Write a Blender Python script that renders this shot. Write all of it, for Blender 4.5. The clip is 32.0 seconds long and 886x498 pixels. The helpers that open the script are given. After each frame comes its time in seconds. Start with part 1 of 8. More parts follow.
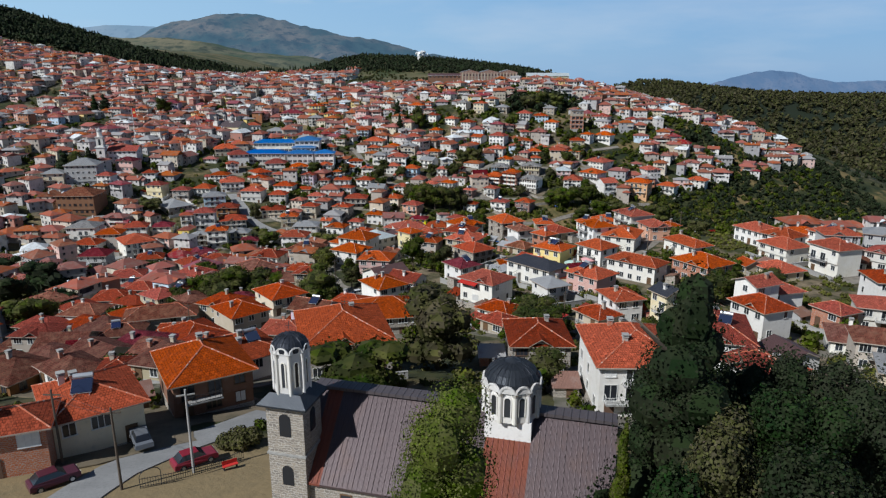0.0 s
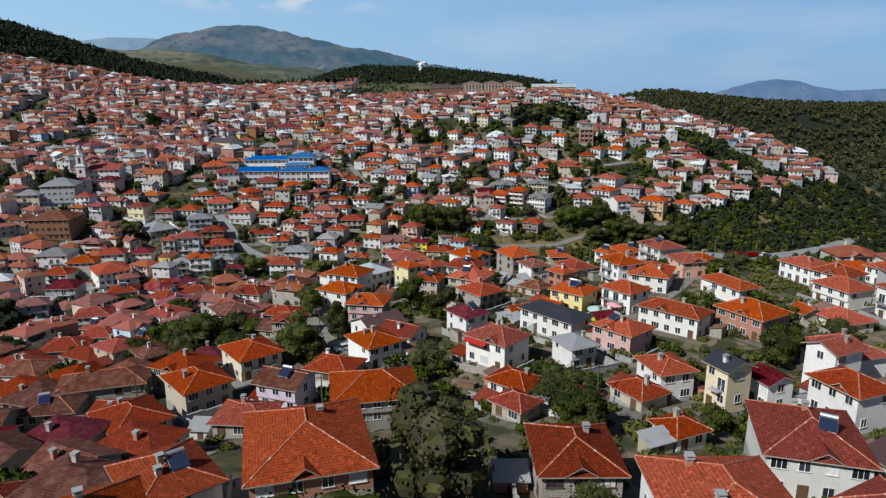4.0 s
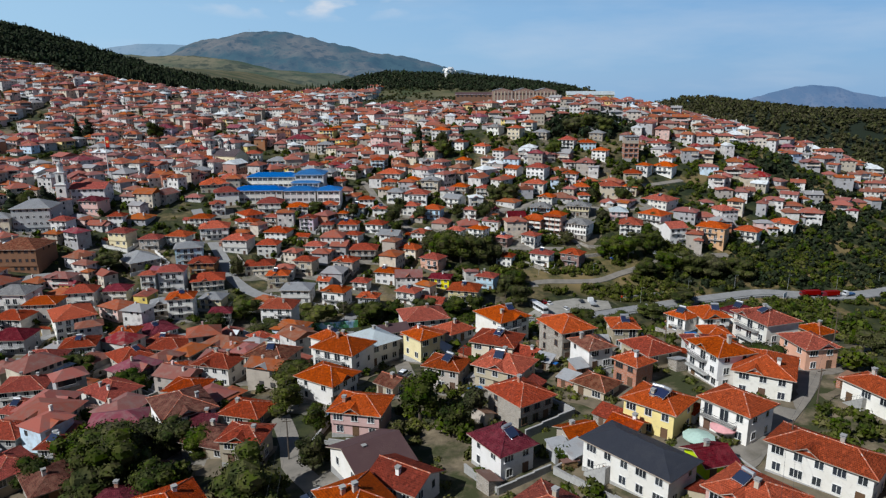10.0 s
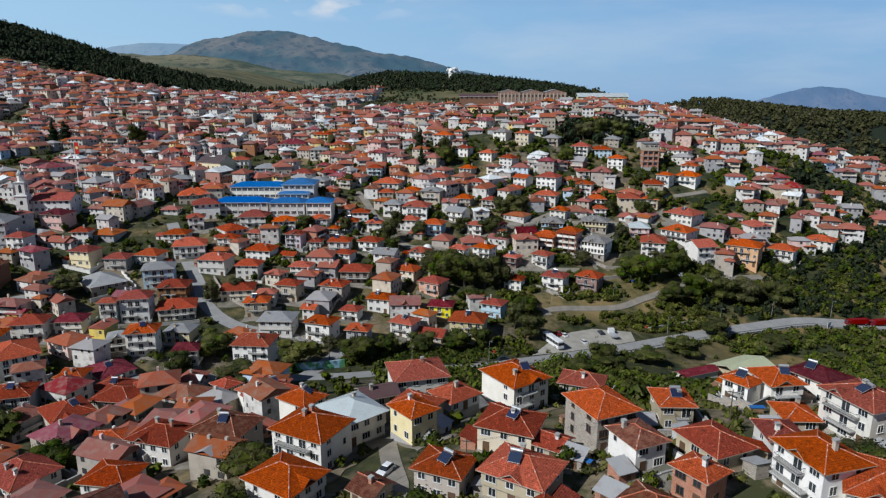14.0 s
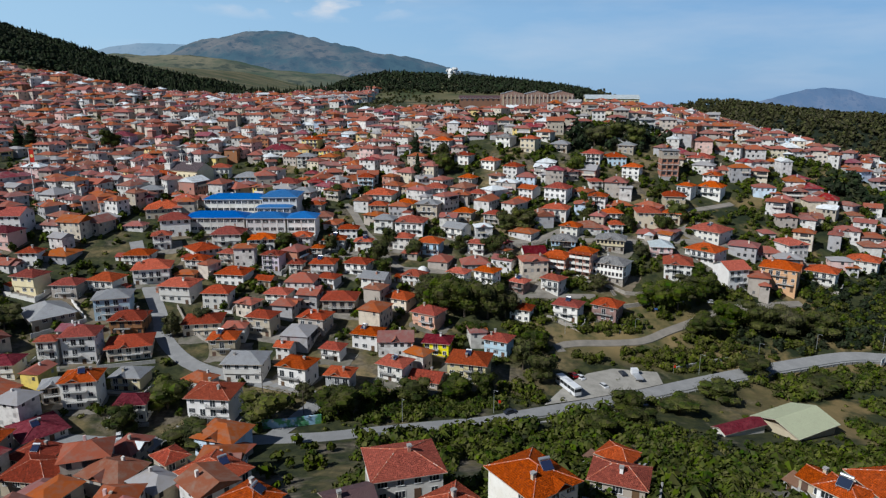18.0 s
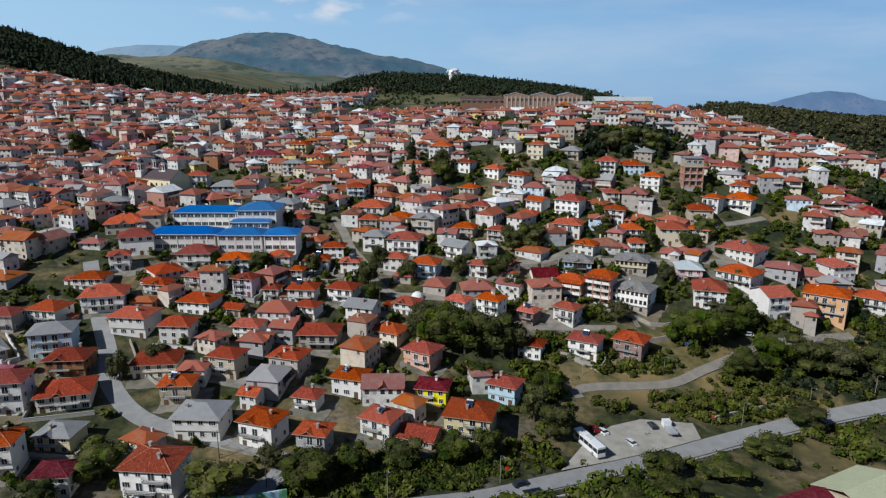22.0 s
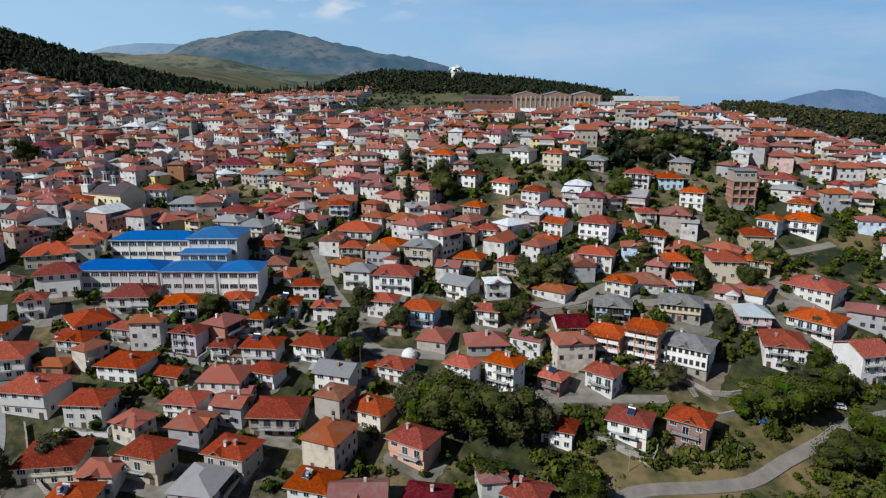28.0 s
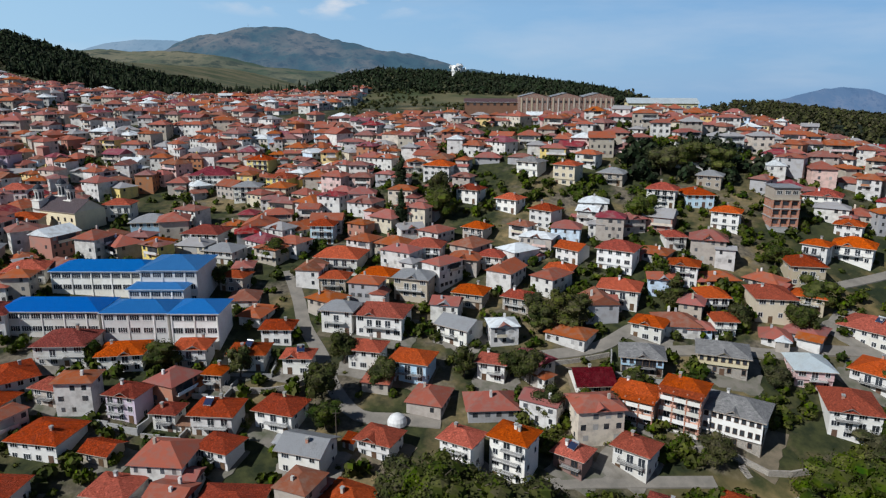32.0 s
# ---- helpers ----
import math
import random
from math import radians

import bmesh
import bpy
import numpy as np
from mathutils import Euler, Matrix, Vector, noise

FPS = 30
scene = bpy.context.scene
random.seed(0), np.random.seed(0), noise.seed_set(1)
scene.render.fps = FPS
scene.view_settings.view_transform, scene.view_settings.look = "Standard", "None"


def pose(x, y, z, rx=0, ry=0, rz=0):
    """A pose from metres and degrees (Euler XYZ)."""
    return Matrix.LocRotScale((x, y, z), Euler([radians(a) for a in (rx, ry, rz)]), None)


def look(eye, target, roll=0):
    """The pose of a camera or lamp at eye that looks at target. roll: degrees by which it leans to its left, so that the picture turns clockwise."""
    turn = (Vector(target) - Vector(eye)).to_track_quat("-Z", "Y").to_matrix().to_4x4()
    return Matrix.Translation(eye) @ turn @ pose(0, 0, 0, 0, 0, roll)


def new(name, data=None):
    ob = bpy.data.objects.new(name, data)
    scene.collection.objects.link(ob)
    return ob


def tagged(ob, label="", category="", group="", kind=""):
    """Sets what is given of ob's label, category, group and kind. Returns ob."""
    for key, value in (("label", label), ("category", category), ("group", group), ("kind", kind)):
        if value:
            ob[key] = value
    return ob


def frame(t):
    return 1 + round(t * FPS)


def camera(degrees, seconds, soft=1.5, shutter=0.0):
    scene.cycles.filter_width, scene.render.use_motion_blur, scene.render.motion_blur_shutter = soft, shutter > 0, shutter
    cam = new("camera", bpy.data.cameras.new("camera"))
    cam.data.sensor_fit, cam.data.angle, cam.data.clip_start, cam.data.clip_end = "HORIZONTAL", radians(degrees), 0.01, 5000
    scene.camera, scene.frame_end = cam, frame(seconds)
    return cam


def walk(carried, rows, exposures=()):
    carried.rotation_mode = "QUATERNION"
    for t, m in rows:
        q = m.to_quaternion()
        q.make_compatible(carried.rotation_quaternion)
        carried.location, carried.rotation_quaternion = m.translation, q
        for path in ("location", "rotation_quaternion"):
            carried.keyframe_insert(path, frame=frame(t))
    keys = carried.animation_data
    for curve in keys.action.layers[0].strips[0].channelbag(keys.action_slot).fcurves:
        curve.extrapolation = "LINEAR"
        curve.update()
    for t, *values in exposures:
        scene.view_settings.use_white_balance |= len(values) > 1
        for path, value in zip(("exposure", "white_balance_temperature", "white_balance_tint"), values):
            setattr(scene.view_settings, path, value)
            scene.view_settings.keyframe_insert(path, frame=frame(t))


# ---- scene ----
cam = camera(66.93, 32.0, 1.25)
PATH = [
    (0, pose(0.00, 0.00, 112.00, 74.756, -0.126, -3.509)),
    (1, pose(0.39, 6.07, 112.25, 74.849, -0.046, -3.470)),
    (2, pose(0.84, 13.33, 112.17, 75.174, -0.027, -3.428)),
    (3, pose(1.37, 21.04, 112.54, 75.406, 0.030, -3.391)),
    (3.5, pose(1.72, 24.99, 112.72, 75.502, 0.101, -3.362)),
    (5.5, pose(3.01, 42.07, 113.48, 75.731, 0.265, -3.070)),
    (6, pose(3.36, 46.65, 113.58, 75.759, 0.277, -2.912)),
    (7, pose(3.92, 55.94, 113.74, 75.817, 0.232, -2.679)),
    (8, pose(4.59, 65.34, 113.96, 75.912, 0.192, -2.187)),
    (9, pose(5.00, 74.57, 113.95, 75.992, 0.177, -1.666)),
    (10, pose(5.34, 83.78, 113.87, 76.052, 0.183, -1.082)),
    (10.5, pose(5.59, 88.20, 113.84, 76.091, 0.177, -0.881)),
    (11, pose(5.80, 92.58, 114.02, 76.071, 0.174, -0.808)),
    (12, pose(5.91, 101.71, 114.34, 76.050, 0.159, -0.807)),
    (13, pose(6.30, 111.32, 114.37, 76.077, 0.108, -0.781)),
    (14, pose(7.09, 121.09, 114.45, 76.070, 0.012, -0.709)),
    (14.5, pose(7.51, 125.89, 114.51, 76.082, -0.019, -0.691)),
    (16.5, pose(8.10, 145.26, 114.54, 76.111, -0.033, -0.684)),
    (17, pose(8.33, 150.08, 114.53, 76.101, -0.034, -0.689)),
    (18, pose(8.66, 159.77, 114.51, 76.134, -0.037, -0.697)),
    (19, pose(9.16, 169.04, 114.20, 76.205, -0.109, -0.683)),
    (20, pose(9.73, 178.60, 113.90, 76.267, -0.149, -0.635)),
    (21, pose(10.16, 188.04, 113.58, 76.295, -0.151, -0.600)),
    (22, pose(10.47, 197.43, 113.10, 76.345, -0.159, -0.567)),
    (23, pose(10.79, 206.49, 112.90, 76.364, -0.127, -0.521)),
    (24, pose(10.93, 216.35, 112.51, 76.328, -0.111, -0.473)),
    (25, pose(10.98, 226.05, 112.37, 76.317, -0.101, -0.464)),
    (25.5, pose(11.00, 231.05, 112.16, 76.342, -0.082, -0.475)),
    (27.5, pose(11.91, 249.78, 112.77, 76.285, -0.080, -0.349)),
    (28, pose(12.06, 254.32, 113.01, 76.225, -0.092, -0.333)),
    (29, pose(12.56, 263.47, 113.32, 76.212, -0.135, -0.295)),
    (30, pose(12.98, 272.61, 113.80, 76.145, -0.189, -0.295)),
    (31, pose(13.27, 281.98, 114.59, 76.022, -0.196, -0.279)),
    (32, pose(13.60, 291.20, 115.33, 75.986, -0.179, -0.239)),
]
walk(cam, PATH, [(0, -0.11, 5900, 8), (32, -0.11, 5900, 8)])

# ---- light ----
SUN = Vector((-0.69, -0.48, 0.72)).normalized()
world = bpy.data.worlds.new("sky")
scene.world = world
world.use_nodes = True
wn = world.node_tree.nodes
wl = world.node_tree.links
sky = wn.new("ShaderNodeTexSky")
sky.sky_type = "NISHITA"
sky.sun_disc = False
sky.sun_elevation = math.asin(SUN.z)
sky.sun_rotation = math.atan2(SUN.x, SUN.y)
sky.altitude = 1300
sky.air_density, sky.dust_density, sky.ozone_density = 1.0, 0.6, 2.2
background = wn["Background"]
background.inputs["Strength"].default_value = 0.075
# thin clouds high over the hills
coord = wn.new("ShaderNodeTexCoord")
stretch = wn.new("ShaderNodeMapping")
stretch.inputs["Scale"].default_value = (1.4, 1.4, 7.0)
stretch.inputs["Location"].default_value = (3.1, 0.4, 0.35)
puffs = wn.new("ShaderNodeTexNoise")
puffs.inputs["Scale"].default_value = 2.1
puffs.inputs["Detail"].default_value = 6
puffs.inputs["Roughness"].default_value = 0.55
thin = wn.new("ShaderNodeMapRange")
thin.inputs["From Min"].default_value, thin.inputs["From Max"].default_value = 0.52, 0.8
thin.inputs["To Max"].default_value = 0.34
veil = wn.new("ShaderNodeMix")
veil.data_type = "RGBA"
wl.new(coord.outputs["Generated"], stretch.inputs["Vector"])
wl.new(stretch.outputs["Vector"], puffs.inputs["Vector"])
wl.new(puffs.outputs["Fac"], thin.inputs["Value"])
# a bank of white puffs over the mountain
bank = wn.new("ShaderNodeMapping")
bank.inputs["Location"].default_value = (0.165 * 5.2, 0.0, -0.106 * 40)
bank.inputs["Scale"].default_value = (5.2, 0.0, 40.0)
spread_out = wn.new("ShaderNodeVectorMath")
spread_out.operation = "LENGTH"
near_bank = wn.new("ShaderNodeMapRange")
near_bank.inputs["From Min"].default_value, near_bank.inputs["From Max"].default_value = 1.0, 0.2
crisp = wn.new("ShaderNodeMapping")
crisp.inputs["Scale"].default_value = (16, 16, 42)
heap = wn.new("ShaderNodeTexNoise")
heap.inputs["Scale"].default_value, heap.inputs["Detail"].default_value = 1.0, 6
lumps = wn.new("ShaderNodeMapRange")
lumps.inputs["From Min"].default_value, lumps.inputs["From Max"].default_value = 0.42, 0.62
white = wn.new("ShaderNodeMath")
white.operation = "MULTIPLY"
most = wn.new("ShaderNodeMath")
most.operation = "MAXIMUM"
wl.new(coord.outputs["Generated"], bank.inputs["Vector"])
wl.new(bank.outputs["Vector"], spread_out.inputs[0])
wl.new(spread_out.outputs["Value"], near_bank.inputs["Value"])
wl.new(coord.outputs["Generated"], crisp.inputs["Vector"])
wl.new(crisp.outputs["Vector"], heap.inputs["Vector"])
wl.new(heap.outputs["Fac"], lumps.inputs["Value"])
wl.new(lumps.outputs["Result"], white.inputs[0])
wl.new(near_bank.outputs["Result"], white.inputs[1])
wl.new(white.outputs["Value"], most.inputs[0])
wl.new(thin.outputs["Result"], most.inputs[1])
wl.new(most.outputs["Value"], veil.inputs["Factor"])
air = wn.new("ShaderNodeMix")
air.data_type = "RGBA"
air.inputs["Factor"].default_value = 0.8
lift = wn.new("ShaderNodeSeparateXYZ")
wl.new(coord.outputs["Generated"], lift.inputs[0])
climb = wn.new("ShaderNodeMapRange")
climb.inputs["From Min"].default_value, climb.inputs["From Max"].default_value = 0.1, 0.36
wl.new(lift.outputs["Z"], climb.inputs["Value"])
depth = wn.new("ShaderNodeMix")
depth.data_type = "RGBA"
depth.inputs["B"].default_value = (0.24, 0.58, 1.5, 1)
# paler and greener towards the west, deeper blue towards the east
across = wn.new("ShaderNodeMapRange")
across.inputs["From Min"].default_value, across.inputs["From Max"].default_value = -0.55, 0.42
wl.new(lift.outputs["X"], across.inputs["Value"])
sweep = wn.new("ShaderNodeMix")
sweep.data_type = "RGBA"
sweep.inputs["A"].default_value, sweep.inputs["B"].default_value = (6.3, 9.3, 11.9, 1), (3.25, 5.9, 9.4, 1)
wl.new(across.outputs["Result"], sweep.inputs["Factor"])
wl.new(sweep.outputs["Result"], depth.inputs["A"])
wl.new(climb.outputs["Result"], depth.inputs["Factor"])
wl.new(depth.outputs["Result"], air.inputs["B"])
wl.new(sky.outputs["Color"], air.inputs["A"])
wl.new(air.outputs["Result"], veil.inputs["A"])
veil.inputs["B"].default_value = (9.6, 9.9, 10.4, 1)
wl.new(veil.outputs["Result"], background.inputs["Color"])

sun = new("sun", bpy.data.lights.new("sun", "SUN"))
sun.data.energy, sun.data.angle, sun.data.color = 5.0, radians(0.6), (1.0, 0.96, 0.90)
sun.matrix_world = look(SUN * 200, (0, 0, 0))


# ---- materials ----
class Mat:
    """A node material, built link by link."""

    def __init__(self, name, rough=0.85, metal=0.0):
        self.m = bpy.data.materials.new(name)
        self.m.use_nodes = True
        self.n, self.l = self.m.node_tree.nodes, self.m.node_tree.links
        self.b = self.n["Principled BSDF"]
        self.b.inputs["Roughness"].default_value, self.b.inputs["Metallic"].default_value = rough, metal
        self.b.inputs["Specular IOR Level"].default_value = 0.3

    def node(self, kind, **values):
        made = self.n.new("ShaderNode" + kind)
        for key, value in values.items():
            made.inputs[key.replace("_", " ")].default_value = value
        return made

    def where(self, kind="Object"):
        return self.n.new("ShaderNodeTexCoord").outputs[kind]

    def noise(self, scale, detail=4, coord=None, rough=0.6):
        made = self.node("TexNoise", Scale=scale, Detail=detail, Roughness=rough)
        self.l.new(coord or self.where(), made.inputs["Vector"])
        return made.outputs["Fac"]

    def spread(self, value, a, b, lo=0.0, hi=1.0):
        made = self.node("MapRange", From_Min=a, From_Max=b, To_Min=lo, To_Max=hi)
        self.l.new(value, made.inputs["Value"])
        return made.outputs["Result"]

    def mix(self, a, b, factor, blend="MIX"):
        made = self.n.new("ShaderNodeMix")
        made.data_type, made.blend_type = "RGBA", blend
        for slot, value in (("Factor", factor), ("A", a), ("B", b)):
            if isinstance(value, (int, float)):
                made.inputs[slot].default_value = value
            elif isinstance(value, tuple):
                made.inputs[slot].default_value = (*value, 1)
            else:
                self.l.new(value, made.inputs[slot])
        return made.outputs["Result"]

    def vary(self, colour, source, hue=0.02, sat=0.15, val=0.25):
        """Shifts a colour by a random number of the object or the piece."""
        made = self.n.new("ShaderNodeHueSaturation")
        self.l.new(self.spread(source, 0, 1, 0.5 - hue, 0.5 + hue), made.inputs["Hue"])
        self.l.new(self.spread(source, 0, 1, 1 - sat, 1 + sat), made.inputs["Saturation"])
        self.l.new(self.spread(self.again(source), 0, 1, 1 - val, 1 + val), made.inputs["Value"])
        if isinstance(colour, tuple):
            made.inputs["Color"].default_value = (*colour, 1)
        else:
            self.l.new(colour, made.inputs["Color"])
        return made.outputs["Color"]

    def again(self, source):
        made = self.n.new("ShaderNodeTexWhiteNoise")
        made.noise_dimensions = "1D"
        self.l.new(source, made.inputs["W"])
        return made.outputs["Value"]

    def own(self):
        return self.n.new("ShaderNodeObjectInfo").outputs["Random"]

    def island(self):
        return self.n.new("ShaderNodeNewGeometry").outputs["Random Per Island"]

    def bump(self, value, strength=0.4, distance=0.03):
        made = self.node("Bump", Strength=strength, Distance=distance)
        self.l.new(value, made.inputs["Height"])
        self.l.new(made.outputs["Normal"], self.b.inputs["Normal"])

    def done(self, colour):
        if isinstance(colour, tuple):
            self.b.inputs["Base Color"].default_value = (*colour, 1)
        else:
            self.l.new(colour, self.b.inputs["Base Color"])
        return self.m


def plaster(name, colour, source="own"):
    m = Mat(name, 0.9)
    blotch = m.spread(m.noise(0.35, 5), 0.3, 0.75)
    dirt = m.spread(m.noise(1.7, 6), 0.55, 0.85, 0, 0.45)
    grimy = tuple(c * f for c, f in zip(colour, (0.72, 0.68, 0.6)))
    c = m.mix(colour, grimy, m.spread(blotch, 0, 1, 0, 0.5))
    c = m.mix(c, (0.28, 0.25, 0.21), dirt)
    c = m.vary(c, m.own() if source == "own" else m.island(), 0.015, 0.3, 0.17)
    m.bump(m.noise(14, 3), 0.25, 0.02)
    return m.done(c)


def tiles(name, colour, old, source="own"):
    m = Mat(name, 0.9)
    m.b.inputs["Specular IOR Level"].default_value = 0.08
    uv = m.where("UV")
    pan = m.node("TexBrick", Scale=1.0, Mortar_Size=0.035, Brick_Width=0.30, Row_Height=0.36, Bias=0.0)
    pan.inputs["Color1"].default_value = (*colour, 1)
    pan.inputs["Color2"].default_value = (*(c * 0.72 for c in colour), 1)
    pan.inputs["Mortar"].default_value = (*(c * 0.3 for c in colour), 1)
    m.l.new(uv, pan.inputs["Vector"])
    worn = m.spread(m.noise(0.8, 7), 0.45, 0.68, 0, 0.8)
    c = m.mix(pan.outputs["Color"], old, worn)
    # single tiles that were replaced or have gone dark
    each = m.node("TexVoronoi", Scale=1.0, Randomness=0.0)
    grid = m.n.new("ShaderNodeMapping")
    grid.inputs["Scale"].default_value = (3.3, 2.8, 1)
    m.l.new(uv, grid.inputs["Vector"])
    m.l.new(grid.outputs["Vector"], each.inputs["Vector"])
    shade = m.n.new("ShaderNodeSeparateColor")
    m.l.new(each.outputs["Color"], shade.inputs["Color"])
    c = m.mix(c, tuple(v * 0.5 for v in old), m.spread(shade.outputs["Red"], 0.8, 0.95, 0, 0.7))
    c = m.mix(c, tuple(min(1, v * 1.25 + 0.01) for v in colour), m.spread(shade.outputs["Green"], 0.82, 0.97, 0, 0.6))
    lichen = m.spread(m.noise(3.2, 5), 0.6, 0.8, 0, 0.6)
    c = m.mix(c, (0.1, 0.08, 0.06), lichen)
    c = m.vary(c, m.own() if source == "own" else m.island(), 0.005, 0.1, 0.28)
    wave = m.node("TexWave", Scale=10.5, Distortion=0.0)
    m.l.new(uv, wave.inputs["Vector"])
    m.bump(wave.outputs["Fac"], 0.6, 0.06)
    return m.done(c)


def sheet(name, colour, old, ribs=1.6, rough=0.5, metal=0.3):
    m = Mat(name, rough, metal)
    uv = m.where("UV")
    wave = m.node("TexWave", Scale=ribs, Distortion=0.0)
    m.l.new(uv, wave.inputs["Vector"])
    rib = m.spread(wave.outputs["Fac"], 0.86, 1.0)
    c = m.mix(colour, old, m.spread(m.noise(0.5, 6), 0.5, 0.8, 0, 0.7))
    c = m.mix(c, tuple(v * 0.55 for v in colour), m.spread(rib, 0, 1, 0, 0.6))
    m.bump(rib, 0.8, 0.05)
    return m.done(m.vary(c, m.own(), 0.01, 0.1, 0.1))


def masonry(name, colour, other, mortar, width=0.5, height=0.25):
    m = Mat(name, 0.92)
    uv = m.where("UV")
    wob = m.n.new("ShaderNodeVectorMath")
    wob.operation = "MULTIPLY_ADD"
    small = m.node("TexNoise", Scale=2.5, Detail=2)
    m.l.new(uv, small.inputs["Vector"])
    m.l.new(small.outputs["Color"], wob.inputs[0])
    wob.inputs[1].default_value = (0.5, 0.4, 0.0)
    m.l.new(uv, wob.inputs[2])
    laid = m.node("TexBrick", Scale=1.0, Mortar_Size=0.025, Brick_Width=width, Row_Height=height)
    laid.inputs["Color1"].default_value = (*colour, 1)
    laid.inputs["Color2"].default_value = (*other, 1)
    laid.inputs["Mortar"].default_value = (*mortar, 1)
    m.l.new(wob.outputs["Vector"], laid.inputs["Vector"])
    c = m.mix(laid.outputs["Color"], tuple(v * 0.5 for v in colour), m.spread(m.noise(0.7, 6), 0.5, 0.8, 0, 0.6))
    m.bump(laid.outputs["Fac"], -0.6, 0.04)
    return m.done(c)


def plain(name, colour, rough=0.6, metal=0.0, spots=0.25, source="own"):
    m = Mat(name, rough, metal)
    c = m.mix(colour, tuple(v * 0.6 for v in colour), m.spread(m.noise(2.0, 5), 0.4, 0.8, 0, spots * 2))
    return m.done(m.vary(c, m.own() if source == "own" else m.island(), 0.01, 0.1, 0.12))


def leaves(name, dark, light):
    m = Mat(name, 0.75)
    m.b.inputs["Specular IOR Level"].default_value = 0.06
    tone = m.spread(m.noise(0.22, 3), 0.35, 0.65)
    c = m.mix(dark, light, tone)
    c = m.vary(c, m.island(), 0.03, 0.2, 0.4)
    return m.done(m.vary(c, m.own(), 0.025, 0.2, 0.2))


ROOF = {
    "o": tiles("orange_tiles", (0.52, 0.098, 0.034), (0.35, 0.074, 0.032)),
    "O": tiles("bright_tiles", (0.60, 0.092, 0.024), (0.44, 0.085, 0.03)),
    "r": tiles("red_tiles", (0.39, 0.064, 0.029), (0.22, 0.048, 0.028)),
    "b": tiles("old_tiles", (0.2, 0.066, 0.042), (0.28, 0.14, 0.09)),
    "R": sheet("red_sheet", (0.42, 0.03, 0.025), (0.3, 0.05, 0.04)),
    "m": tiles("maroon_tiles", (0.17, 0.016, 0.028), (0.2, 0.04, 0.05)),
    "g": masonry("stone_slates", (0.16, 0.155, 0.15), (0.26, 0.25, 0.24), (0.06, 0.06, 0.06), 0.7, 0.4),
    "z": sheet("grey_sheet", (0.34, 0.34, 0.34), (0.24, 0.22, 0.2), 1.2),
    "w": sheet("pale_sheet", (0.62, 0.68, 0.68), (0.5, 0.5, 0.47), 1.0),
    "k": sheet("slate_sheet", (0.035, 0.038, 0.048), (0.06, 0.06, 0.065), 2.0, 0.6, 0.1),
    "q": sheet("brown_sheet", (0.10, 0.055, 0.055), (0.14, 0.09, 0.08), 1.4, 0.6, 0.1),
    "u": sheet("pink_sheet", (0.42, 0.15, 0.16), (0.3, 0.14, 0.13), 1.2),
}
WALL = {
    "w": plaster("white_plaster", (0.75, 0.725, 0.68)),
    "c": plaster("cream_plaster", (0.72, 0.62, 0.42)),
    "e": plaster("beige_render", (0.44, 0.38, 0.3)),
    "g": plaster("grey_render", (0.42, 0.42, 0.42)),
    "y": plaster("yellow_plaster", (0.74, 0.62, 0.11)),
    "p": plaster("pink_plaster", (0.68, 0.42, 0.36)),
    "l": plaster("lilac_plaster", (0.58, 0.48, 0.56)),
    "B": plaster("blue_plaster", (0.42, 0.58, 0.70)),
    "o": plaster("orange_plaster", (0.66, 0.36, 0.10)),
    "v": plaster("lime_plaster", (0.62, 0.72, 0.03)),
    "n": plaster("brown_plaster", (0.24, 0.13, 0.09)),
    "s": masonry("rubble_stone", (0.34, 0.29, 0.23), (0.2, 0.175, 0.15), (0.46, 0.43, 0.38), 0.42, 0.22),
    "k": masonry("hollow_brick", (0.46, 0.16, 0.07), (0.36, 0.12, 0.06), (0.36, 0.3, 0.26), 0.33, 0.2),
}
STONE = WALL["s"]
CONCRETE = plain("concrete", (0.36, 0.35, 0.33), 0.9, spots=0.4)
FRAME = plain("white_frame", (0.7, 0.69, 0.66), 0.5)
TIMBER = plain("dark_timber", (0.13, 0.075, 0.045), 0.75)
GLASS = Mat("window_glass", 0.12)
GLASS.b.inputs["Specular IOR Level"].default_value = 0.6
GLASS = GLASS.done(GLASS.vary((0.030, 0.034, 0.040), GLASS.own(), 0.02, 0.3, 0.5))
BLINDS = plain("white_blind", (0.66, 0.65, 0.62), 0.6)
SOLAR = plain("solar_glass", (0.025, 0.035, 0.075), 0.2, 0.1, 0.1)
STEEL = plain("galvanised_steel", (0.55, 0.56, 0.57), 0.4, 0.6)
IRON = plain("dark_iron", (0.045, 0.045, 0.05), 0.6, 0.3)
BRICK = WALL["k"]
WOOD = Mat("bark", 0.95)
WOOD = WOOD.done(WOOD.mix((0.13, 0.1, 0.075), (0.07, 0.055, 0.04), WOOD.noise(6, 5)))
LEAF = leaves("leaf_green", (0.025, 0.033, 0.009), (0.078, 0.078, 0.021))
LEAF_PALE = leaves("leaf_olive", (0.038, 0.044, 0.011), (0.10, 0.095, 0.026))
LEAF_OLIVE = leaves("leaf_willow", (0.045, 0.052, 0.016), (0.1, 0.1, 0.034))
# dark green of the pines, also lent to near trees as painted shade
NEEDLE_AND_SHADE = leaves("needle_and_shade_green", (0.012, 0.02, 0.009), (0.026, 0.034, 0.014))


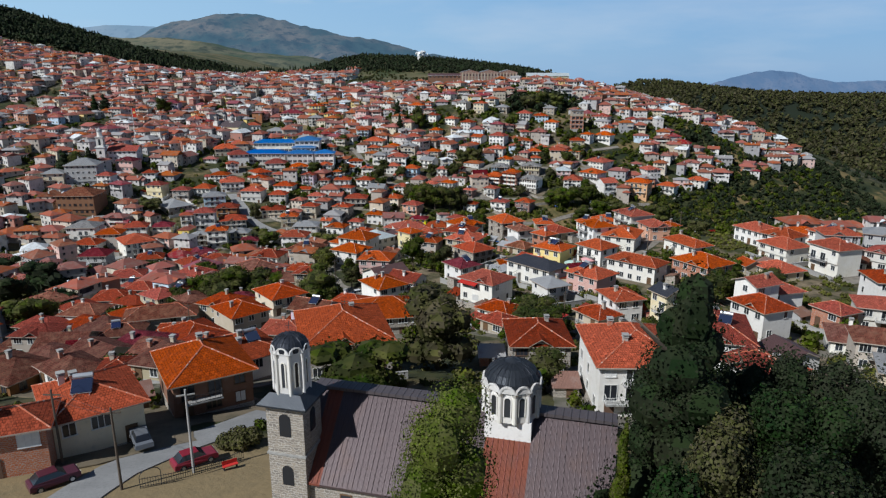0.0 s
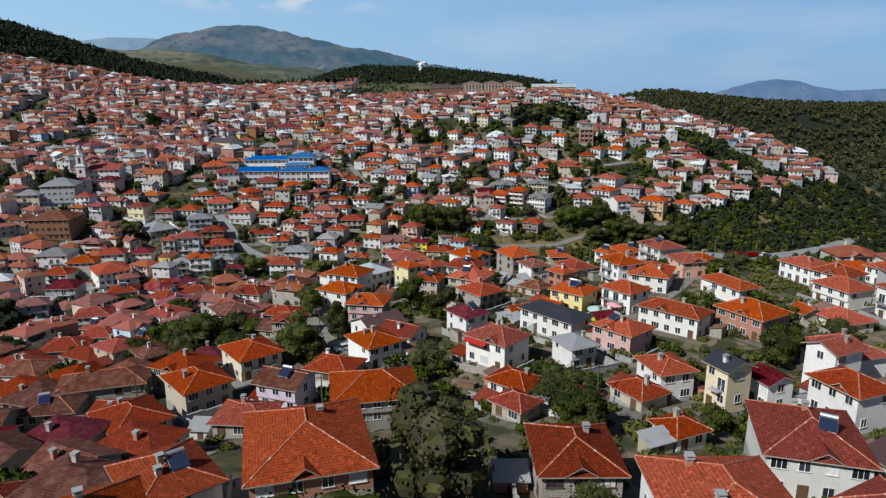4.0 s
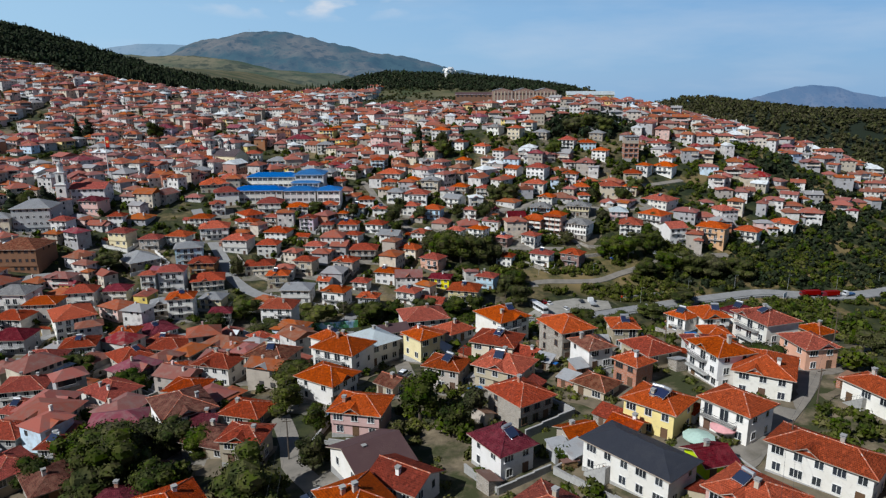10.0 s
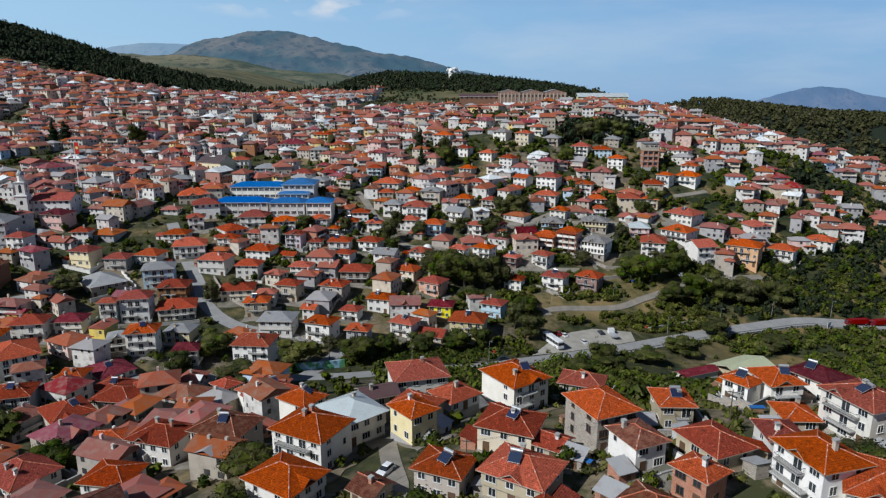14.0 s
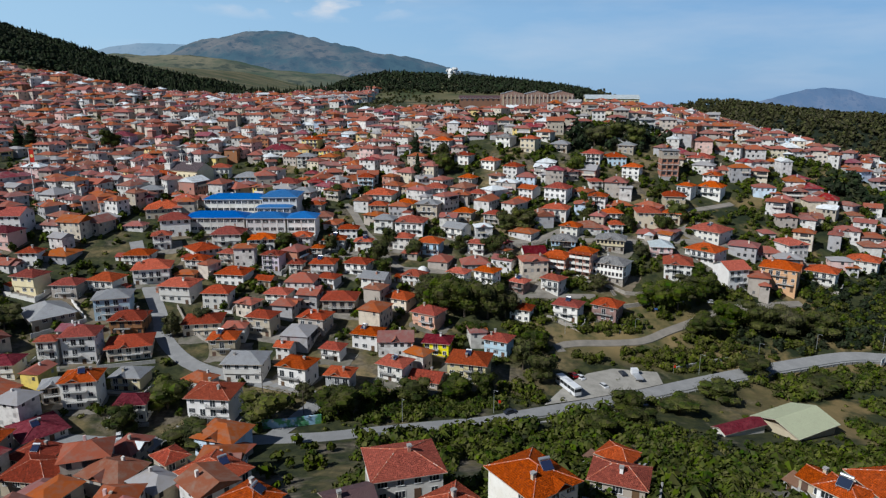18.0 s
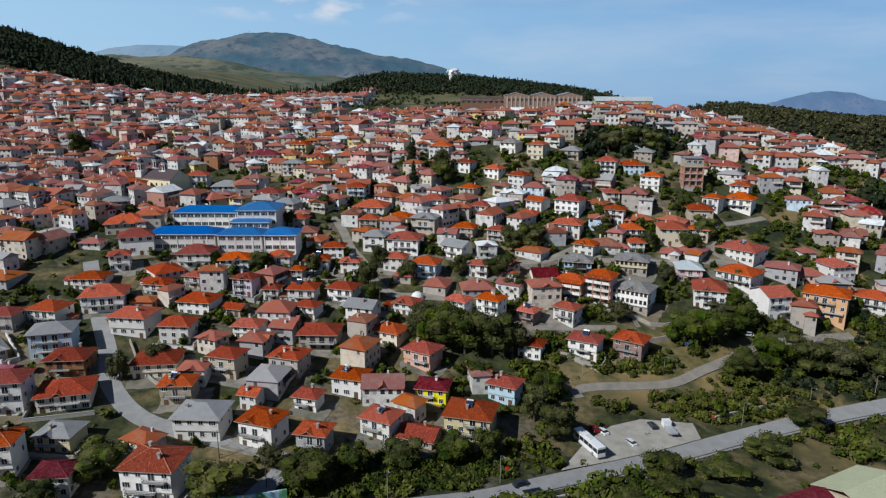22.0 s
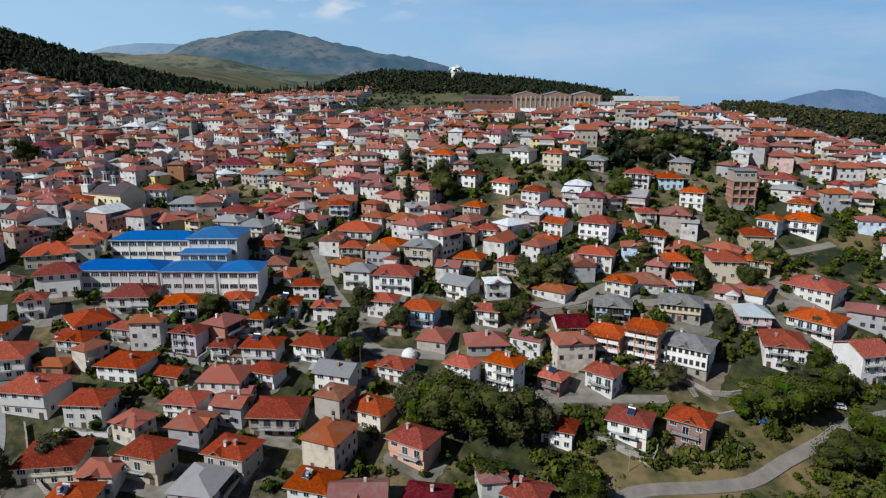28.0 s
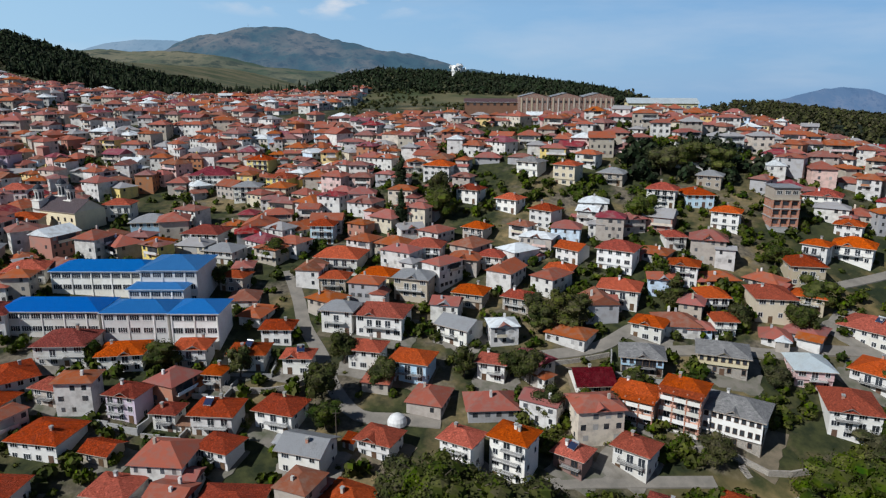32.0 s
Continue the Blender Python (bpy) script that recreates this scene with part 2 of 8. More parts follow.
def ground_material():
    m = Mat("earth_and_grass", 0.95)
    at = m.where("Object")
    green = m.mix((0.016, 0.022, 0.007), (0.055, 0.058, 0.018), m.spread(m.noise(0.3, 7, at), 0.38, 0.66))
    dry = m.mix((0.25, 0.18, 0.085), (0.10, 0.085, 0.04), m.spread(m.noise(0.4, 7, at), 0.35, 0.65))
    soil = m.mix((0.06, 0.05, 0.035), (0.2, 0.165, 0.115), m.spread(m.noise(0.6, 7, at), 0.35, 0.7))
    c = m.mix(green, dry, m.spread(m.noise(0.028, 6, at), 0.5, 0.62))
    c = m.mix(c, soil, m.spread(m.noise(0.055, 6, at), 0.54, 0.64))
    m.bump(m.noise(1.5, 6, at), 0.5, 0.25)
    split = m.n.new("ShaderNodeSeparateXYZ")
    m.l.new(at, split.inputs[0])
    c = m.mix(c, m.mix((0.3, 0.22, 0.11), (0.16, 0.125, 0.07), m.noise(0.7, 6, at)), m.spread(split.outputs["Y"], 66, 60))
    centre = m.n.new("ShaderNodeMapping")
    centre.inputs["Location"].default_value = (-115 / 75, -405 / 26, 0)
    centre.inputs["Scale"].default_value = (1 / 75, 1 / 26, 0)
    m.l.new(at, centre.inputs["Vector"])
    far_off = m.n.new("ShaderNodeVectorMath")
    far_off.operation = "LENGTH"
    m.l.new(centre.outputs["Vector"], far_off.inputs[0])
    bank = m.mix((0.05, 0.055, 0.017), m.mix((0.27, 0.185, 0.08), (0.12, 0.1, 0.04), m.noise(0.3, 7, at)), m.spread(m.noise(0.07, 6, at), 0.42, 0.56))
    c = m.mix(c, bank, m.spread(far_off.outputs["Value"], 1.0, 0.7))
    crest = m.n.new("ShaderNodeMapping")
    crest.inputs["Location"].default_value = (-75 / 105, -170 / 95, 0)
    crest.inputs["Scale"].default_value = (1 / 105, 1 / 95, 0)
    m.l.new(at, crest.inputs["Vector"])
    aside = m.n.new("ShaderNodeVectorMath")
    aside.operation = "LENGTH"
    m.l.new(crest.outputs["Vector"], aside.inputs[0])
    trodden = m.mix(m.mix((0.24, 0.19, 0.12), (0.09, 0.072, 0.045), m.spread(m.noise(0.35, 7, at), 0.35, 0.65)), (0.045, 0.05, 0.017), m.spread(m.noise(0.12, 7, at), 0.44, 0.56))
    c = m.mix(c, trodden, m.spread(aside.outputs["Value"], 1.0, 0.75))
    dale = m.n.new("ShaderNodeMapping")
    dale.inputs["Location"].default_value = (-265 / 165, -420 / 190, 0)
    dale.inputs["Scale"].default_value = (1 / 165, 1 / 190, 0)
    m.l.new(at, dale.inputs["Vector"])
    inside = m.n.new("ShaderNodeVectorMath")
    inside.operation = "LENGTH"
    m.l.new(dale.outputs["Vector"], inside.inputs[0])
    lush = m.mix((0.014, 0.022, 0.007), (0.06, 0.062, 0.02), m.spread(m.noise(0.09, 7, at), 0.4, 0.66))
    lush = m.mix(lush, m.mix((0.24, 0.165, 0.07), (0.11, 0.09, 0.035), m.noise(0.5, 6, at)), m.spread(m.noise(0.04, 6, at), 0.52, 0.6))
    c = m.mix(c, lush, m.spread(inside.outputs["Value"], 1.0, 0.8))
    meadow = m.mix((0.05, 0.062, 0.022), (0.17, 0.14, 0.07), m.spread(m.noise(0.015, 8, at), 0.4, 0.66))
    wood = m.mix((0.012, 0.019, 0.008), (0.17, 0.13, 0.06), m.spread(m.noise(0.012, 7, at), 0.62, 0.68))
    wild = m.mix(meadow, wood, m.spread(split.outputs["X"], 120, 200))
    c = m.mix(c, wild, m.spread(split.outputs["Y"], 800, 900))
    return m.done(c)


EARTH = ground_material()


def road_material(name, colour, patch):
    m = Mat(name, 0.92)
    c = m.mix(colour, patch, m.spread(m.noise(0.3, 6), 0.4, 0.7))
    c = m.mix(c, tuple(v * 0.6 for v in colour), m.spread(m.noise(4, 4), 0.5, 0.8, 0, 0.6))
    m.bump(m.noise(20, 3), 0.2, 0.01)
    return m.done(c)


ASPHALT = road_material("worn_asphalt", (0.24, 0.237, 0.23), (0.3, 0.295, 0.285))
LANE = road_material("dusty_lane", (0.25, 0.222, 0.185), (0.17, 0.155, 0.13))
GRAVEL = road_material("pale_gravel", (0.36, 0.335, 0.29), (0.25, 0.235, 0.2))

# ---- land ----
LEVELS_NEAR = [
    [64, 73, 81, 85, 85, 85, 84, 82, 78, 76, 73],
    [60, 66, 73, 80, 83, 83, 78, 74, 69, 65, 63],
    [58, 60, 65, 73, 82, 81, 73, 66, 59, 56, 52],
    [58, 56, 55, 62, 76, 80, 66, 58, 53, 47, 39],
    [60, 54, 47, 46, 55, 65, 59, 55, 49, 39, 25],
    [62, 54, 43, 36, 41, 52, 56, 56, 46, 29, 9],
    [57, 48, 36, 28, 34, 55, 62, 55, 38, 15, -4],
    [48, 37, 28, 21, 21, 37, 39, 32, 18, 1, -10],
    [43, 35, 30, 25, 18, 15, 7, 4, -1, -1, -8],
]
LEVELS_FAR = [
    [45, 46, 47, 34, 24, 27, 12, 2, -2, 0, -6],
    [52, 58, 60, 48, 44, 38, 43, 32, 12, 2, -7],
    [58, 64, 66, 62, 54, 48, 54, 50, 43, 20, -4],
    [64, 67, 68, 59, 53, 67, 77, 72, 71, 38, 2],
    [71, 72, 75, 67, 58, 80, 97, 90, 68, 43, 16],
    [85, 82, 88, 91, 84, 87, 94, 98, 71, 48, 24],
    [114, 105, 100, 95, 94, 91, 87, 98, 75, 46, 22],
    [148, 124, 101, 88, 94, 100, 99, 97, 66, 36, 16],
    [176, 138, 105, 90, 95, 102, 104, 92, 54, 26, 10],
]
LEVEL = np.array(LEVELS_NEAR + LEVELS_FAR, float)


def smooth(v, a, b):
    s = np.clip((np.asarray(v, float) - a) / (b - a), 0, 1)
    return s * s * (3 - 2 * s)


def bell(x, y, cx, cy, sx, sy, height):
    return height * np.exp(-0.5 * (((x - cx) / sx) ** 2 + ((y - cy) / sy) ** 2))


def spline(f):
    return ((1 - f) ** 3 / 6, (3 * f ** 3 - 6 * f ** 2 + 4) / 6, (-3 * f ** 3 + 3 * f ** 2 + 3 * f + 1) / 6, f ** 3 / 6)


def height(x, y):
    """The land's height: the town's two slopes, then the plateau, the hills and the mountains."""
    x, y = np.asarray(x, float), np.asarray(y, float)
    u = (np.clip(x, -356, 356) + 448) / 89.6
    v = (np.clip(y, -50, 778) + 112) / 56
    i, j = np.floor(u).astype(int), np.floor(v).astype(int)
    bu, bv = spline(u - i), spline(v - j)
    near = 0.0
    for a in range(4):
        for b in range(4):
            near = near + LEVEL[np.clip(j - 1 + b, 0, 17), np.clip(i - 1 + a, 0, 10)] * bu[a] * bv[b]
    plateau = 96 - 96 * smooth(x, 140, 430) + 55 * smooth(-x, 260, 620) * smooth(y, 350, 900)
    plateau = plateau - 70 * (1 - smooth(y, -200, 500)) * smooth(np.abs(x), 300, 900) - 500 * smooth(y, 1550, 2600) * smooth(x, -300, 500)
    far = plateau
    for line, top, sy in HILLS:
        crest = np.interp(x, [p for p, _ in line], [q for _, q in line])
        s = np.exp(-0.5 * ((y - top) / sy) ** 2)
        far = np.maximum(far, far + (crest - far) * s)
    far = far - 60 * smooth(-y, 60, 500)
    away = np.hypot(np.maximum(np.abs(x) - 330, 0), np.maximum(np.maximum(-40 - y, y - 760), 0))
    s = smooth(away, 0, 170)
    return near * (1 - s) + far * s


HILLS = [
    ([(-1400, 235), (-900, 228), (-627, 196), (-539, 166), (-472, 144), (-435, 133), (-359, 118), (-300, 106), (-200, 60)], 1150, 150),
    ([(-260, 60), (-153, 98), (-106, 117), (-60, 125), (32, 122), (108, 116), (201, 106), (260, 90), (420, 20)], 1126, 100),
    ([(250, -40), (420, 60), (499, 78), (539, 80), (642, 67), (744, 56), (1000, 48), (2200, 20)], 1400, 190),
]


def level(x, y):
    return float(height(x, y))


class Geo:
    """Corners, faces, material slots and surface coordinates of one mesh."""

    def __init__(self):
        self.v, self.f, self.s, self.t = [], [], [], []

    def face(self, points, slot=0, flip=False):
        points = [Vector(p) for p in points]
        if flip:
            points.reverse()
        k = len(self.v)
        self.v += points
        self.f.append(tuple(range(k, k + len(points))))
        self.s.append(slot)
        a = points[1] - points[0]
        n = a.cross(points[-1] - points[0])
        along = Vector((-n.y, n.x, 0))
        along = along.normalized() if along.length > 1e-6 * max(n.length, 1e-9) and along.length > 1e-9 else Vector((1, 0, 0))
        up = n.normalized().cross(along) if n.length > 1e-12 else Vector((0, 0, 1))
        self.t.append([(p.dot(along), p.dot(up)) for p in points])
        return self

    def box(self, x0, x1, y0, y1, z0, z1, slot=0):
        a, b, c, d = (x0, y0), (x1, y0), (x1, y1), (x0, y1)
        for p, q in ((a, b), (b, c), (c, d), (d, a)):
            self.face([(*p, z0), (*q, z0), (*q, z1), (*p, z1)], slot)
        self.face([(*a, z1), (*b, z1), (*c, z1), (*d, z1)], slot)
        self.face([(*d, z0), (*c, z0), (*b, z0), (*a, z0)], slot)
        return self

    def beam(self, p, q, r, slot=0, sides=6, r2=None):
        """A round bar from p to q."""
        p, q = Vector(p), Vector(q)
        n = (q - p).normalized()
        e = n.orthogonal().normalized()
        g = n.cross(e)
        r2 = r if r2 is None else r2
        ring = [(math.cos(k * math.tau / sides), math.sin(k * math.tau / sides)) for k in range(sides)]
        low = [p + (e * c + g * s) * r for c, s in ring]
        top = [q + (e * c + g * s) * r2 for c, s in ring]
        for k in range(sides):
            m = (k + 1) % sides
            self.face([low[k], low[m], top[m], top[k]], slot)
        self.face(top, slot)
        self.face(low[::-1], slot)
        return self

    def turned(self, profile, sides=16, slot=0, x=0, y=0):
        """A form turned round an upright axis, from (radius, height) pairs going up."""
        for (r0, z0), (r1, z1) in zip(profile, profile[1:]):
            for k in range(sides):
                a, b = k * math.tau / sides, (k + 1) * math.tau / sides
                p = [(x + r0 * math.cos(a), y + r0 * math.sin(a), z0), (x + r0 * math.cos(b), y + r0 * math.sin(b), z0),
                     (x + r1 * math.cos(b), y + r1 * math.sin(b), z1), (x + r1 * math.cos(a), y + r1 * math.sin(a), z1)]
                if r0 < 1e-6:
                    p = [p[0], p[2], p[3]]
                elif r1 < 1e-6:
                    p = p[:3]
                self.face(p, slot)
        return self

    def mesh(self, name, materials):
        me = bpy.data.meshes.new(name)
        me.from_pydata(self.v, [], self.f)
        for m in materials:
            me.materials.append(m)
        me.polygons.foreach_set("material_index", self.s)
        me.uv_layers.new(name="surface").data.foreach_set("uv", [c for t in self.t for p in t for c in p])
        return me


def part(name, geo, materials, parent=None, label="", at=None, smooth_faces=False):
    """One mesh object, a part of its parent or a thing of its own."""
    me = geo.mesh(name, materials if isinstance(materials, (list, tuple)) else [materials]) if isinstance(geo, Geo) else geo
    ob = new(name, me)
    ob.parent = parent
    if at is not None:
        ob.matrix_basis = at
    if smooth_faces:
        me.polygons.foreach_set("use_smooth", [True] * len(me.polygons))
    if label:
        ob["label"] = label
    return ob


def thing(name, m, label, category, group=""):
    ob = new(name)
    ob.matrix_basis = m
    return tagged(ob, label, category, group)


def mesh_fast(name, verts, quads, materials):
    """A large mesh from arrays of corners and four-cornered faces."""
    me = bpy.data.meshes.new(name)
    me.vertices.add(len(verts))
    me.vertices.foreach_set("co", np.asarray(verts, np.float32).ravel())
    count = len(quads)
    me.loops.add(count * 4)
    me.loops.foreach_set("vertex_index", np.asarray(quads, np.int32).ravel())
    me.polygons.add(count)
    me.polygons.foreach_set("loop_start", np.arange(0, count * 4, 4, dtype=np.int32))
    me.update(calc_edges=True)
    for m in materials:
        me.materials.append(m)
    return me


def axis(lo, hi, step, ends):
    near = list(np.arange(lo, hi + 0.1, step))
    for side, end in ((-1, ends[0]), (1, ends[1])):
        s, p = step, near[0] if side < 0 else near[-1]
        while (p > end) if side < 0 else (p < end):
            s *= 1.12
            p += side * s
            near.insert(0, p) if side < 0 else near.append(p)
    return np.array(near)


gx, gy = axis(-380, 380, 5, (-4700, 3400)), axis(-60, 800, 5, (-900, 4950))
GX, GY = np.meshgrid(gx, gy)
GZ = height(GX, GY)
cols = len(gx)
cell = (np.arange(len(gy) - 1)[:, None] * cols + np.arange(cols - 1)[None]).ravel()
land = mesh_fast("ground", np.stack([GX.ravel(), GY.ravel(), GZ.ravel()], 1), np.stack([cell, cell + 1, cell + cols + 1, cell + cols], 1), [EARTH])
land.polygons.foreach_set("use_smooth", [True] * len(land.polygons))
tagged(new("ground", land), "hilly ground with grass, dry earth and paths", "ground", kind="structure")


# ---- houses ----
rnd = random.Random(7)


def window_mesh(w, h, bars, frame, glass=True):
    g = Geo()
    t = 0.09
    g.box(-w / 2 - t, -w / 2, -0.07, 0, 0, h).box(w / 2, w / 2 + t, -0.07, 0, 0, h)
    g.box(-w / 2 - t, w / 2 + t, -0.07, 0, h, h + t).box(-w / 2 - t - 0.06, w / 2 + t + 0.06, -0.14, 0, -t, 0)
    for k in range(bars):
        x = -w / 2 + w * (k + 1) / (bars + 1)
        g.box(x - 0.035, x + 0.035, -0.06, 0, 0, h)
    if glass:
        g.face([(-w / 2, -0.02, 0), (w / 2, -0.02, 0), (w / 2, -0.02, h), (-w / 2, -0.02, h)], 1)
    return g.mesh("window", [frame, GLASS])


def pane_mesh(w, h, material):
    return Geo().box(-w / 2, w / 2, -0.035, -0.02, 0, h).mesh("pane", [material])


WINDOW = {(k, f): window_mesh(w, 1.3, n, FRAME if f == "w" else TIMBER) for k, w, n in (("s", 0.85, 0), ("m", 1.15, 1), ("l", 1.7, 2)) for f in "wt"}
BARE = {(k, f): window_mesh(w, 1.3, n, FRAME if f == "w" else TIMBER, False) for k, w, n in (("s", 0.85, 0), ("m", 1.15, 1), ("l", 1.7, 2)) for f in "wt"}
TALL = {f: window_mesh(1.5, 2.05, 1, FRAME if f == "w" else TIMBER) for f in "wt"}
PANE = {k: pane_mesh(w, 1.3, GLASS) for k, w in (("s", 0.85), ("m", 1.15), ("l", 1.7))}
SHUT = {k: pane_mesh(w, 1.3, BLINDS) for k, w in (("s", 0.85), ("m", 1.15), ("l", 1.7))}


def chimney_mesh(material):
    return Geo().box(-0.3, 0.3, -0.3, 0.3, -0.6, 1.15).mesh("chimney", [material])


def cap_mesh():
    g = Geo().box(-0.4, 0.4, -0.4, 0.4, 1.15, 1.24)
    for x in (-0.3, 0.2):
        for y in (-0.3, 0.2):
            g.box(x, x + 0.1, y, y + 0.1, 1.24, 1.45)
    return g.box(-0.42, 0.42, -0.42, 0.42, 1.45, 1.53).mesh("cap", [CONCRETE])


CHIMNEY = [chimney_mesh(m) for m in (BRICK, WALL["e"], WALL["w"])]
CAP = cap_mesh()
PANEL = Geo().box(-0.95, 0.95, -0.85, 0.85, 0.12, 0.22, 0).box(-1.0, 1.0, -0.9, 0.9, 0.08, 0.12, 1).mesh("collector", [SOLAR, STEEL])
TANK = Geo().beam((-0.95, 0, 0), (0.95, 0, 0), 0.3, 0, 12).mesh("tank", [STEEL])
STAND = Geo().beam((-0.8, -1.1, 0), (-0.8, 0.95, 1.15), 0.04).beam((0.8, -1.1, 0), (0.8, 0.95, 1.15), 0.04).beam((-0.8, 0.95, 0), (-0.8, 0.95, 1.2), 0.04).beam((0.8, 0.95, 0), (0.8, 0.95, 1.2), 0.04).mesh("stand", [STEEL])
DOOR = Geo().box(-0.5, 0.5, -0.05, 0, 0, 2.05).box(-0.6, -0.5, -0.08, 0, 0, 2.15).box(0.5, 0.6, -0.08, 0, 0, 2.15).box(-0.5, 0.5, -0.08, 0, 2.05, 2.15).mesh("door", [TIMBER])


def rail_mesh(w, deep, height_=0.95):
    g = Geo()
    for a, b in (((-w / 2, 0), (-w / 2, -deep)), ((-w / 2, -deep), (w / 2, -deep)), ((w / 2, -deep), (w / 2, 0))):
        length = math.hypot(b[0] - a[0], b[1] - a[1])
        for z in (0.12, height_):
            g.beam((*a, z), (*b, z), 0.035, 0, 4)
        n = max(2, int(length / 0.28))
        for k in range(n + 1):
            s = k / n
            x, y = a[0] + (b[0] - a[0]) * s, a[1] + (b[1] - a[1]) * s
            g.beam((x, y, 0), (x, y, height_), 0.018, 0, 3)
    return g


def roof_geo(w, d, rise, over, kind):
    """A hipped or gabled roof of 16 cm thick slopes that overhang the walls, and its ridge caps."""
    x, y, t = w / 2 + over, d / 2 + over, 0.16
    low = -over * rise / (d / 2)
    top = rise
    r = 0.0 if kind == "gable" else min(y, x - 0.4) * 0.95
    a, b = Vector((-x + r, 0, top)), Vector((x - r, 0, top))
    c = [Vector((-x, -y, low)), Vector((x, -y, low)), Vector((x, y, low)), Vector((-x, y, low))]
    g, cap, drop = Geo(), Geo(), Vector((0, 0, -t))
    g.face([c[0], c[1], b, a]).face([c[2], c[3], a, b])
    if kind == "gable":
        g.face([c[1] + drop, b + drop, b, c[1]], 1).face([b + drop, c[2] + drop, c[2], b], 1)
        g.face([c[3] + drop, a + drop, a, c[3]], 1).face([a + drop, c[0] + drop, c[0], a], 1)
    else:
        g.face([c[1], c[2], b]).face([c[3], c[0], a])
        g.face([c[1] + drop, c[2] + drop, c[2], c[1]], 1).face([c[3] + drop, c[0] + drop, c[0], c[3]], 1)
        g.face([b + drop, c[2] + drop, c[1] + drop], 1).face([a + drop, c[0] + drop, c[3] + drop], 1)
    g.face([c[0] + drop, c[1] + drop, c[1], c[0]], 1).face([c[2] + drop, c[3] + drop, c[3], c[2]], 1)
    g.face([a + drop, b + drop, c[1] + drop, c[0] + drop], 1).face([b + drop, a + drop, c[3] + drop, c[2] + drop], 1)
    cap.beam(a + Vector((-0.05, 0, 0)), b + Vector((0.05, 0, 0)), 0.11, 0, 6)
    if kind != "gable":
        for p, q in ((c[0], a), (c[3], a), (c[1], b), (c[2], b)):
            cap.beam(p, q, 0.1, 0, 6)
    return g, cap


ROOF_WORDS = dict(o="orange tiled", O="bright orange tiled", r="red-brown tiled", b="weathered dark tiled", R="red metal", m="maroon tiled", g="grey stone-slated",
                  z="grey sheet", w="pale metal", k="dark slate-coloured", q="brown metal", u="pink sheet")
WALL_WORDS = dict(w="white plastered", c="cream plastered", e="beige rendered", g="grey rendered", y="yellow painted", p="pink plastered", l="lilac plastered", B="pale blue plastered",
                  o="orange painted", v="lime green painted", n="brown rendered", s="rubble stone", k="bare brick")
STOREYS = {1: "single-storey", 2: "two-storey", 3: "three-storey", 4: "four-storey"}
CAPS = Mat("ridge_tiles", 0.9)
CAPS = CAPS.done(CAPS.mix((0.42, 0.12, 0.06), (0.58, 0.48, 0.4), CAPS.spread(CAPS.noise(2.6, 3), 0.55, 0.63)))
FASCIA = plain("painted_fascia", (0.42, 0.34, 0.27), 0.8)
taken = []
HOMES = []
form = random.Random(5)


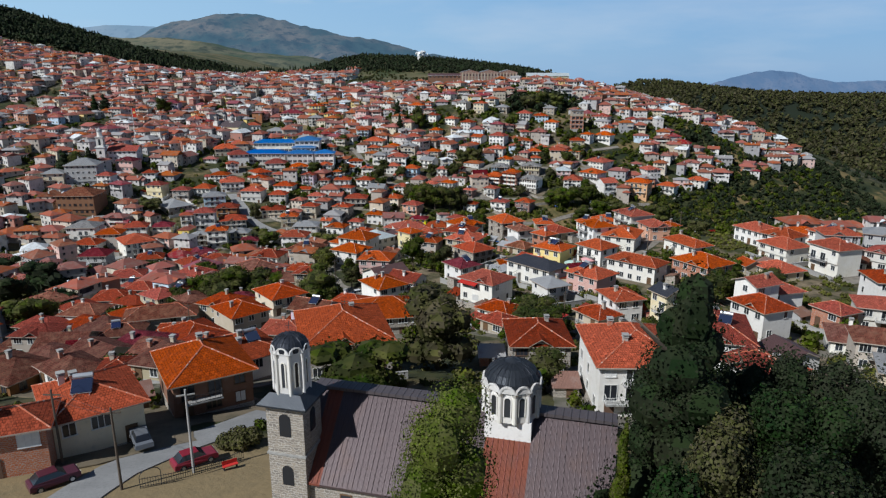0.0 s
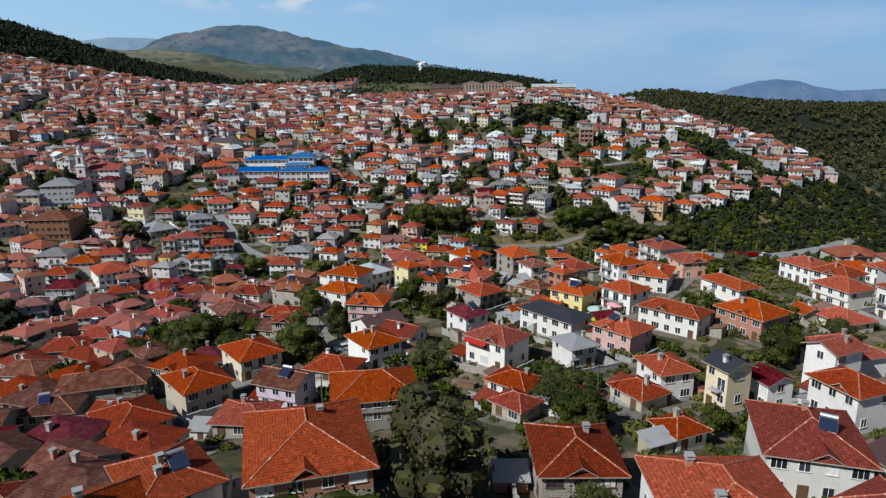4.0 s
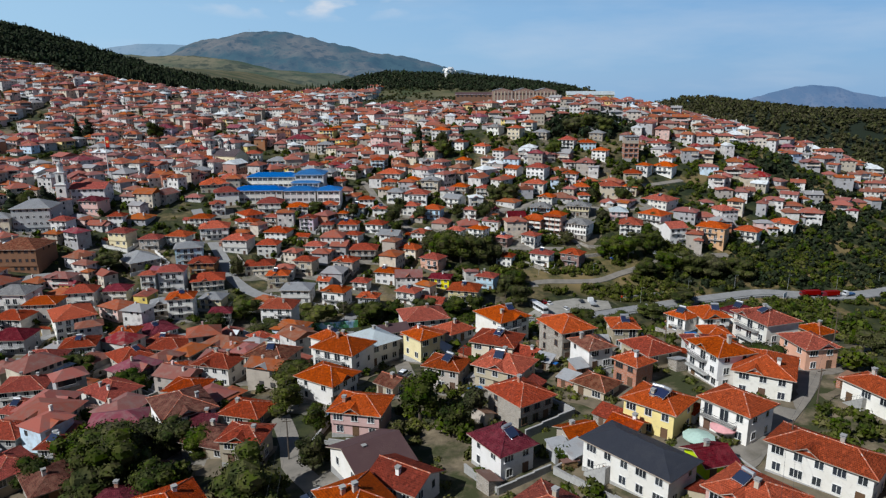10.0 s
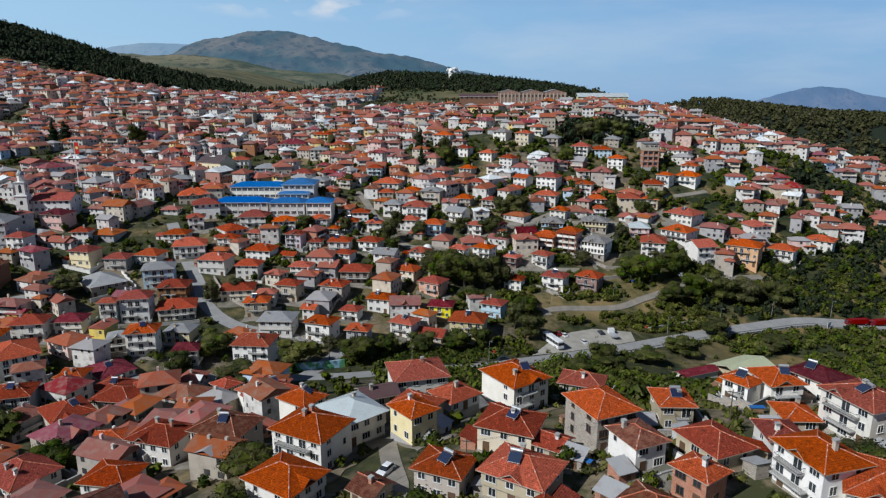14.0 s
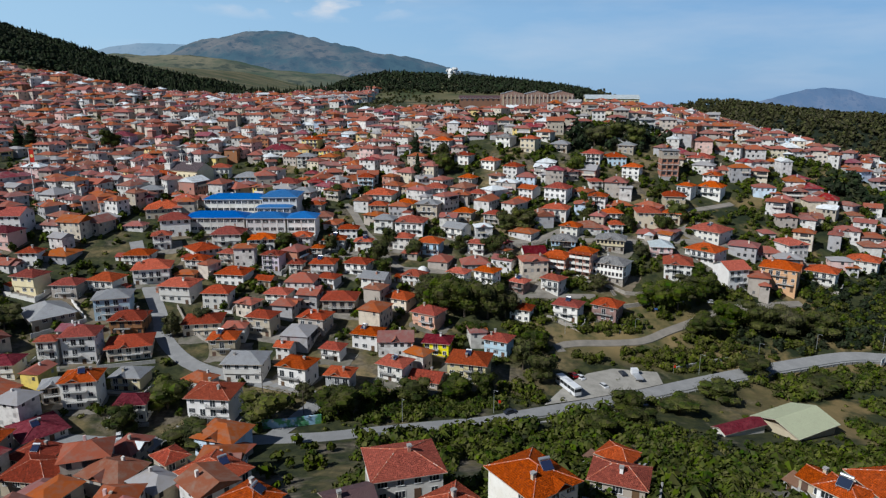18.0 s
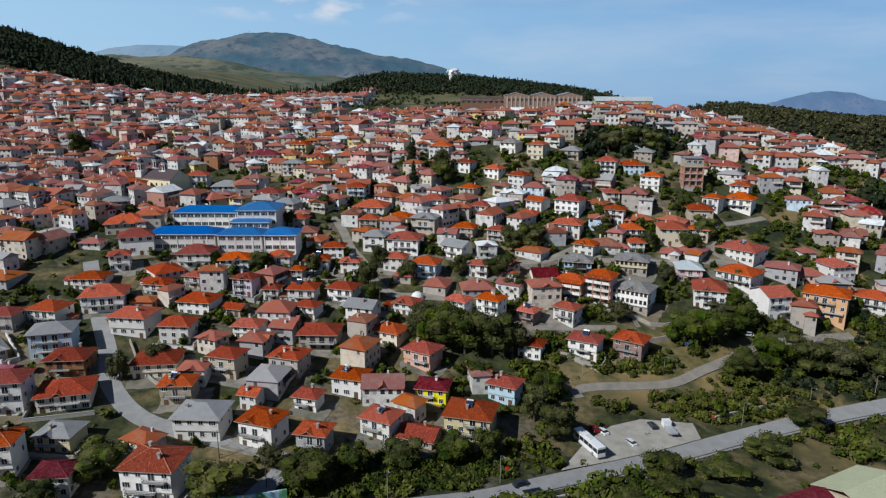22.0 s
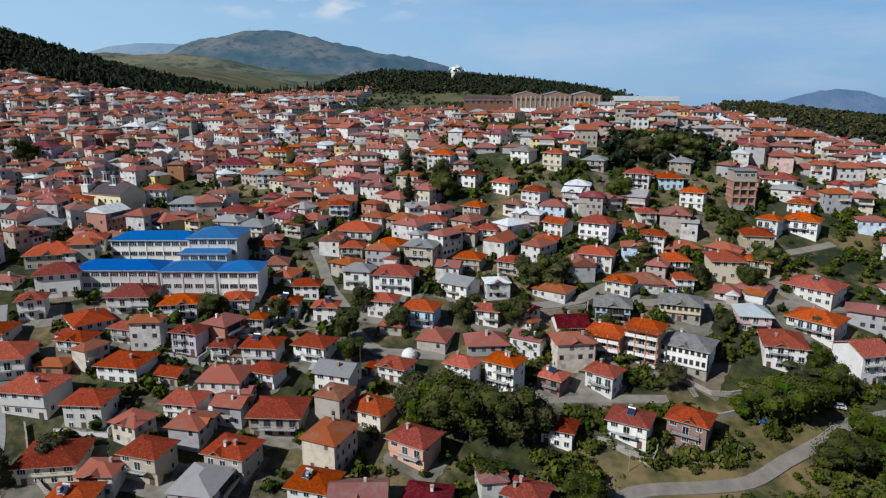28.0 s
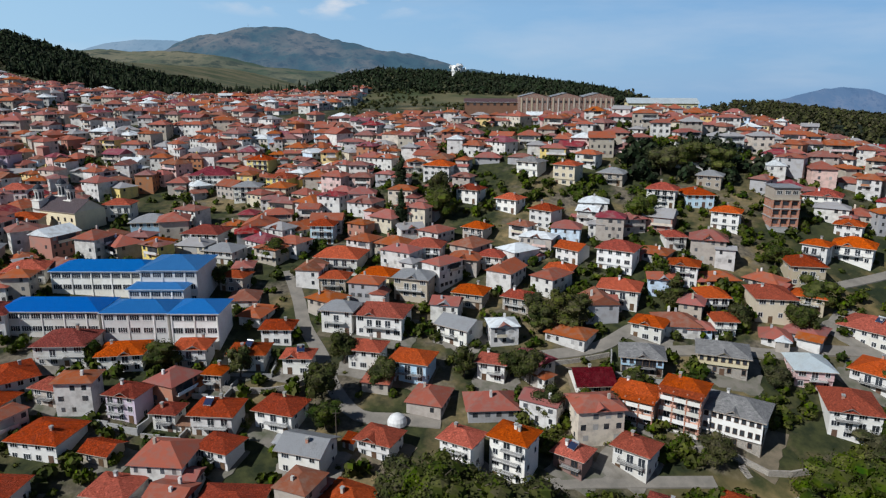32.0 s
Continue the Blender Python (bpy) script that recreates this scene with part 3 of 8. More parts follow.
def house(x, y, w, d, yaw, z, h, rc, wc, storeys, marks, close=True, group="houses of the town"):
    """One house: marks h hipped or g gabled, b balcony, s solar heater, c two chimneys, a awning, C stone ground floor, S second panel, T outside stair, G galleries, K old house with a jutting upper floor."""
    taken.append((x, y, 0.5 * max(w, d)))
    HOMES.append((x, y, w, d, yaw))
    m = pose(x, y, z, 0, 0, yaw)
    kind = "gable" if "g" in marks else "hip"
    words = "%s %s house with %s %s roof" % (WALL_WORDS[wc], STOREYS[storeys], ROOF_WORDS[rc], "gabled" if kind == "gable" else "hipped")
    words += ", balcony" if "b" in marks else ", solar heater" if "s" in marks else ""
    root = thing("house", m, words, "house", group)
    foot = min(level(*(m @ Vector((sx * w / 2, sy * d / 2, 0))).xy) for sx in (-1, 1) for sy in (-1, 1)) - z - 0.6
    foot = min(foot, -0.3)
    store = h / storeys
    # an upper floor that juts out over the ground floor
    jetty = 0.6 if "K" in marks else 0.45 if storeys > 1 and "T" not in marks and form.random() < 0.35 else 0.0
    base = -d / 2 + jetty
    if "C" in marks or "K" in marks:
        part("wall", Geo().box(-w / 2, w / 2, -d / 2, d / 2, store, h), WALL[wc], root)
        part("ground_floor_wall", Geo().box(-w / 2, w / 2, base, d / 2, foot, store), STONE, root, "grey rubble stone ground floor")
    else:
        body = Geo()
        if jetty:
            body.box(-w / 2, w / 2, -d / 2, d / 2, store - 0.15, h).box(-w / 2, w / 2, base, d / 2, foot, store - 0.15)
        else:
            body.box(-w / 2, w / 2, -d / 2, d / 2, foot, h)
        if kind == "gable":
            for sx in (-1, 1):
                body.face([(sx * w / 2, sx * -d / 2, h), (sx * w / 2, sx * d / 2, h), (sx * w / 2, 0, h + d / 2 * 0.42)])
        part("wall", body, WALL[wc], root)
    if wc not in "sk" and y < 300:
        part("plinth", Geo().box(-w / 2 - 0.05, w / 2 + 0.05, base - 0.05, d / 2 + 0.05, foot - 0.1, 0.35), STONE if rnd.random() < 0.4 else CONCRETE, root, "rough masonry plinth")
    rise = min(d, w) / 2 * (0.42 if kind == "gable" else rnd.uniform(0.36, 0.46))
    over = 0.65 if y < 300 else 0.8
    if kind == "hip" and d > w:
        g, caps = roof_geo(d, w, rise, over, kind)
        turn = pose(0, 0, h, 0, 0, 90)
    else:
        g, caps = roof_geo(w, d, d / 2 * 0.42 if kind == "gable" else rise, over, kind)
        turn = pose(0, 0, h + 0.05)
    # a small gable over the middle of the front
    if kind == "hip" and storeys > 1 and w > 7 and ("K" in marks or form.random() < 0.34):
        gx_, gw, peak = (0.0 if "K" in marks else form.uniform(-0.18, 0.18) * w), form.uniform(1.2, 1.7), 0.95
        y0, y1, back = -d / 2 - over - 0.12, -d / 2 + 0.3, -d / 2 + peak * 0.5 * min(w, d) / rise
        flip = turn.inverted()
        put = lambda *points: [flip @ Vector((gx_ + px, py, h + pz)) for px, py, pz in points]
        for sgn in (-1, 1):
            g.face(put((sgn * (gw + 0.35), y0, -0.2), (0, y0, peak), (0, back, peak), (sgn * (gw + 0.35), y1, -0.2)), 0, sgn > 0)
            g.face(put((sgn * (gw + 0.35), y0, -0.32), (0, y0, peak - 0.12), (0, y0, peak), (sgn * (gw + 0.35), y0, -0.2)), 1, sgn > 0)
        g.face(put((-gw, -d / 2 - 0.05, -0.2), (gw, -d / 2 - 0.05, -0.2), (0, -d / 2 - 0.05, peak - 0.15)), 2)
    roof = part("roof", g, [ROOF[rc], FASCIA, WALL[wc]], root, at=turn)
    if close and rc in "oOrbm" and y < 350:
        part("ridge_capping", caps, CAPS if rc != "m" else ROOF["m"], roof)
    slope = rise / (min(w, d) / 2)
    # chimneys
    for k in range(2 if "c" in marks else 1 if rnd.random() < 0.75 else 0):
        cx, cy = rnd.uniform(-0.28, 0.28) * w, rnd.uniform(-0.28, 0.25) * d
        zz = h + max(0.3, rise - abs(cy) * slope if abs(cx) < w / 2 - d / 3 else rise * 0.45)
        ch = part("chimney", rnd.choice(CHIMNEY), None, root, at=pose(cx, cy, zz - 0.2))
        part("cap", CAP, None, ch)
    if "s" in marks:
        for k in range(2 if "S" in marks else 1):
            sx = rnd.uniform(-0.15, 0.15) * w + k * 2.4
            heater = new("solar_heater")
            heater.parent = root
            heater.matrix_basis = pose(sx, -d * 0.16, h + rise - d * 0.16 * slope - 0.1, 0, 0, rnd.uniform(-20, 20))
            heater["label"] = "roof solar water heater with steel tank"
            part("collector", PANEL, None, heater, at=pose(0, -0.1, 0.55, 30))
            part("tank", TANK, None, heater, at=pose(0, 0.95, 1.3))
            part("stand", STAND, None, heater)
    # windows row by row
    style = "t" if "K" in marks or wc in "snk" and rnd.random() < 0.6 else "w"
    wide = max(2, round(w / (1.75 if "K" in marks else 2.9)))
    door = rnd.randrange(wide)
    balcony = "b" in marks or (close and y > 230 and storeys > 1 and rnd.random() < 0.4)
    ledges = {}
    if balcony:
        for s in range(1, storeys):
            span = w * form.uniform(0.4, 0.75)
            ledges[s] = (span, form.uniform(-1, 1) * (w - span) * 0.4)
    for s in range(storeys):
        zz = s * store + max(0.75, store - 2.0)
        if zz + 1.35 > h:
            zz = h - 1.5
        for k in range(wide):
            if s == 0 and k == door:
                part("door", DOOR, None, root, at=pose(-w / 2 + w * (k + 0.5) / wide, base, 0.05))
                continue
            pick = "l" if (k + s) % 3 == 1 and w / wide > 2.6 else "m" if w / wide > 1.9 else "s"
            if s == 0 and "K" in marks and k % 2:
                continue
            at = pose(-w / 2 + w * (k + 0.5) / wide + form.uniform(-0.12, 0.12), base if s == 0 else -d / 2, zz)
            if s in ledges and abs(at.translation.x - ledges[s][1]) < ledges[s][0] * 0.42 and store > 2.4:
                part("balcony_door", TALL[style], None, root, at=pose(at.translation.x, -d / 2, s * store + 0.03))
            elif close and y < 165:
                win = part("window", BARE[pick, style], None, root, at=at)
                part("pane", (SHUT if rnd.random() < 0.16 else PANE)[pick], None, win)
            else:
                part("window", WINDOW[pick, style], None, root, at=at)
        deep = max(1, round(d / 4.5))
        for side in (-1, 1):
            if side * yaw > 12:
                continue
            for k in range(deep):
                if rnd.random() < (0.34 if y < 300 else 0.56):
                    continue
                at = pose(side * w / 2, -d / 2 + d * (k + 0.5) / deep, zz, 0, 0, 90 * side)
                part("window", WINDOW["s" if k % 2 else "m", style], None, root, at=at)
    if balcony:
        for s, (bw, bx) in ledges.items():
            slab = part("balcony", Geo().box(-bw / 2, bw / 2, -1.25, 0, -0.14, 0), CONCRETE, root, at=pose(bx, -d / 2, s * store))
            part("railing", rail_mesh(bw - 0.1, 1.2), IRON if rnd.random() < 0.5 else FRAME, slab)
    if "G" in marks:
        # open galleries with parapets and brick posts before every upper floor
        for s in range(storeys):
            deck = part("gallery", Geo().box(-w / 2 - 0.1, w / 2 + 0.1, -1.7, 0, -0.2, 0).box(-w / 2 - 0.1, w / 2 + 0.1, -1.7, -1.55, 0, 0.85), WALL["w"], root, "white gallery with a solid parapet", at=pose(0, -d / 2, s * store + 0.1))
            for k in range(wide + 1):
                xx = -w / 2 + w * k / wide
                part("post", Geo().box(xx - 0.16, xx + 0.16, -1.75, -1.45, 0, store - 0.3), BRICK, deck, "brick-red post")
        part("canopy", Geo().face([(-w / 2 - 0.5, -2.3, -0.75), (w / 2 + 0.5, -2.3, -0.75), (w / 2 + 0.5, 0, 0.1), (-w / 2 - 0.5, 0, 0.1)]).face([(-w / 2 - 0.5, 0, -0.02), (w / 2 + 0.5, 0, -0.02), (w / 2 + 0.5, -2.3, -0.87), (-w / 2 - 0.5, -2.3, -0.87)]), ROOF[rc], root, at=pose(0, -d / 2, h))
    if "T" in marks:
        g = Geo()
        for k in range(14):
            g.box(-w * 0.42 + k * 0.28, -w * 0.42 + (k + 1) * 0.28, -d / 2 - 1.15, -d / 2 - 0.02, foot * 0.3, 0.19 * (k + 1))
        stair = part("staircase", g, CONCRETE, root, "outside concrete staircase")
        top = -w * 0.42 + 14 * 0.28
        rail = Geo().beam((-w * 0.42, -d / 2 - 1.1, 1.0), (top, -d / 2 - 1.1, 3.6), 0.03, 0, 4)
        for k in range(0, 15, 2):
            rail.beam((-w * 0.42 + k * 0.28, -d / 2 - 1.1, 0.19 * k), (-w * 0.42 + k * 0.28, -d / 2 - 1.1, 0.19 * k + 0.95), 0.02, 0, 4)
        part("railing", rail, IRON, stair)
    if "a" in marks:
        g = Geo().face([(-w * 0.45, -1.6, -0.35), (w * 0.1, -1.6, -0.35), (w * 0.1, 0, 0.1), (-w * 0.45, 0, 0.1)]).face([(-w * 0.45, 0, 0.04), (w * 0.1, 0, 0.04), (w * 0.1, -1.6, -0.41), (-w * 0.45, -1.6, -0.41)])
        g.box(-w * 0.45, w * 0.1, -1.62, -1.58, -0.6, -0.3)
        part("awning", g, RED_CLOTH, root, "red fabric awning", at=pose(0, -d / 2, h - 0.5))
    return root


RED_CLOTH = plain("red_cloth", (0.5, 0.03, 0.025), 0.8)
house(-76.6, 632.1, 11.6, 9.9, -14, 69.7, 7.6, 'r', 'y', 3, 'h')
house(-60.2, 604.4, 11.6, 9.9, -19, 64.9, 7.3, 'o', 'y', 3, 'h')
house(66.6, 568.0, 9.6, 8.2, -35, 73.9, 8.9, 'o', 'c', 3, 'h')
house(84.9, 566.3, 10.1, 8.6, -30, 74.4, 5.4, 'z', 'e', 2, 'h')
house(124.1, 563.7, 9.3, 7.9, -28, 74.0, 5.2, 'z', 'e', 2, 'h')
house(119.2, 533.3, 9.5, 8.1, -30, 62.7, 7.3, 'o', 'w', 3, 'h')
house(100.1, 549.1, 10.5, 8.9, -25, 68.6, 7.3, 'r', 'w', 3, 'h')
house(114.0, 551.0, 10.4, 12.3, -4, 68.6, 5.3, 'r', 'B', 2, 'h')
house(164.7, 552.4, 13.0, 11.1, -34, 67.8, 5.2, 'r', 'w', 2, 'h')
house(164.1, 531.3, 8.9, 7.6, -38, 60.4, 5.2, 'o', 'w', 2, 'h')
house(52.8, 578.4, 9.8, 8.3, -36, 76.1, 6.8, 'g', 'w', 2, 'h')
house(13.7, 586.2, 11.9, 10.1, -21, 73.0, 7.3, 'o', 'w', 3, 'h')
house(26.3, 560.8, 9.3, 7.9, -30, 67.8, 6.0, 'r', 'w', 2, 'h')
house(41.3, 550.5, 8.9, 7.5, -35, 65.9, 5.8, 'o', 'w', 2, 'h')
house(53.3, 538.2, 9.3, 7.9, -40, 62.5, 7.3, 'r', 'w', 3, 'h')
house(27.4, 532.3, 8.3, 7.1, -32, 59.0, 5.2, 'o', 'e', 2, 'h')
house(-29.9, 536.8, 8.5, 7.2, -4, 56.7, 7.3, 'r', 'B', 3, 'h')
house(-73.8, 595.7, 11.4, 9.7, -0, 61.9, 7.5, 'z', 'w', 3, 'hb')
house(-97.1, 619.6, 19.6, 16.7, 2, 64.3, 7.4, 'm', 'w', 3, 'h')
house(-100.1, 552.0, 13.6, 11.5, 6, 56.0, 6.3, 'z', 'B', 2, 'h')
house(-88.0, 526.1, 9.8, 8.3, -7, 54.2, 5.2, 'o', 'w', 2, 'h')
house(-75.0, 540.6, 13.9, 11.8, -8, 55.2, 5.2, 'r', 'w', 2, 'h')
house(-122.8, 573.3, 11.2, 9.6, 5, 57.7, 7.4, 'o', 'w', 2, 'h')
house(-172.8, 584.5, 10.8, 9.2, 14, 62.1, 7.5, 'o', 'w', 3, 'h')
house(-148.0, 547.2, 12.6, 10.7, 16, 57.9, 6.1, 'o', 'e', 2, 'h')
house(-138.6, 508.0, 10.8, 9.2, 19, 55.6, 5.9, 'z', 'e', 2, 'h')
house(-204.2, 625.0, 14.5, 12.3, 0, 71.8, 8.4, 'm', 'l', 2, 'h')
house(-193.7, 420.8, 17.7, 15.0, 8, 41.3, 13.2, 'z', 'g', 4, 'h')
house(-180.4, 384.1, 20.2, 17.2, -0, 31.1, 11.8, 'b', 'n', 3, 'h')
house(-181.5, 454.4, 17.5, 12.7, 4, 48.6, 10.2, 'r', 'w', 3, 'g')
house(-207.8, 413.0, 11.4, 9.7, 11, 42.0, 8.4, 'z', 'c', 2, 'h')
house(-175.5, 442.4, 11.7, 9.9, -12, 45.4, 8.4, 'm', 'p', 2, 'h')
house(-179.2, 417.0, 8.6, 7.3, -10, 39.8, 8.5, 'r', 'w', 3, 'hb')
house(-147.8, 411.1, 9.9, 8.4, -14, 34.9, 8.4, 'r', 'c', 2, 'h')
house(-133.1, 410.6, 9.7, 8.3, -2, 33.6, 6.5, 'r', 'e', 2, 'h')
house(-121.3, 416.5, 10.7, 9.1, -11, 34.0, 6.2, 'o', 'w', 2, 'h')
house(-133.5, 394.6, 14.2, 16.8, 43, 29.0, 5.0, 'z', 'e', 1, 'h')
house(92.6, 500.1, 9.0, 7.7, -24, 51.8, 7.3, 'o', 'w', 3, 'hb')
house(-9.7, 244.9, 9.0, 10.5, 40, 45.1, 6.0, 'w', 'w', 2, 'h')
house(2.8, 239.8, 6.0, 7.0, 39, 47.5, 6.4, 'o', 'c', 2, 'hT')
house(2.8, 267.5, 12.2, 10.6, 14, 44.2, 5.0, 'o', 'w', 2, 'h')
house(11.2, 253.5, 7.6, 7.2, 38, 47.2, 3.0, 'o', 'w', 1, 'h')
house(-5.6, 256.5, 7.4, 5.6, 22, 46.2, 2.8, 'q', 'e', 1, 'g')
house(-15.7, 233.4, 11.0, 9.3, -28, 46.5, 7.3, 'o', 'w', 3, 'hc')
house(-17.1, 217.4, 8.3, 9.8, 57, 48.3, 5.3, 'o', 'w', 2, 'h')
house(-24.0, 264.9, 7.0, 8.2, 55, 37.7, 6.1, 'o', 'w', 2, 'hs')
house(-38.1, 286.7, 9.8, 11.6, 55, 30.4, 5.2, 'o', 'w', 2, 'hs')
house(-54.1, 302.7, 5.2, 6.1, 49, 24.4, 5.2, 'r', 'e', 2, 'h')
house(-36.2, 247.6, 11.0, 9.3, -20, 40.5, 5.7, 'b', 'e', 2, 'hs')
house(-50.8, 250.1, 10.3, 8.7, -17, 37.5, 5.5, 'r', 'w', 2, 'hcT')
house(-66.4, 258.3, 5.8, 5.0, 14, 32.5, 5.2, 'o', 'w', 2, 'h')
house(-53.5, 233.9, 8.6, 7.3, -9, 40.0, 3.5, 'r', 'w', 1, 'h')
house(-76.9, 243.3, 9.5, 11.2, 57, 34.9, 3.6, 'r', 'w', 1, 'hc')
house(-3.1, 215.1, 4.5, 5.0, -38, 50.1, 2.7, 'b', 'e', 1, 'g')
house(8.5, 215.3, 7.6, 6.5, -24, 51.6, 5.2, 'o', 'e', 2, 'hs')
house(24.6, 257.5, 9.6, 11.2, 33, 45.4, 7.3, 'o', 'w', 3, 'hs')
house(20.5, 228.9, 9.7, 8.2, -24, 51.5, 5.3, 'r', 'c', 2, 'hs')
house(20.3, 211.7, 9.8, 8.3, -33, 53.1, 5.2, 'o', 'e', 2, 'hs')
house(36.3, 228.8, 8.3, 9.7, 22, 53.0, 7.3, 'o', 's', 3, 'hT')
house(39.9, 219.2, 5.9, 7.0, 22, 54.2, 5.2, 'b', 'w', 2, 'h')
house(51.2, 235.2, 5.9, 7.0, -2, 52.6, 5.2, 'o', 'e', 2, 'hs')
house(52.2, 218.3, 8.9, 7.5, -68, 55.1, 3.8, 'r', 'e', 1, 'h')
house(45.6, 207.6, 5.6, 5.0, -56, 55.2, 5.2, 'o', 'k', 2, 'h')
house(62.4, 206.8, 9.2, 7.8, -75, 56.1, 7.3, 'o', 'w', 3, 'hb')
house(78.5, 250.3, 7.1, 8.4, 7, 49.8, 5.2, 'o', 'w', 2, 'hs')
house(76.6, 264.0, 4.5, 5.0, -63, 44.4, 2.7, 'o', 'e', 1, 'g')
house(89.8, 253.8, 9.2, 7.8, -61, 48.7, 5.2, 'm', 'w', 2, 'hs')
house(80.6, 225.2, 10.1, 8.6, -73, 55.4, 7.5, 'o', 'w', 3, 'hbs')
house(71.4, 229.8, 5.5, 6.5, -3, 54.4, 3.2, 'o', 'e', 1, 'h')
house(64.3, 221.3, 5.5, 6.5, -3, 55.3, 3.4, 'r', 'w', 1, 'h')
house(69.4, 202.2, 9.8, 11.5, -30, 56.4, 5.2, 'o', 'w', 2, 'h')
house(49.1, 292.1, 7.2, 6.1, -43, 32.9, 2.7, 'o', 'e', 1, 'h')
house(27.2, 224.3, 4.5, 5.0, -35, 52.5, 2.7, 'r', 'e', 1, 'g')
house(37.4, 203.9, 6.7, 5.7, -45, 54.7, 2.7, 'b', 'e', 1, 'h')
house(21.6, 197.4, 7.8, 9.1, 34, 53.6, 5.2, 'r', 's', 2, 'h')
house(16.5, 180.4, 6.5, 7.7, 32, 53.6, 5.2, 'm', 'w', 2, 'hs')
house(20.5, 156.7, 9.8, 8.3, -45, 55.9, 6.2, 'o', 'w', 2, 'ha')
house(44.7, 189.8, 9.1, 7.8, -44, 55.3, 5.5, 'o', 'y', 2, 'hsS')
house(56.9, 186.6, 8.7, 7.4, -56, 55.9, 6.0, 'o', 'w', 2, 'hb')
house(36.3, 173.7, 14.8, 7.4, -51, 55.2, 5.4, 'k', 'w', 2, 'hLT')
house(47.9, 175.5, 5.0, 5.4, 15, 55.6, 2.8, 'm', 'v', 1, 'g')
house(48.1, 161.4, 9.5, 8.0, -53, 56.3, 5.2, 'o', 'p', 2, 'hs')
house(63.4, 171.3, 14.0, 7.0, -47, 56.2, 5.4, 'o', 'w', 2, 'hL')
house(97.3, 233.1, 5.9, 5.0, -69, 53.9, 2.7, 'o', 'e', 1, 'h')
house(83.9, 213.3, 7.1, 8.4, 8, 56.5, 5.2, 'o', 'p', 2, 'h')
house(85.7, 190.7, 12.8, 6.4, -70, 56.8, 4.6, 'o', 'w', 1, 'hLT')
house(80.2, 168.2, 11.6, 9.9, -63, 56.6, 5.5, 'o', 'k', 2, 'h')
house(29.8, 185.4, 5.2, 5.0, 20, 54.4, 2.7, 'o', 'e', 1, 'g')
house(38.4, 186.4, 4.5, 5.0, -45, 55.0, 2.7, 'r', 'e', 1, 'g')
house(-8.0, 199.1, 9.3, 7.9, -13, 50.5, 5.3, 'o', 'p', 2, 'h')
house(-4.7, 181.6, 9.3, 11.0, 33, 51.9, 3.8, 'q', 'w', 1, 'g')
house(1.1, 173.3, 8.0, 6.8, -33, 52.9, 4.2, 'r', 'w', 1, 'g')
house(-5.1, 165.4, 7.9, 9.3, 33, 53.3, 5.2, 'o', 'w', 2, 'hc')
house(3.3, 247.4, 8.4, 7.1, -31, 45.9, 5.2, 'o', 'c', 2, 'hb')
house(-47.0, 213.1, 10.1, 11.9, 35, 44.2, 5.2, 'b', 'w', 2, 'h')
house(-91.2, 285.4, 10.1, 11.8, 45, 25.1, 5.2, 'r', 'e', 2, 'hs')
house(-106.6, 317.4, 8.0, 6.8, 0, 21.2, 5.2, 'o', 'e', 2, 'h')
house(-92.0, 313.4, 10.0, 8.5, -16, 21.6, 2.7, 'r', 'e', 1, 'hs')
house(-120.2, 288.1, 12.0, 10.2, 2, 23.3, 5.2, 'r', 'w', 2, 'hc')
house(-106.8, 256.9, 11.4, 9.7, 11, 28.6, 5.2, 'r', 'w', 2, 'hc')
house(-114.3, 299.7, 10.7, 9.1, 14, 22.3, 6.5, 'r', 'g', 2, 'hs')
house(-130.9, 327.3, 13.4, 15.7, 35, 21.7, 8.4, 'o', 'w', 3, 'hb')
house(-147.4, 338.7, 11.6, 9.8, 5, 23.1, 8.0, 'o', 'e', 2, 'h')
house(-142.1, 308.8, 12.0, 10.2, 1, 22.1, 6.2, 'm', 'g', 2, 'h')
house(-154.6, 330.3, 12.2, 10.4, -6, 23.0, 5.2, 'r', 'w', 2, 'h')
house(-163.0, 346.4, 14.0, 11.9, 0, 24.7, 8.3, 'g', 'w', 2, 'h')
house(-28.0, 192.6, 7.2, 6.1, -9, 48.4, 5.2, 'r', 'e', 2, 'h')
house(-40.7, 208.6, 4.5, 5.0, -3, 45.1, 2.7, 'm', 'w', 1, 'g')
house(-32.9, 211.0, 8.3, 7.0, -16, 46.3, 2.7, 'r', 'e', 1, 'h')
house(-25.3, 175.9, 4.6, 5.0, -5, 50.0, 2.9, 'r', 'g', 1, 'h')
house(-86.4, 216.5, 8.5, 7.3, -5, 37.7, 4.1, 'r', 'g', 1, 'h')
house(-71.3, 208.3, 5.0, 5.0, -2, 40.6, 2.7, 'r', 'g', 1, 'hs')
house(-72.9, 195.2, 7.5, 8.9, 53, 42.2, 4.3, 'r', 'e', 1, 'h')
house(-37.1, 146.3, 8.6, 10.1, 39, 53.9, 5.2, 'r', 'e', 2, 'h')
house(-32.0, 167.4, 9.1, 10.7, 36, 50.7, 5.2, 'r', 'c', 2, 'hb')
house(-19.4, 138.9, 7.8, 6.6, -24, 56.7, 5.2, 'b', 'l', 2, 'gs')
house(-3.6, 131.5, 13.2, 11.0, 7, 59.2, 4.6, 'o', 's', 2, 'h')
house(-12.8, 156.5, 9.1, 7.7, -23, 53.9, 2.7, 'r', 'e', 1, 'h')
house(21.1, 137.3, 7.6, 6.4, -43, 58.7, 2.7, 'r', 'w', 1, 'h')
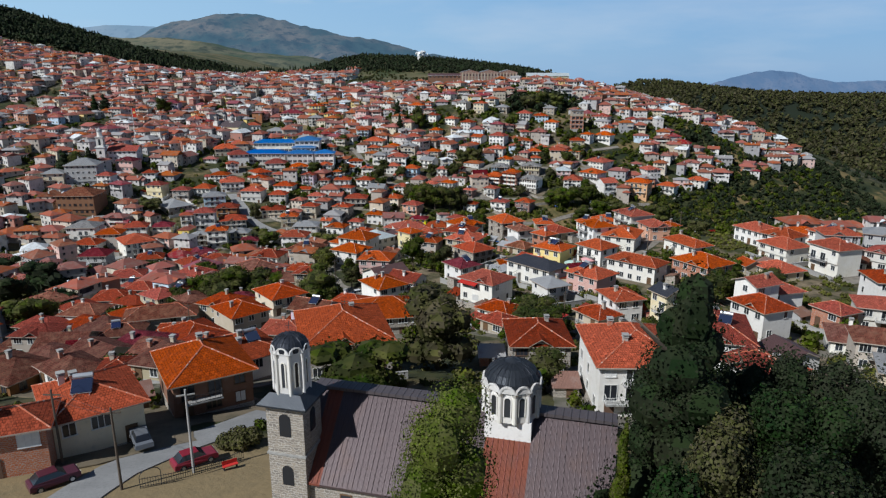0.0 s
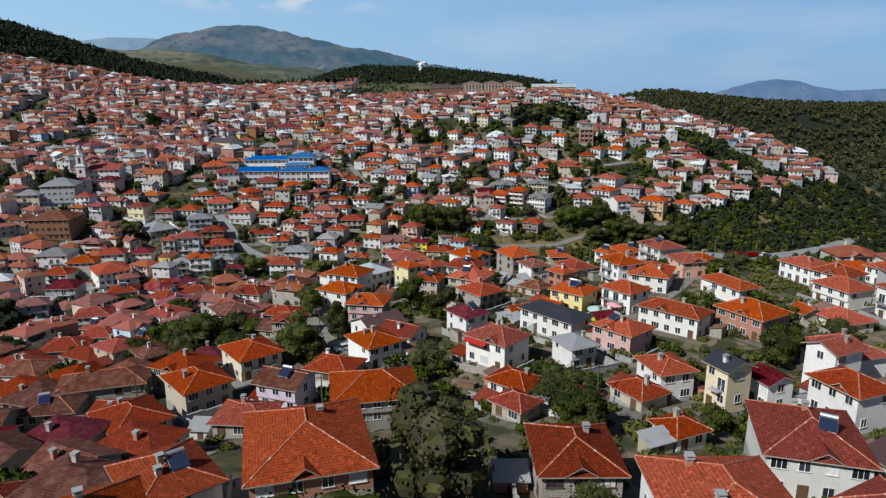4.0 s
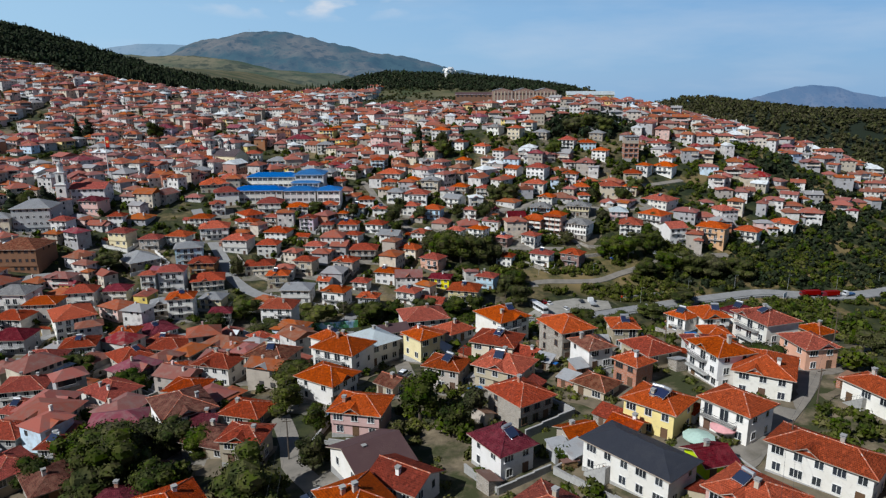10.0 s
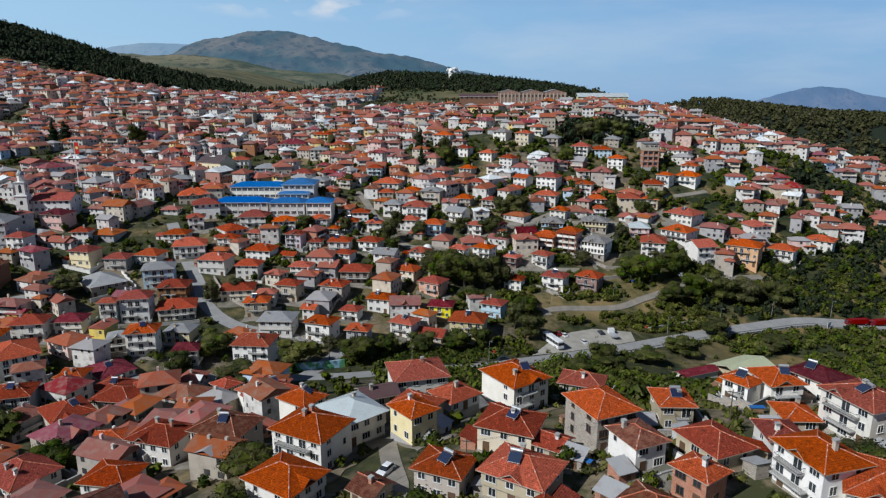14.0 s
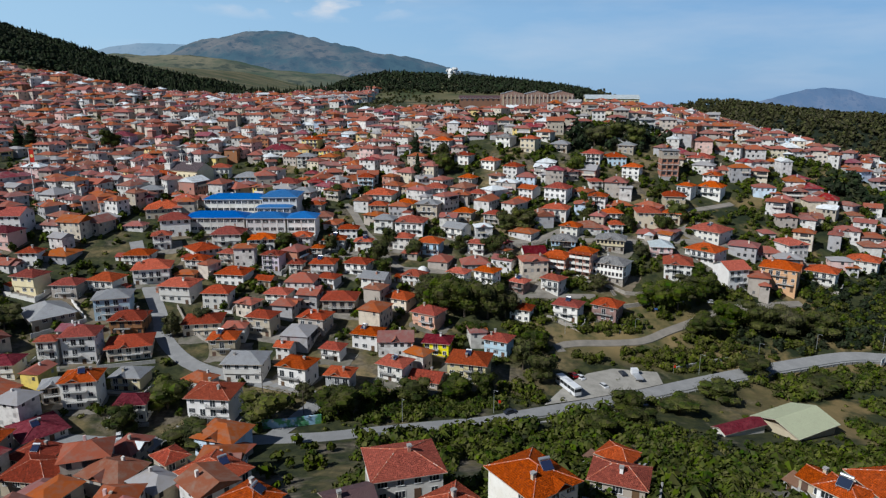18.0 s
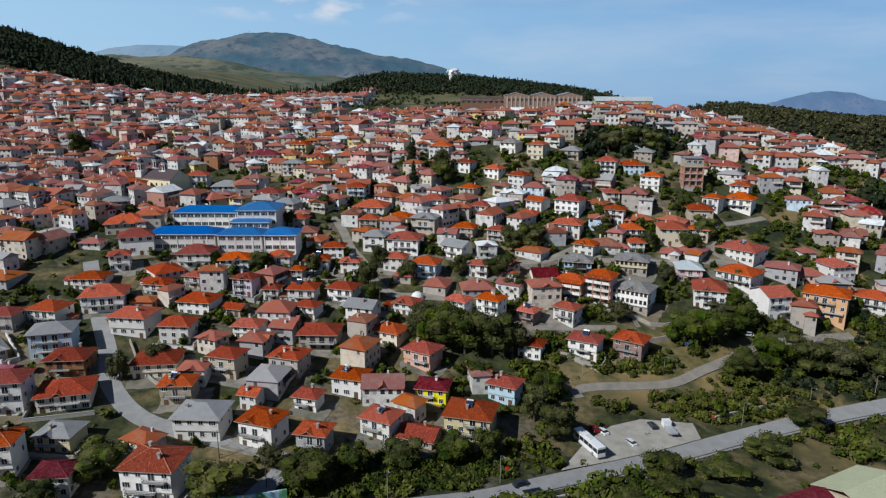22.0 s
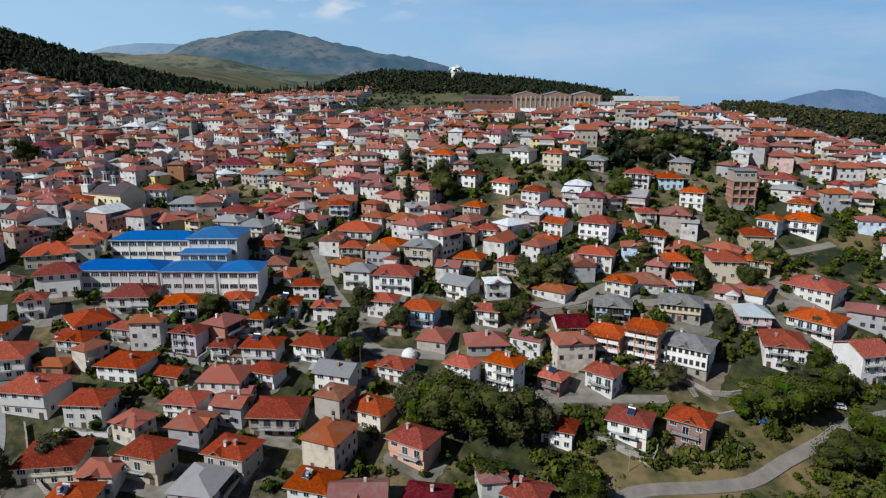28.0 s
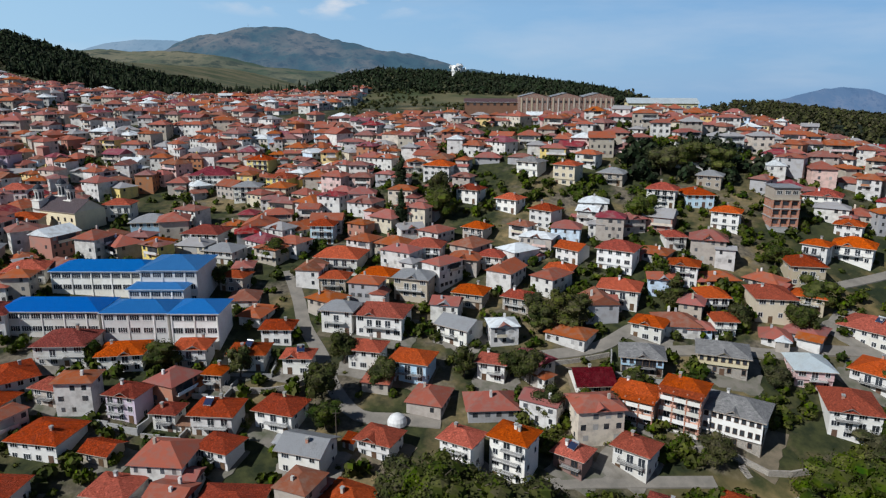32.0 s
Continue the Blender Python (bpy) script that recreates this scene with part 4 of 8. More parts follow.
house(29.5, 127.1, 4.5, 5.0, -50, 60.4, 2.9, 'R', 'w', 1, 'h')
house(40.6, 129.8, 6.9, 5.9, -63, 60.0, 2.7, 'r', 'e', 1, 'h')
house(46.7, 134.3, 6.4, 7.5, 12, 59.3, 5.6, 'o', 'w', 2, 'h')
house(54.0, 126.5, 4.5, 5.0, -70, 60.1, 8.0, 'k', 'c', 2, 'gb')
house(62.0, 127.8, 4.5, 5.0, -76, 59.7, 5.2, 'm', 'w', 2, 'g')
house(35.5, 152.8, 5.8, 6.9, 21, 56.7, 5.2, 'z', 'w', 2, 'h')
house(-58.6, 156.0, 15.5, 7.7, 14, 49.8, 5.0, 'b', 's', 1, 'hL')
house(-48.3, 137.8, 8.6, 7.3, 5, 54.6, 2.8, 'r', 'e', 1, 'h')
house(95.6, 172.7, 4.5, 5.0, -80, 56.7, 3.1, 'o', 'e', 1, 'g')
house(77.3, 135.1, 6.8, 5.8, 20, 58.6, 8.4, 'o', 'w', 2, 'g')
house(114.8, 204.8, 10.2, 8.7, -72, 56.8, 5.2, 'o', 'w', 2, 'h')
house(20.6, 95.8, 8.6, 10.1, -3, 67.3, 5.2, 'r', 's', 2, 'h')
house(29.1, 78.0, 10.7, 12.6, -4, 70.6, 7.3, 'o', 'w', 3, 'hcb')
house(50.6, 100.1, 11.0, 12.9, -19, 65.1, 6.0, 'r', 'w', 2, 'hsc')
house(70.3, 120.3, 8.5, 7.2, -73, 60.6, 6.8, 'r', 'w', 2, 'h')
house(85.0, 143.5, 11.1, 9.4, -78, 57.9, 5.2, 'o', 'w', 2, 'h')
house(64.1, 99.6, 6.9, 5.9, -81, 63.8, 2.7, 'q', 'w', 1, 'g')
house(40.1, 112.2, 5.2, 5.0, 20, 62.9, 2.7, 'r', 'w', 1, 'h')
house(19.1, 125.2, 5.7, 5.0, -48, 60.8, 2.7, 'r', 'e', 1, 'h')
house(118.3, 195.9, 9.8, 8.3, -64, 56.9, 5.2, 'o', 'w', 2, 'h')
house(112.0, 184.5, 10.1, 8.5, -72, 56.8, 5.2, 'o', 'w', 2, 'h')
house(136.6, 199.3, 10.3, 8.8, -75, 56.4, 5.2, 'o', 'w', 2, 'hs')
house(119.2, 171.5, 9.6, 8.2, -76, 56.6, 8.3, 'o', 'w', 2, 'hb')
house(101.8, 168.5, 9.5, 8.0, -75, 56.7, 3.1, 'o', 'c', 1, 'h')
house(90.8, 127.6, 6.5, 5.5, -71, 58.8, 4.5, 'r', 'k', 1, 'h')
house(48.7, 81.4, 8.4, 7.1, -65, 68.0, 5.2, 'r', 'w', 2, 'h')
house(-25.1, 78.7, 9.2, 10.9, 28, 71.7, 5.2, 'o', 'n', 2, 'hb')
house(-24.3, 94.9, 8.4, 9.9, 36, 67.6, 4.1, 'o', 'w', 1, 'hsc')
house(-9.6, 98.4, 12.7, 15.0, 12, 67.5, 5.9, 'o', 'k', 2, 'hC')
house(-23.5, 126.7, 8.3, 7.0, -8, 59.2, 2.7, 'o', 'e', 1, 'h')
house(-43.1, 131.0, 8.8, 10.3, 42, 57.0, 2.9, 'r', 'e', 1, 'h')
house(-64.1, 147.6, 8.5, 7.2, 6, 50.8, 3.0, 'b', 'e', 1, 'hs')
house(-88.8, 182.7, 10.5, 8.9, -9, 42.2, 3.9, 'b', 'w', 1, 'h')
house(-92.6, 209.2, 11.1, 9.4, 2, 38.0, 3.2, 'r', 'g', 1, 'h')
house(-124.5, 251.4, 7.7, 6.6, -3, 28.0, 4.0, 'r', 'w', 1, 'h')
house(-97.3, 239.8, 8.9, 7.6, -14, 32.5, 2.7, 'r', 'e', 1, 'hs')
house(-43.5, 97.0, 4.9, 5.0, 6, 65.4, 2.7, 'r', 'n', 1, 'h')
house(-63.8, 128.6, 5.5, 5.0, 10, 55.0, 3.1, 'm', 'g', 1, 'g')
house(-33.3, 66.6, 8.3, 9.7, 33, 74.0, 4.8, 'o', 'c', 1, 'hcs')
house(-37.0, 59.2, 6.0, 5.0, 18, 75.0, 5.0, 'o', 'k', 1, 'hcL')
house(-91.2, 413.1, 12.4, 10.6, -8, 31.1, 7.9, 'o', 'w', 2, 'h')
house(-75.2, 409.1, 9.7, 8.3, -4, 29.9, 7.3, 'r', 'w', 3, 'h')
house(-106.6, 425.5, 13.7, 11.6, 13, 35.5, 7.1, 'o', 'w', 2, 'h')
house(-116.8, 437.7, 10.7, 9.1, 0, 39.7, 5.2, 'o', 'w', 2, 'h')
house(-91.6, 435.9, 8.6, 7.3, -12, 37.9, 5.2, 'r', 'w', 2, 'h')
house(-80.3, 441.2, 6.6, 5.6, -14, 39.1, 5.3, 'o', 'e', 2, 'h')
house(-60.2, 437.9, 7.8, 6.6, -14, 37.2, 7.3, 'r', 'l', 3, 'h')
house(-38.2, 434.3, 9.7, 8.2, -5, 35.4, 6.4, 'r', 'w', 2, 'hbs')
house(-23.8, 436.7, 9.6, 8.2, -18, 35.5, 5.7, 'r', 'w', 2, 'hb')
house(-15.4, 424.1, 9.9, 8.4, -18, 32.1, 6.2, 'z', 'w', 2, 'g')
house(0.2, 428.3, 8.1, 6.9, -24, 32.9, 5.2, 'o', 'w', 2, 'h')
house(-34.8, 424.6, 7.7, 6.5, -21, 33.0, 5.2, 'r', 'w', 2, 'hb')
house(-27.9, 408.2, 12.3, 10.5, -3, 28.4, 6.4, 'r', 's', 2, 'h')
house(-4.9, 411.3, 9.6, 8.2, -27, 28.5, 5.5, 'o', 'c', 2, 'h')
house(6.3, 399.3, 9.7, 8.2, -31, 25.0, 7.0, 'r', 'p', 2, 'hb')
house(-52.6, 412.4, 8.8, 7.5, -9, 30.3, 5.2, 'o', 'w', 2, 'h')
house(-74.0, 427.2, 11.8, 10.1, -10, 34.3, 5.3, 'r', 'w', 2, 'h')
house(-60.4, 424.1, 6.4, 5.4, -16, 33.8, 3.6, 'r', 'e', 1, 'g')
house(-53.9, 391.8, 9.0, 7.7, -16, 25.4, 7.9, 'r', 'e', 2, 'hb')
house(-35.2, 393.4, 9.9, 8.4, -18, 25.3, 7.2, 'r', 'e', 2, 'hc')
house(-75.8, 392.5, 12.8, 10.9, 7, 25.9, 5.5, 'r', 'c', 2, 'h')
house(-64.2, 378.3, 8.9, 7.5, 2, 23.2, 7.1, 'o', 'e', 2, 'hbs')
house(-42.6, 375.8, 5.0, 5.0, -15, 22.5, 5.4, 'o', 'w', 2, 'g')
house(-52.8, 364.1, 12.3, 10.4, -3, 20.8, 7.3, 'z', 'w', 2, 'h')
house(-35.5, 360.6, 9.9, 8.4, -19, 20.1, 7.9, 'o', 'w', 2, 'hb')
house(-21.4, 357.5, 7.8, 6.6, -12, 19.6, 6.5, 'o', 'g', 2, 'h')
house(-26.3, 376.1, 6.8, 5.8, -17, 22.0, 5.2, 'r', 'w', 2, 'hb')
house(-15.1, 384.8, 9.3, 7.9, -16, 23.0, 6.4, 'o', 'w', 2, 'hsc')
house(9.6, 383.2, 9.2, 7.8, -12, 21.5, 5.2, 'm', 'y', 2, 'h')
house(-4.5, 366.0, 9.1, 7.7, -26, 19.5, 6.3, 'o', 'w', 2, 'hsb')
house(6.2, 363.9, 9.5, 8.1, -20, 18.7, 2.7, 'r', 'e', 1, 'g')
house(-111.4, 400.1, 12.2, 10.4, 15, 29.3, 9.0, 'z', 'B', 3, 'h')
house(-101.7, 390.8, 11.3, 9.6, 4, 26.7, 6.5, 'r', 'n', 2, 'hb')
house(-95.5, 376.0, 13.6, 11.6, 16, 23.7, 5.6, 'r', 'c', 2, 'hb')
house(-109.3, 371.6, 10.5, 8.9, 9, 23.9, 10.6, 'r', 'w', 3, 'hb')
house(-117.9, 367.3, 6.1, 5.2, 6, 24.2, 9.6, 'o', 'w', 3, 'hb')
house(-96.2, 345.1, 9.8, 8.3, 9, 20.9, 9.7, 'o', 'w', 3, 'hbs')
house(-87.3, 356.9, 9.2, 7.9, -4, 21.2, 5.2, 'z', 'c', 2, 'hb')
house(-78.2, 337.8, 7.9, 6.8, 5, 20.3, 6.3, 'm', 'w', 2, 'hb')
house(-55.1, 338.8, 12.2, 10.3, -6, 20.1, 8.6, 'o', 'w', 3, 'hbc')
house(-105.3, 347.3, 7.6, 6.4, 19, 21.5, 6.0, 'z', 's', 2, 'h')
house(-158.0, 430.2, 7.7, 6.6, 1, 41.2, 6.5, 'r', 'w', 2, 'h')
house(18.6, 423.9, 7.6, 6.5, -30, 31.1, 9.3, 'o', 'w', 4, 'hb')
house(30.1, 424.0, 8.5, 7.2, -32, 30.5, 10.4, 'o', 'w', 4, 'hbc')
house(43.6, 425.6, 6.9, 5.8, -36, 30.6, 5.2, 'o', 'n', 2, 'hbs')
house(58.0, 426.6, 8.1, 6.9, -39, 29.9, 6.8, 'o', 'w', 2, 'hb')
house(42.5, 407.8, 7.7, 6.6, -22, 25.1, 5.2, 'r', 'w', 2, 'h')
house(61.3, 410.6, 9.8, 8.3, -29, 24.1, 6.8, 'r', 'w', 2, 'hbs')
house(77.1, 411.6, 9.8, 8.3, -34, 23.1, 7.4, 'O', 'n', 2, 'hb')
house(85.0, 437.5, 13.2, 10.8, -34, 31.7, 8.9, 'g', 'w', 3, 'hK')
house(137.4, 439.3, 9.7, 11.4, 12, 28.4, 9.4, 'o', 'w', 3, 'gb')
house(160.6, 441.9, 14.7, 12.5, -35, 27.3, 10.0, 'o', 'o', 3, 'hb')
house(183.6, 448.7, 11.8, 10.0, -40, 27.7, 5.8, 'o', 'w', 2, 'h')
house(210.8, 462.9, 12.8, 10.9, -40, 29.6, 5.2, 'o', 'w', 2, 'h')
house(175.6, 464.6, 10.5, 12.3, 11, 34.5, 8.1, 'o', 'w', 3, 'h')
house(31.5, 384.9, 8.5, 7.2, -27, 20.0, 6.7, 'r', 'B', 2, 'hc')
house(20.2, 368.7, 12.7, 10.8, -15, 18.1, 7.7, 'o', 'c', 3, 'hsb')
house(-84.6, 457.8, 12.8, 10.9, 2, 42.9, 6.7, 'r', 'w', 2, 'hb')
house(-69.4, 456.4, 10.9, 9.2, 9, 42.1, 5.2, 'o', 'w', 2, 'h')
house(-51.7, 457.9, 8.4, 7.2, -0, 41.7, 6.3, 'o', 'w', 2, 'hb')
house(-111.9, 450.0, 7.3, 6.2, 18, 43.3, 7.0, 'o', 'w', 2, 'h')
house(-111.1, 464.9, 12.8, 10.9, 18, 46.3, 8.4, 'r', 'w', 2, 'h')
house(-123.7, 484.7, 15.7, 13.3, 15, 50.9, 5.5, 'o', 'e', 2, 'h')
house(-92.8, 445.1, 10.3, 12.1, 40, 40.3, 5.2, 'r', 'w', 2, 'h')
house(-49.7, 434.5, 5.5, 5.0, -8, 36.2, 5.2, 'r', 'w', 2, 'h')
house(-37.0, 458.3, 9.2, 7.8, 0, 41.2, 5.2, 'o', 'w', 2, 'hs')
house(-23.6, 456.7, 7.2, 6.1, -3, 40.6, 5.2, 'o', 'w', 2, 'hs')
house(-31.9, 470.2, 8.3, 7.1, -1, 43.6, 5.2, 'r', 'w', 2, 'h')
house(-42.9, 448.7, 4.5, 5.0, -9, 39.5, 5.2, 'o', 'e', 2, 'h')
house(-5.7, 459.7, 8.5, 7.2, -13, 40.6, 6.3, 'o', 'w', 2, 'h')
house(6.7, 454.8, 9.8, 8.3, -18, 39.2, 6.7, 'o', 'B', 2, 'hb')
house(-2.6, 476.8, 13.4, 11.4, -12, 43.8, 7.2, 'o', 'w', 2, 'hb')
house(-20.2, 515.6, 14.7, 12.5, -11, 51.8, 6.2, 'o', 'w', 2, 'hb')
house(-20.2, 500.5, 8.2, 7.0, -7, 49.3, 5.2, 'o', 'e', 2, 'h')
house(-5.9, 501.4, 9.4, 8.0, -17, 49.3, 6.2, 'o', 'c', 2, 'h')
house(5.8, 496.0, 11.0, 9.3, -17, 48.1, 8.0, 'z', 'e', 2, 'hb')
house(-15.3, 477.0, 9.1, 7.7, -11, 44.4, 7.6, 'z', 'w', 2, 'h')
house(-52.1, 499.1, 7.9, 6.7, -12, 49.7, 5.5, 'o', 'e', 2, 'h')
house(-117.7, 497.5, 11.5, 9.8, 16, 52.9, 5.2, 'o', 'w', 2, 'h')
house(-62.4, 521.6, 11.5, 9.7, -16, 53.1, 5.2, 'z', 'w', 2, 'h')
house(9.2, 517.8, 10.8, 9.2, -12, 53.6, 7.3, 'o', 'w', 3, 'hb')
house(31.4, 512.6, 8.3, 7.1, -23, 53.4, 5.3, 'r', 'w', 2, 'hb')
house(59.4, 515.1, 8.8, 7.5, -43, 55.2, 5.4, 'o', 'w', 2, 'g')
house(73.8, 509.8, 11.8, 10.0, -30, 53.8, 8.2, 'r', 'w', 3, 'h')
house(69.4, 489.5, 11.8, 10.1, -22, 48.3, 6.5, 'o', 'w', 2, 'h')
house(53.6, 505.4, 8.4, 7.2, -24, 52.3, 3.8, 'o', 'e', 1, 'h')
house(23.5, 490.5, 9.2, 7.8, -21, 47.4, 5.4, 'o', 'e', 2, 'h')
house(38.2, 487.2, 8.4, 7.1, -29, 47.1, 5.2, 'r', 'e', 2, 'h')
house(97.0, 487.1, 7.8, 9.2, -5, 47.9, 5.2, 'o', 'w', 2, 'hb')
house(113.7, 484.3, 11.0, 13.0, -9, 46.2, 7.9, 'o', 'c', 2, 'h')
house(132.2, 501.8, 10.2, 12.0, -11, 50.8, 8.3, 'r', 'e', 2, 'hb')
house(143.4, 514.3, 7.9, 6.7, -44, 55.1, 7.1, 'o', 'w', 2, 'h')
house(157.6, 516.6, 12.2, 10.4, -37, 54.9, 6.6, 'o', 'w', 2, 'hb')
house(73.9, 472.3, 8.6, 7.3, -33, 44.1, 5.2, 'o', 'w', 2, 'h')
house(95.6, 474.4, 6.0, 7.1, -6, 44.6, 5.2, 'o', 'w', 2, 'h')
house(27.8, 454.8, 7.2, 6.1, -18, 39.5, 5.7, 'o', 'w', 2, 'hb')
house(19.4, 471.7, 10.0, 8.5, -35, 42.9, 6.0, 'z', 'w', 2, 'gb')
house(67.8, 458.5, 10.7, 9.1, -14, 40.2, 5.6, 'g', 'B', 2, 'hK')
house(89.7, 459.1, 12.4, 10.1, -20, 39.9, 6.3, 'g', 'c', 2, 'hK')
house(111.8, 456.3, 9.2, 10.8, -11, 37.8, 5.8, 'w', 'p', 2, 'hb')
house(52.6, 450.5, 9.0, 10.6, 4, 37.7, 4.4, 'm', 'w', 1, 'g')
house(73.2, 440.1, 9.4, 7.6, -33, 33.8, 11.0, 'o', 'p', 4, 'hG')
house(62.4, 442.6, 9.8, 7.6, -30, 34.9, 7.6, 'o', 'p', 3, 'hG')
house(115.1, 442.3, 11.2, 13.2, -18, 31.9, 7.6, 'o', 'w', 3, 'hb')
house(132.4, 455.4, 14.0, 11.9, -48, 35.8, 6.1, 'o', 'w', 2, 'hb')
house(141.5, 475.1, 16.3, 13.8, -48, 41.6, 5.3, 'o', 'w', 2, 'hs')
house(127.5, 487.6, 8.8, 7.4, -32, 47.4, 5.2, 'o', 'e', 2, 'h')
house(96.0, 521.5, 6.8, 8.0, -2, 58.5, 5.2, 'r', 'w', 2, 'h')
house(-139.8, 352.9, 10.8, 9.2, 10, 23.8, 7.4, 'r', 'w', 2, 'h')
house(-128.4, 359.2, 9.8, 8.3, 4, 23.7, 6.0, 'm', 'w', 2, 'h')
house(-84.2, 300.2, 11.4, 9.7, -8, 23.4, 4.3, 'r', 'e', 1, 'h')
house(-100.2, 327.6, 10.8, 12.7, 47, 20.8, 2.7, 'm', 'w', 1, 'hs')
house(-80.1, 313.3, 7.6, 8.9, 44, 21.8, 2.7, 'r', 'e', 1, 'h')
house(71.2, 249.6, 5.7, 5.0, -56, 49.5, 5.2, 'o', 'w', 2, 'hs')
house(41.6, 266.0, 9.4, 7.0, -22, 44.4, 2.8, 'o', 'e', 1, 'h')



# ---- roads ----
def bend(points, step=3.0):
    """A smooth line through points of the plan."""
    p = [Vector(q) for q in points]
    p = [2 * p[0] - p[1], *p, 2 * p[-1] - p[-2]]
    line = []
    for a, b, c, d in zip(p, p[1:], p[2:], p[3:]):
        n = max(1, int((c - b).length / step))
        for k in range(n):
            t = k / n
            line.append(0.5 * (2 * b + (c - a) * t + (2 * a - 5 * b + 4 * c - d) * t * t + (3 * b - a - 3 * c + d) * t ** 3))
    return line + [p[-2]]


ROADS = []


def strip(line, left, right, lift, drop=0.5):
    g = Geo()
    rows = []
    for k, p in enumerate(line):
        t = (line[min(k + 1, len(line) - 1)] - line[max(k - 1, 0)]).normalized()
        n = Vector((-t.y, t.x))
        zc = level(*p)
        rows.append([(*(p + n * s), max(level(*(p + n * s)), zc - 0.35) + lift) for s in (left, right)])
    for a, b in zip(rows, rows[1:]):
        g.face([a[1], b[1], b[0], a[0]])
        for i in (0, 1):
            e, f = a[i], b[i]
            low = lambda q: (q[0], q[1], q[2] - drop)
            g.face([low(e), low(f), f, e] if i == 1 else [low(f), low(e), e, f])
    return g


def road(name, material, width, points):
    line = bend(points)
    ROADS.append((name, width, line))
    g = strip(line, width / 2, -width / 2, 0.12, 1.2)
    return tagged(part(name, g, material), "grey paved road along the slope" if material is ASPHALT else "narrow pale dusty lane", "road", kind="structure")


road('main_road', ASPHALT, 6.6, [(-96, 325), (-80, 323), (-63, 321), (-50, 322), (-37, 324), (-23, 325), (-9, 329), (7, 334), (23, 339), (40, 347.5), (59, 356.5), (79, 366), (100, 376), (123, 385.5), (146, 393.5), (170, 400.5), (190, 402), (211, 404), (234, 410), (262, 421), (292, 436)])
road('hill_lane', LANE, 3.6, [(55, 388), (54, 391), (62, 394), (75, 396), (88, 399), (100, 406), (113, 413), (125, 420), (147, 426), (165, 430)])
road('town_street', ASPHALT, 5.5, [(-125, 453), (-117, 438), (-107, 420), (-95, 400), (-87, 384), (-72, 369), (-52, 361), (-34, 355), (-28, 349), (-31, 339), (-36, 325)])
road('west_street', ASPHALT, 5.5, [(-148, 399), (-149, 389), (-160, 378), (-172, 372), (-181, 361)])
road('upper_street', LANE, 4.5, [(31, 461), (45, 463), (58, 466), (69, 474), (75, 477)])
road('east_street', LANE, 4.5, [(75, 464), (96, 465), (106, 464), (125, 467), (144, 467), (157, 468)])
road('steep_lane', LANE, 4.0, [(-38, 512), (-31, 493), (-26, 477), (-19, 463), (-13, 448), (-6, 439), (3, 438), (14, 437)])
road('terrace_lane', LANE, 3.0, [(2, 416), (14, 418), (27, 419), (45, 421), (60, 422), (75, 423)])
road('east_lane', LANE, 3.6, [(127, 496), (141, 499), (153, 503), (166, 508)])
road('near_lane', LANE, 3.8, [(-26, 210), (-21, 196), (-19, 188), (-14, 180), (-10, 173)])
road('near_lane_east', LANE, 4.0, [(46, 176), (52, 175), (58, 181), (68, 191), (77, 201), (85, 212)])
road('crest_lane', LANE, 3.6, [(-4, 251), (-1, 229), (1, 217), (-1, 210)])
road('west_lane', ASPHALT, 4.0, [(-133, 281), (-134, 295), (-139, 318), (-130, 336)])
road('church_road', ASPHALT, 4.6, [(-29, 49), (-27, 57), (-24, 62), (-20, 67), (-16, 73)])


# ---- the rest of the town ----
GROVES = [(98, 582), (111, 589), (123, 593), (134, 588), (139, 578), (112, 573), (123, 567), (97, 570), (231, 526), (241, 522), (249, 541), (-143, 262), (-130, 225)]
taken += [(-99, 473, 12), (-84, 473, 12), (-69, 473, 12), (-54, 470, 10), (-95, 496, 12), (-80, 496, 12), (-68, 492, 14), (-143, 564, 12), (-132, 559, 12), (137, 741, 11), (151, 740, 11), (166, 739, 11), (180, 738, 11), (145, 722, 11), (22, 405, 6), (32, 407, 6), (14, 406, 6), (160, 722, 11), (175, 721, 11), (150, 706, 9), (170, 705, 9), (72, 735, 12), (93, 735, 12), (113, 735, 12), (40, 748, 11), (60, 748, 11), (139.5, 534.5, 7), (97, 428, 9), (86, 424, 8), (106, 436, 5), (-193, 446, 5), (-186, 485, 2), (121, 349, 11), (101, 343, 9), (4, 50, 14), (-9, 50, 4)]
taken += [(x, y, 5) for x, y in GROVES]
road_spots = np.array([p[:] for n, w, line in ROADS for p in line])


def free(x, y, gap):
    if np.min(np.hypot(road_spots[:, 0] - x, road_spots[:, 1] - y)) < gap * 0.5 + 2.5:
        return False
    return all(math.hypot(x - a, y - b) > gap + r for a, b, r in taken)


def in_town(x, y):
    if x > 34 and y < 428:
        return 150 < y < 235 and 120 < x < 260 or 60 < y < 150 and 75 < x < 190
    if y > 372:
        return x < max(118 + (y - 418) * 2.1, 40) and x < 335 and x > -520 and y < (980 + 0.2 * (x + 100) if x < -60 else 722)
    if y > 90 and x < -34:
        return y < 330 or x < -60
    return 150 < y < 235 and 120 < x < 260 or 60 < y < 150 and 75 < x < 190


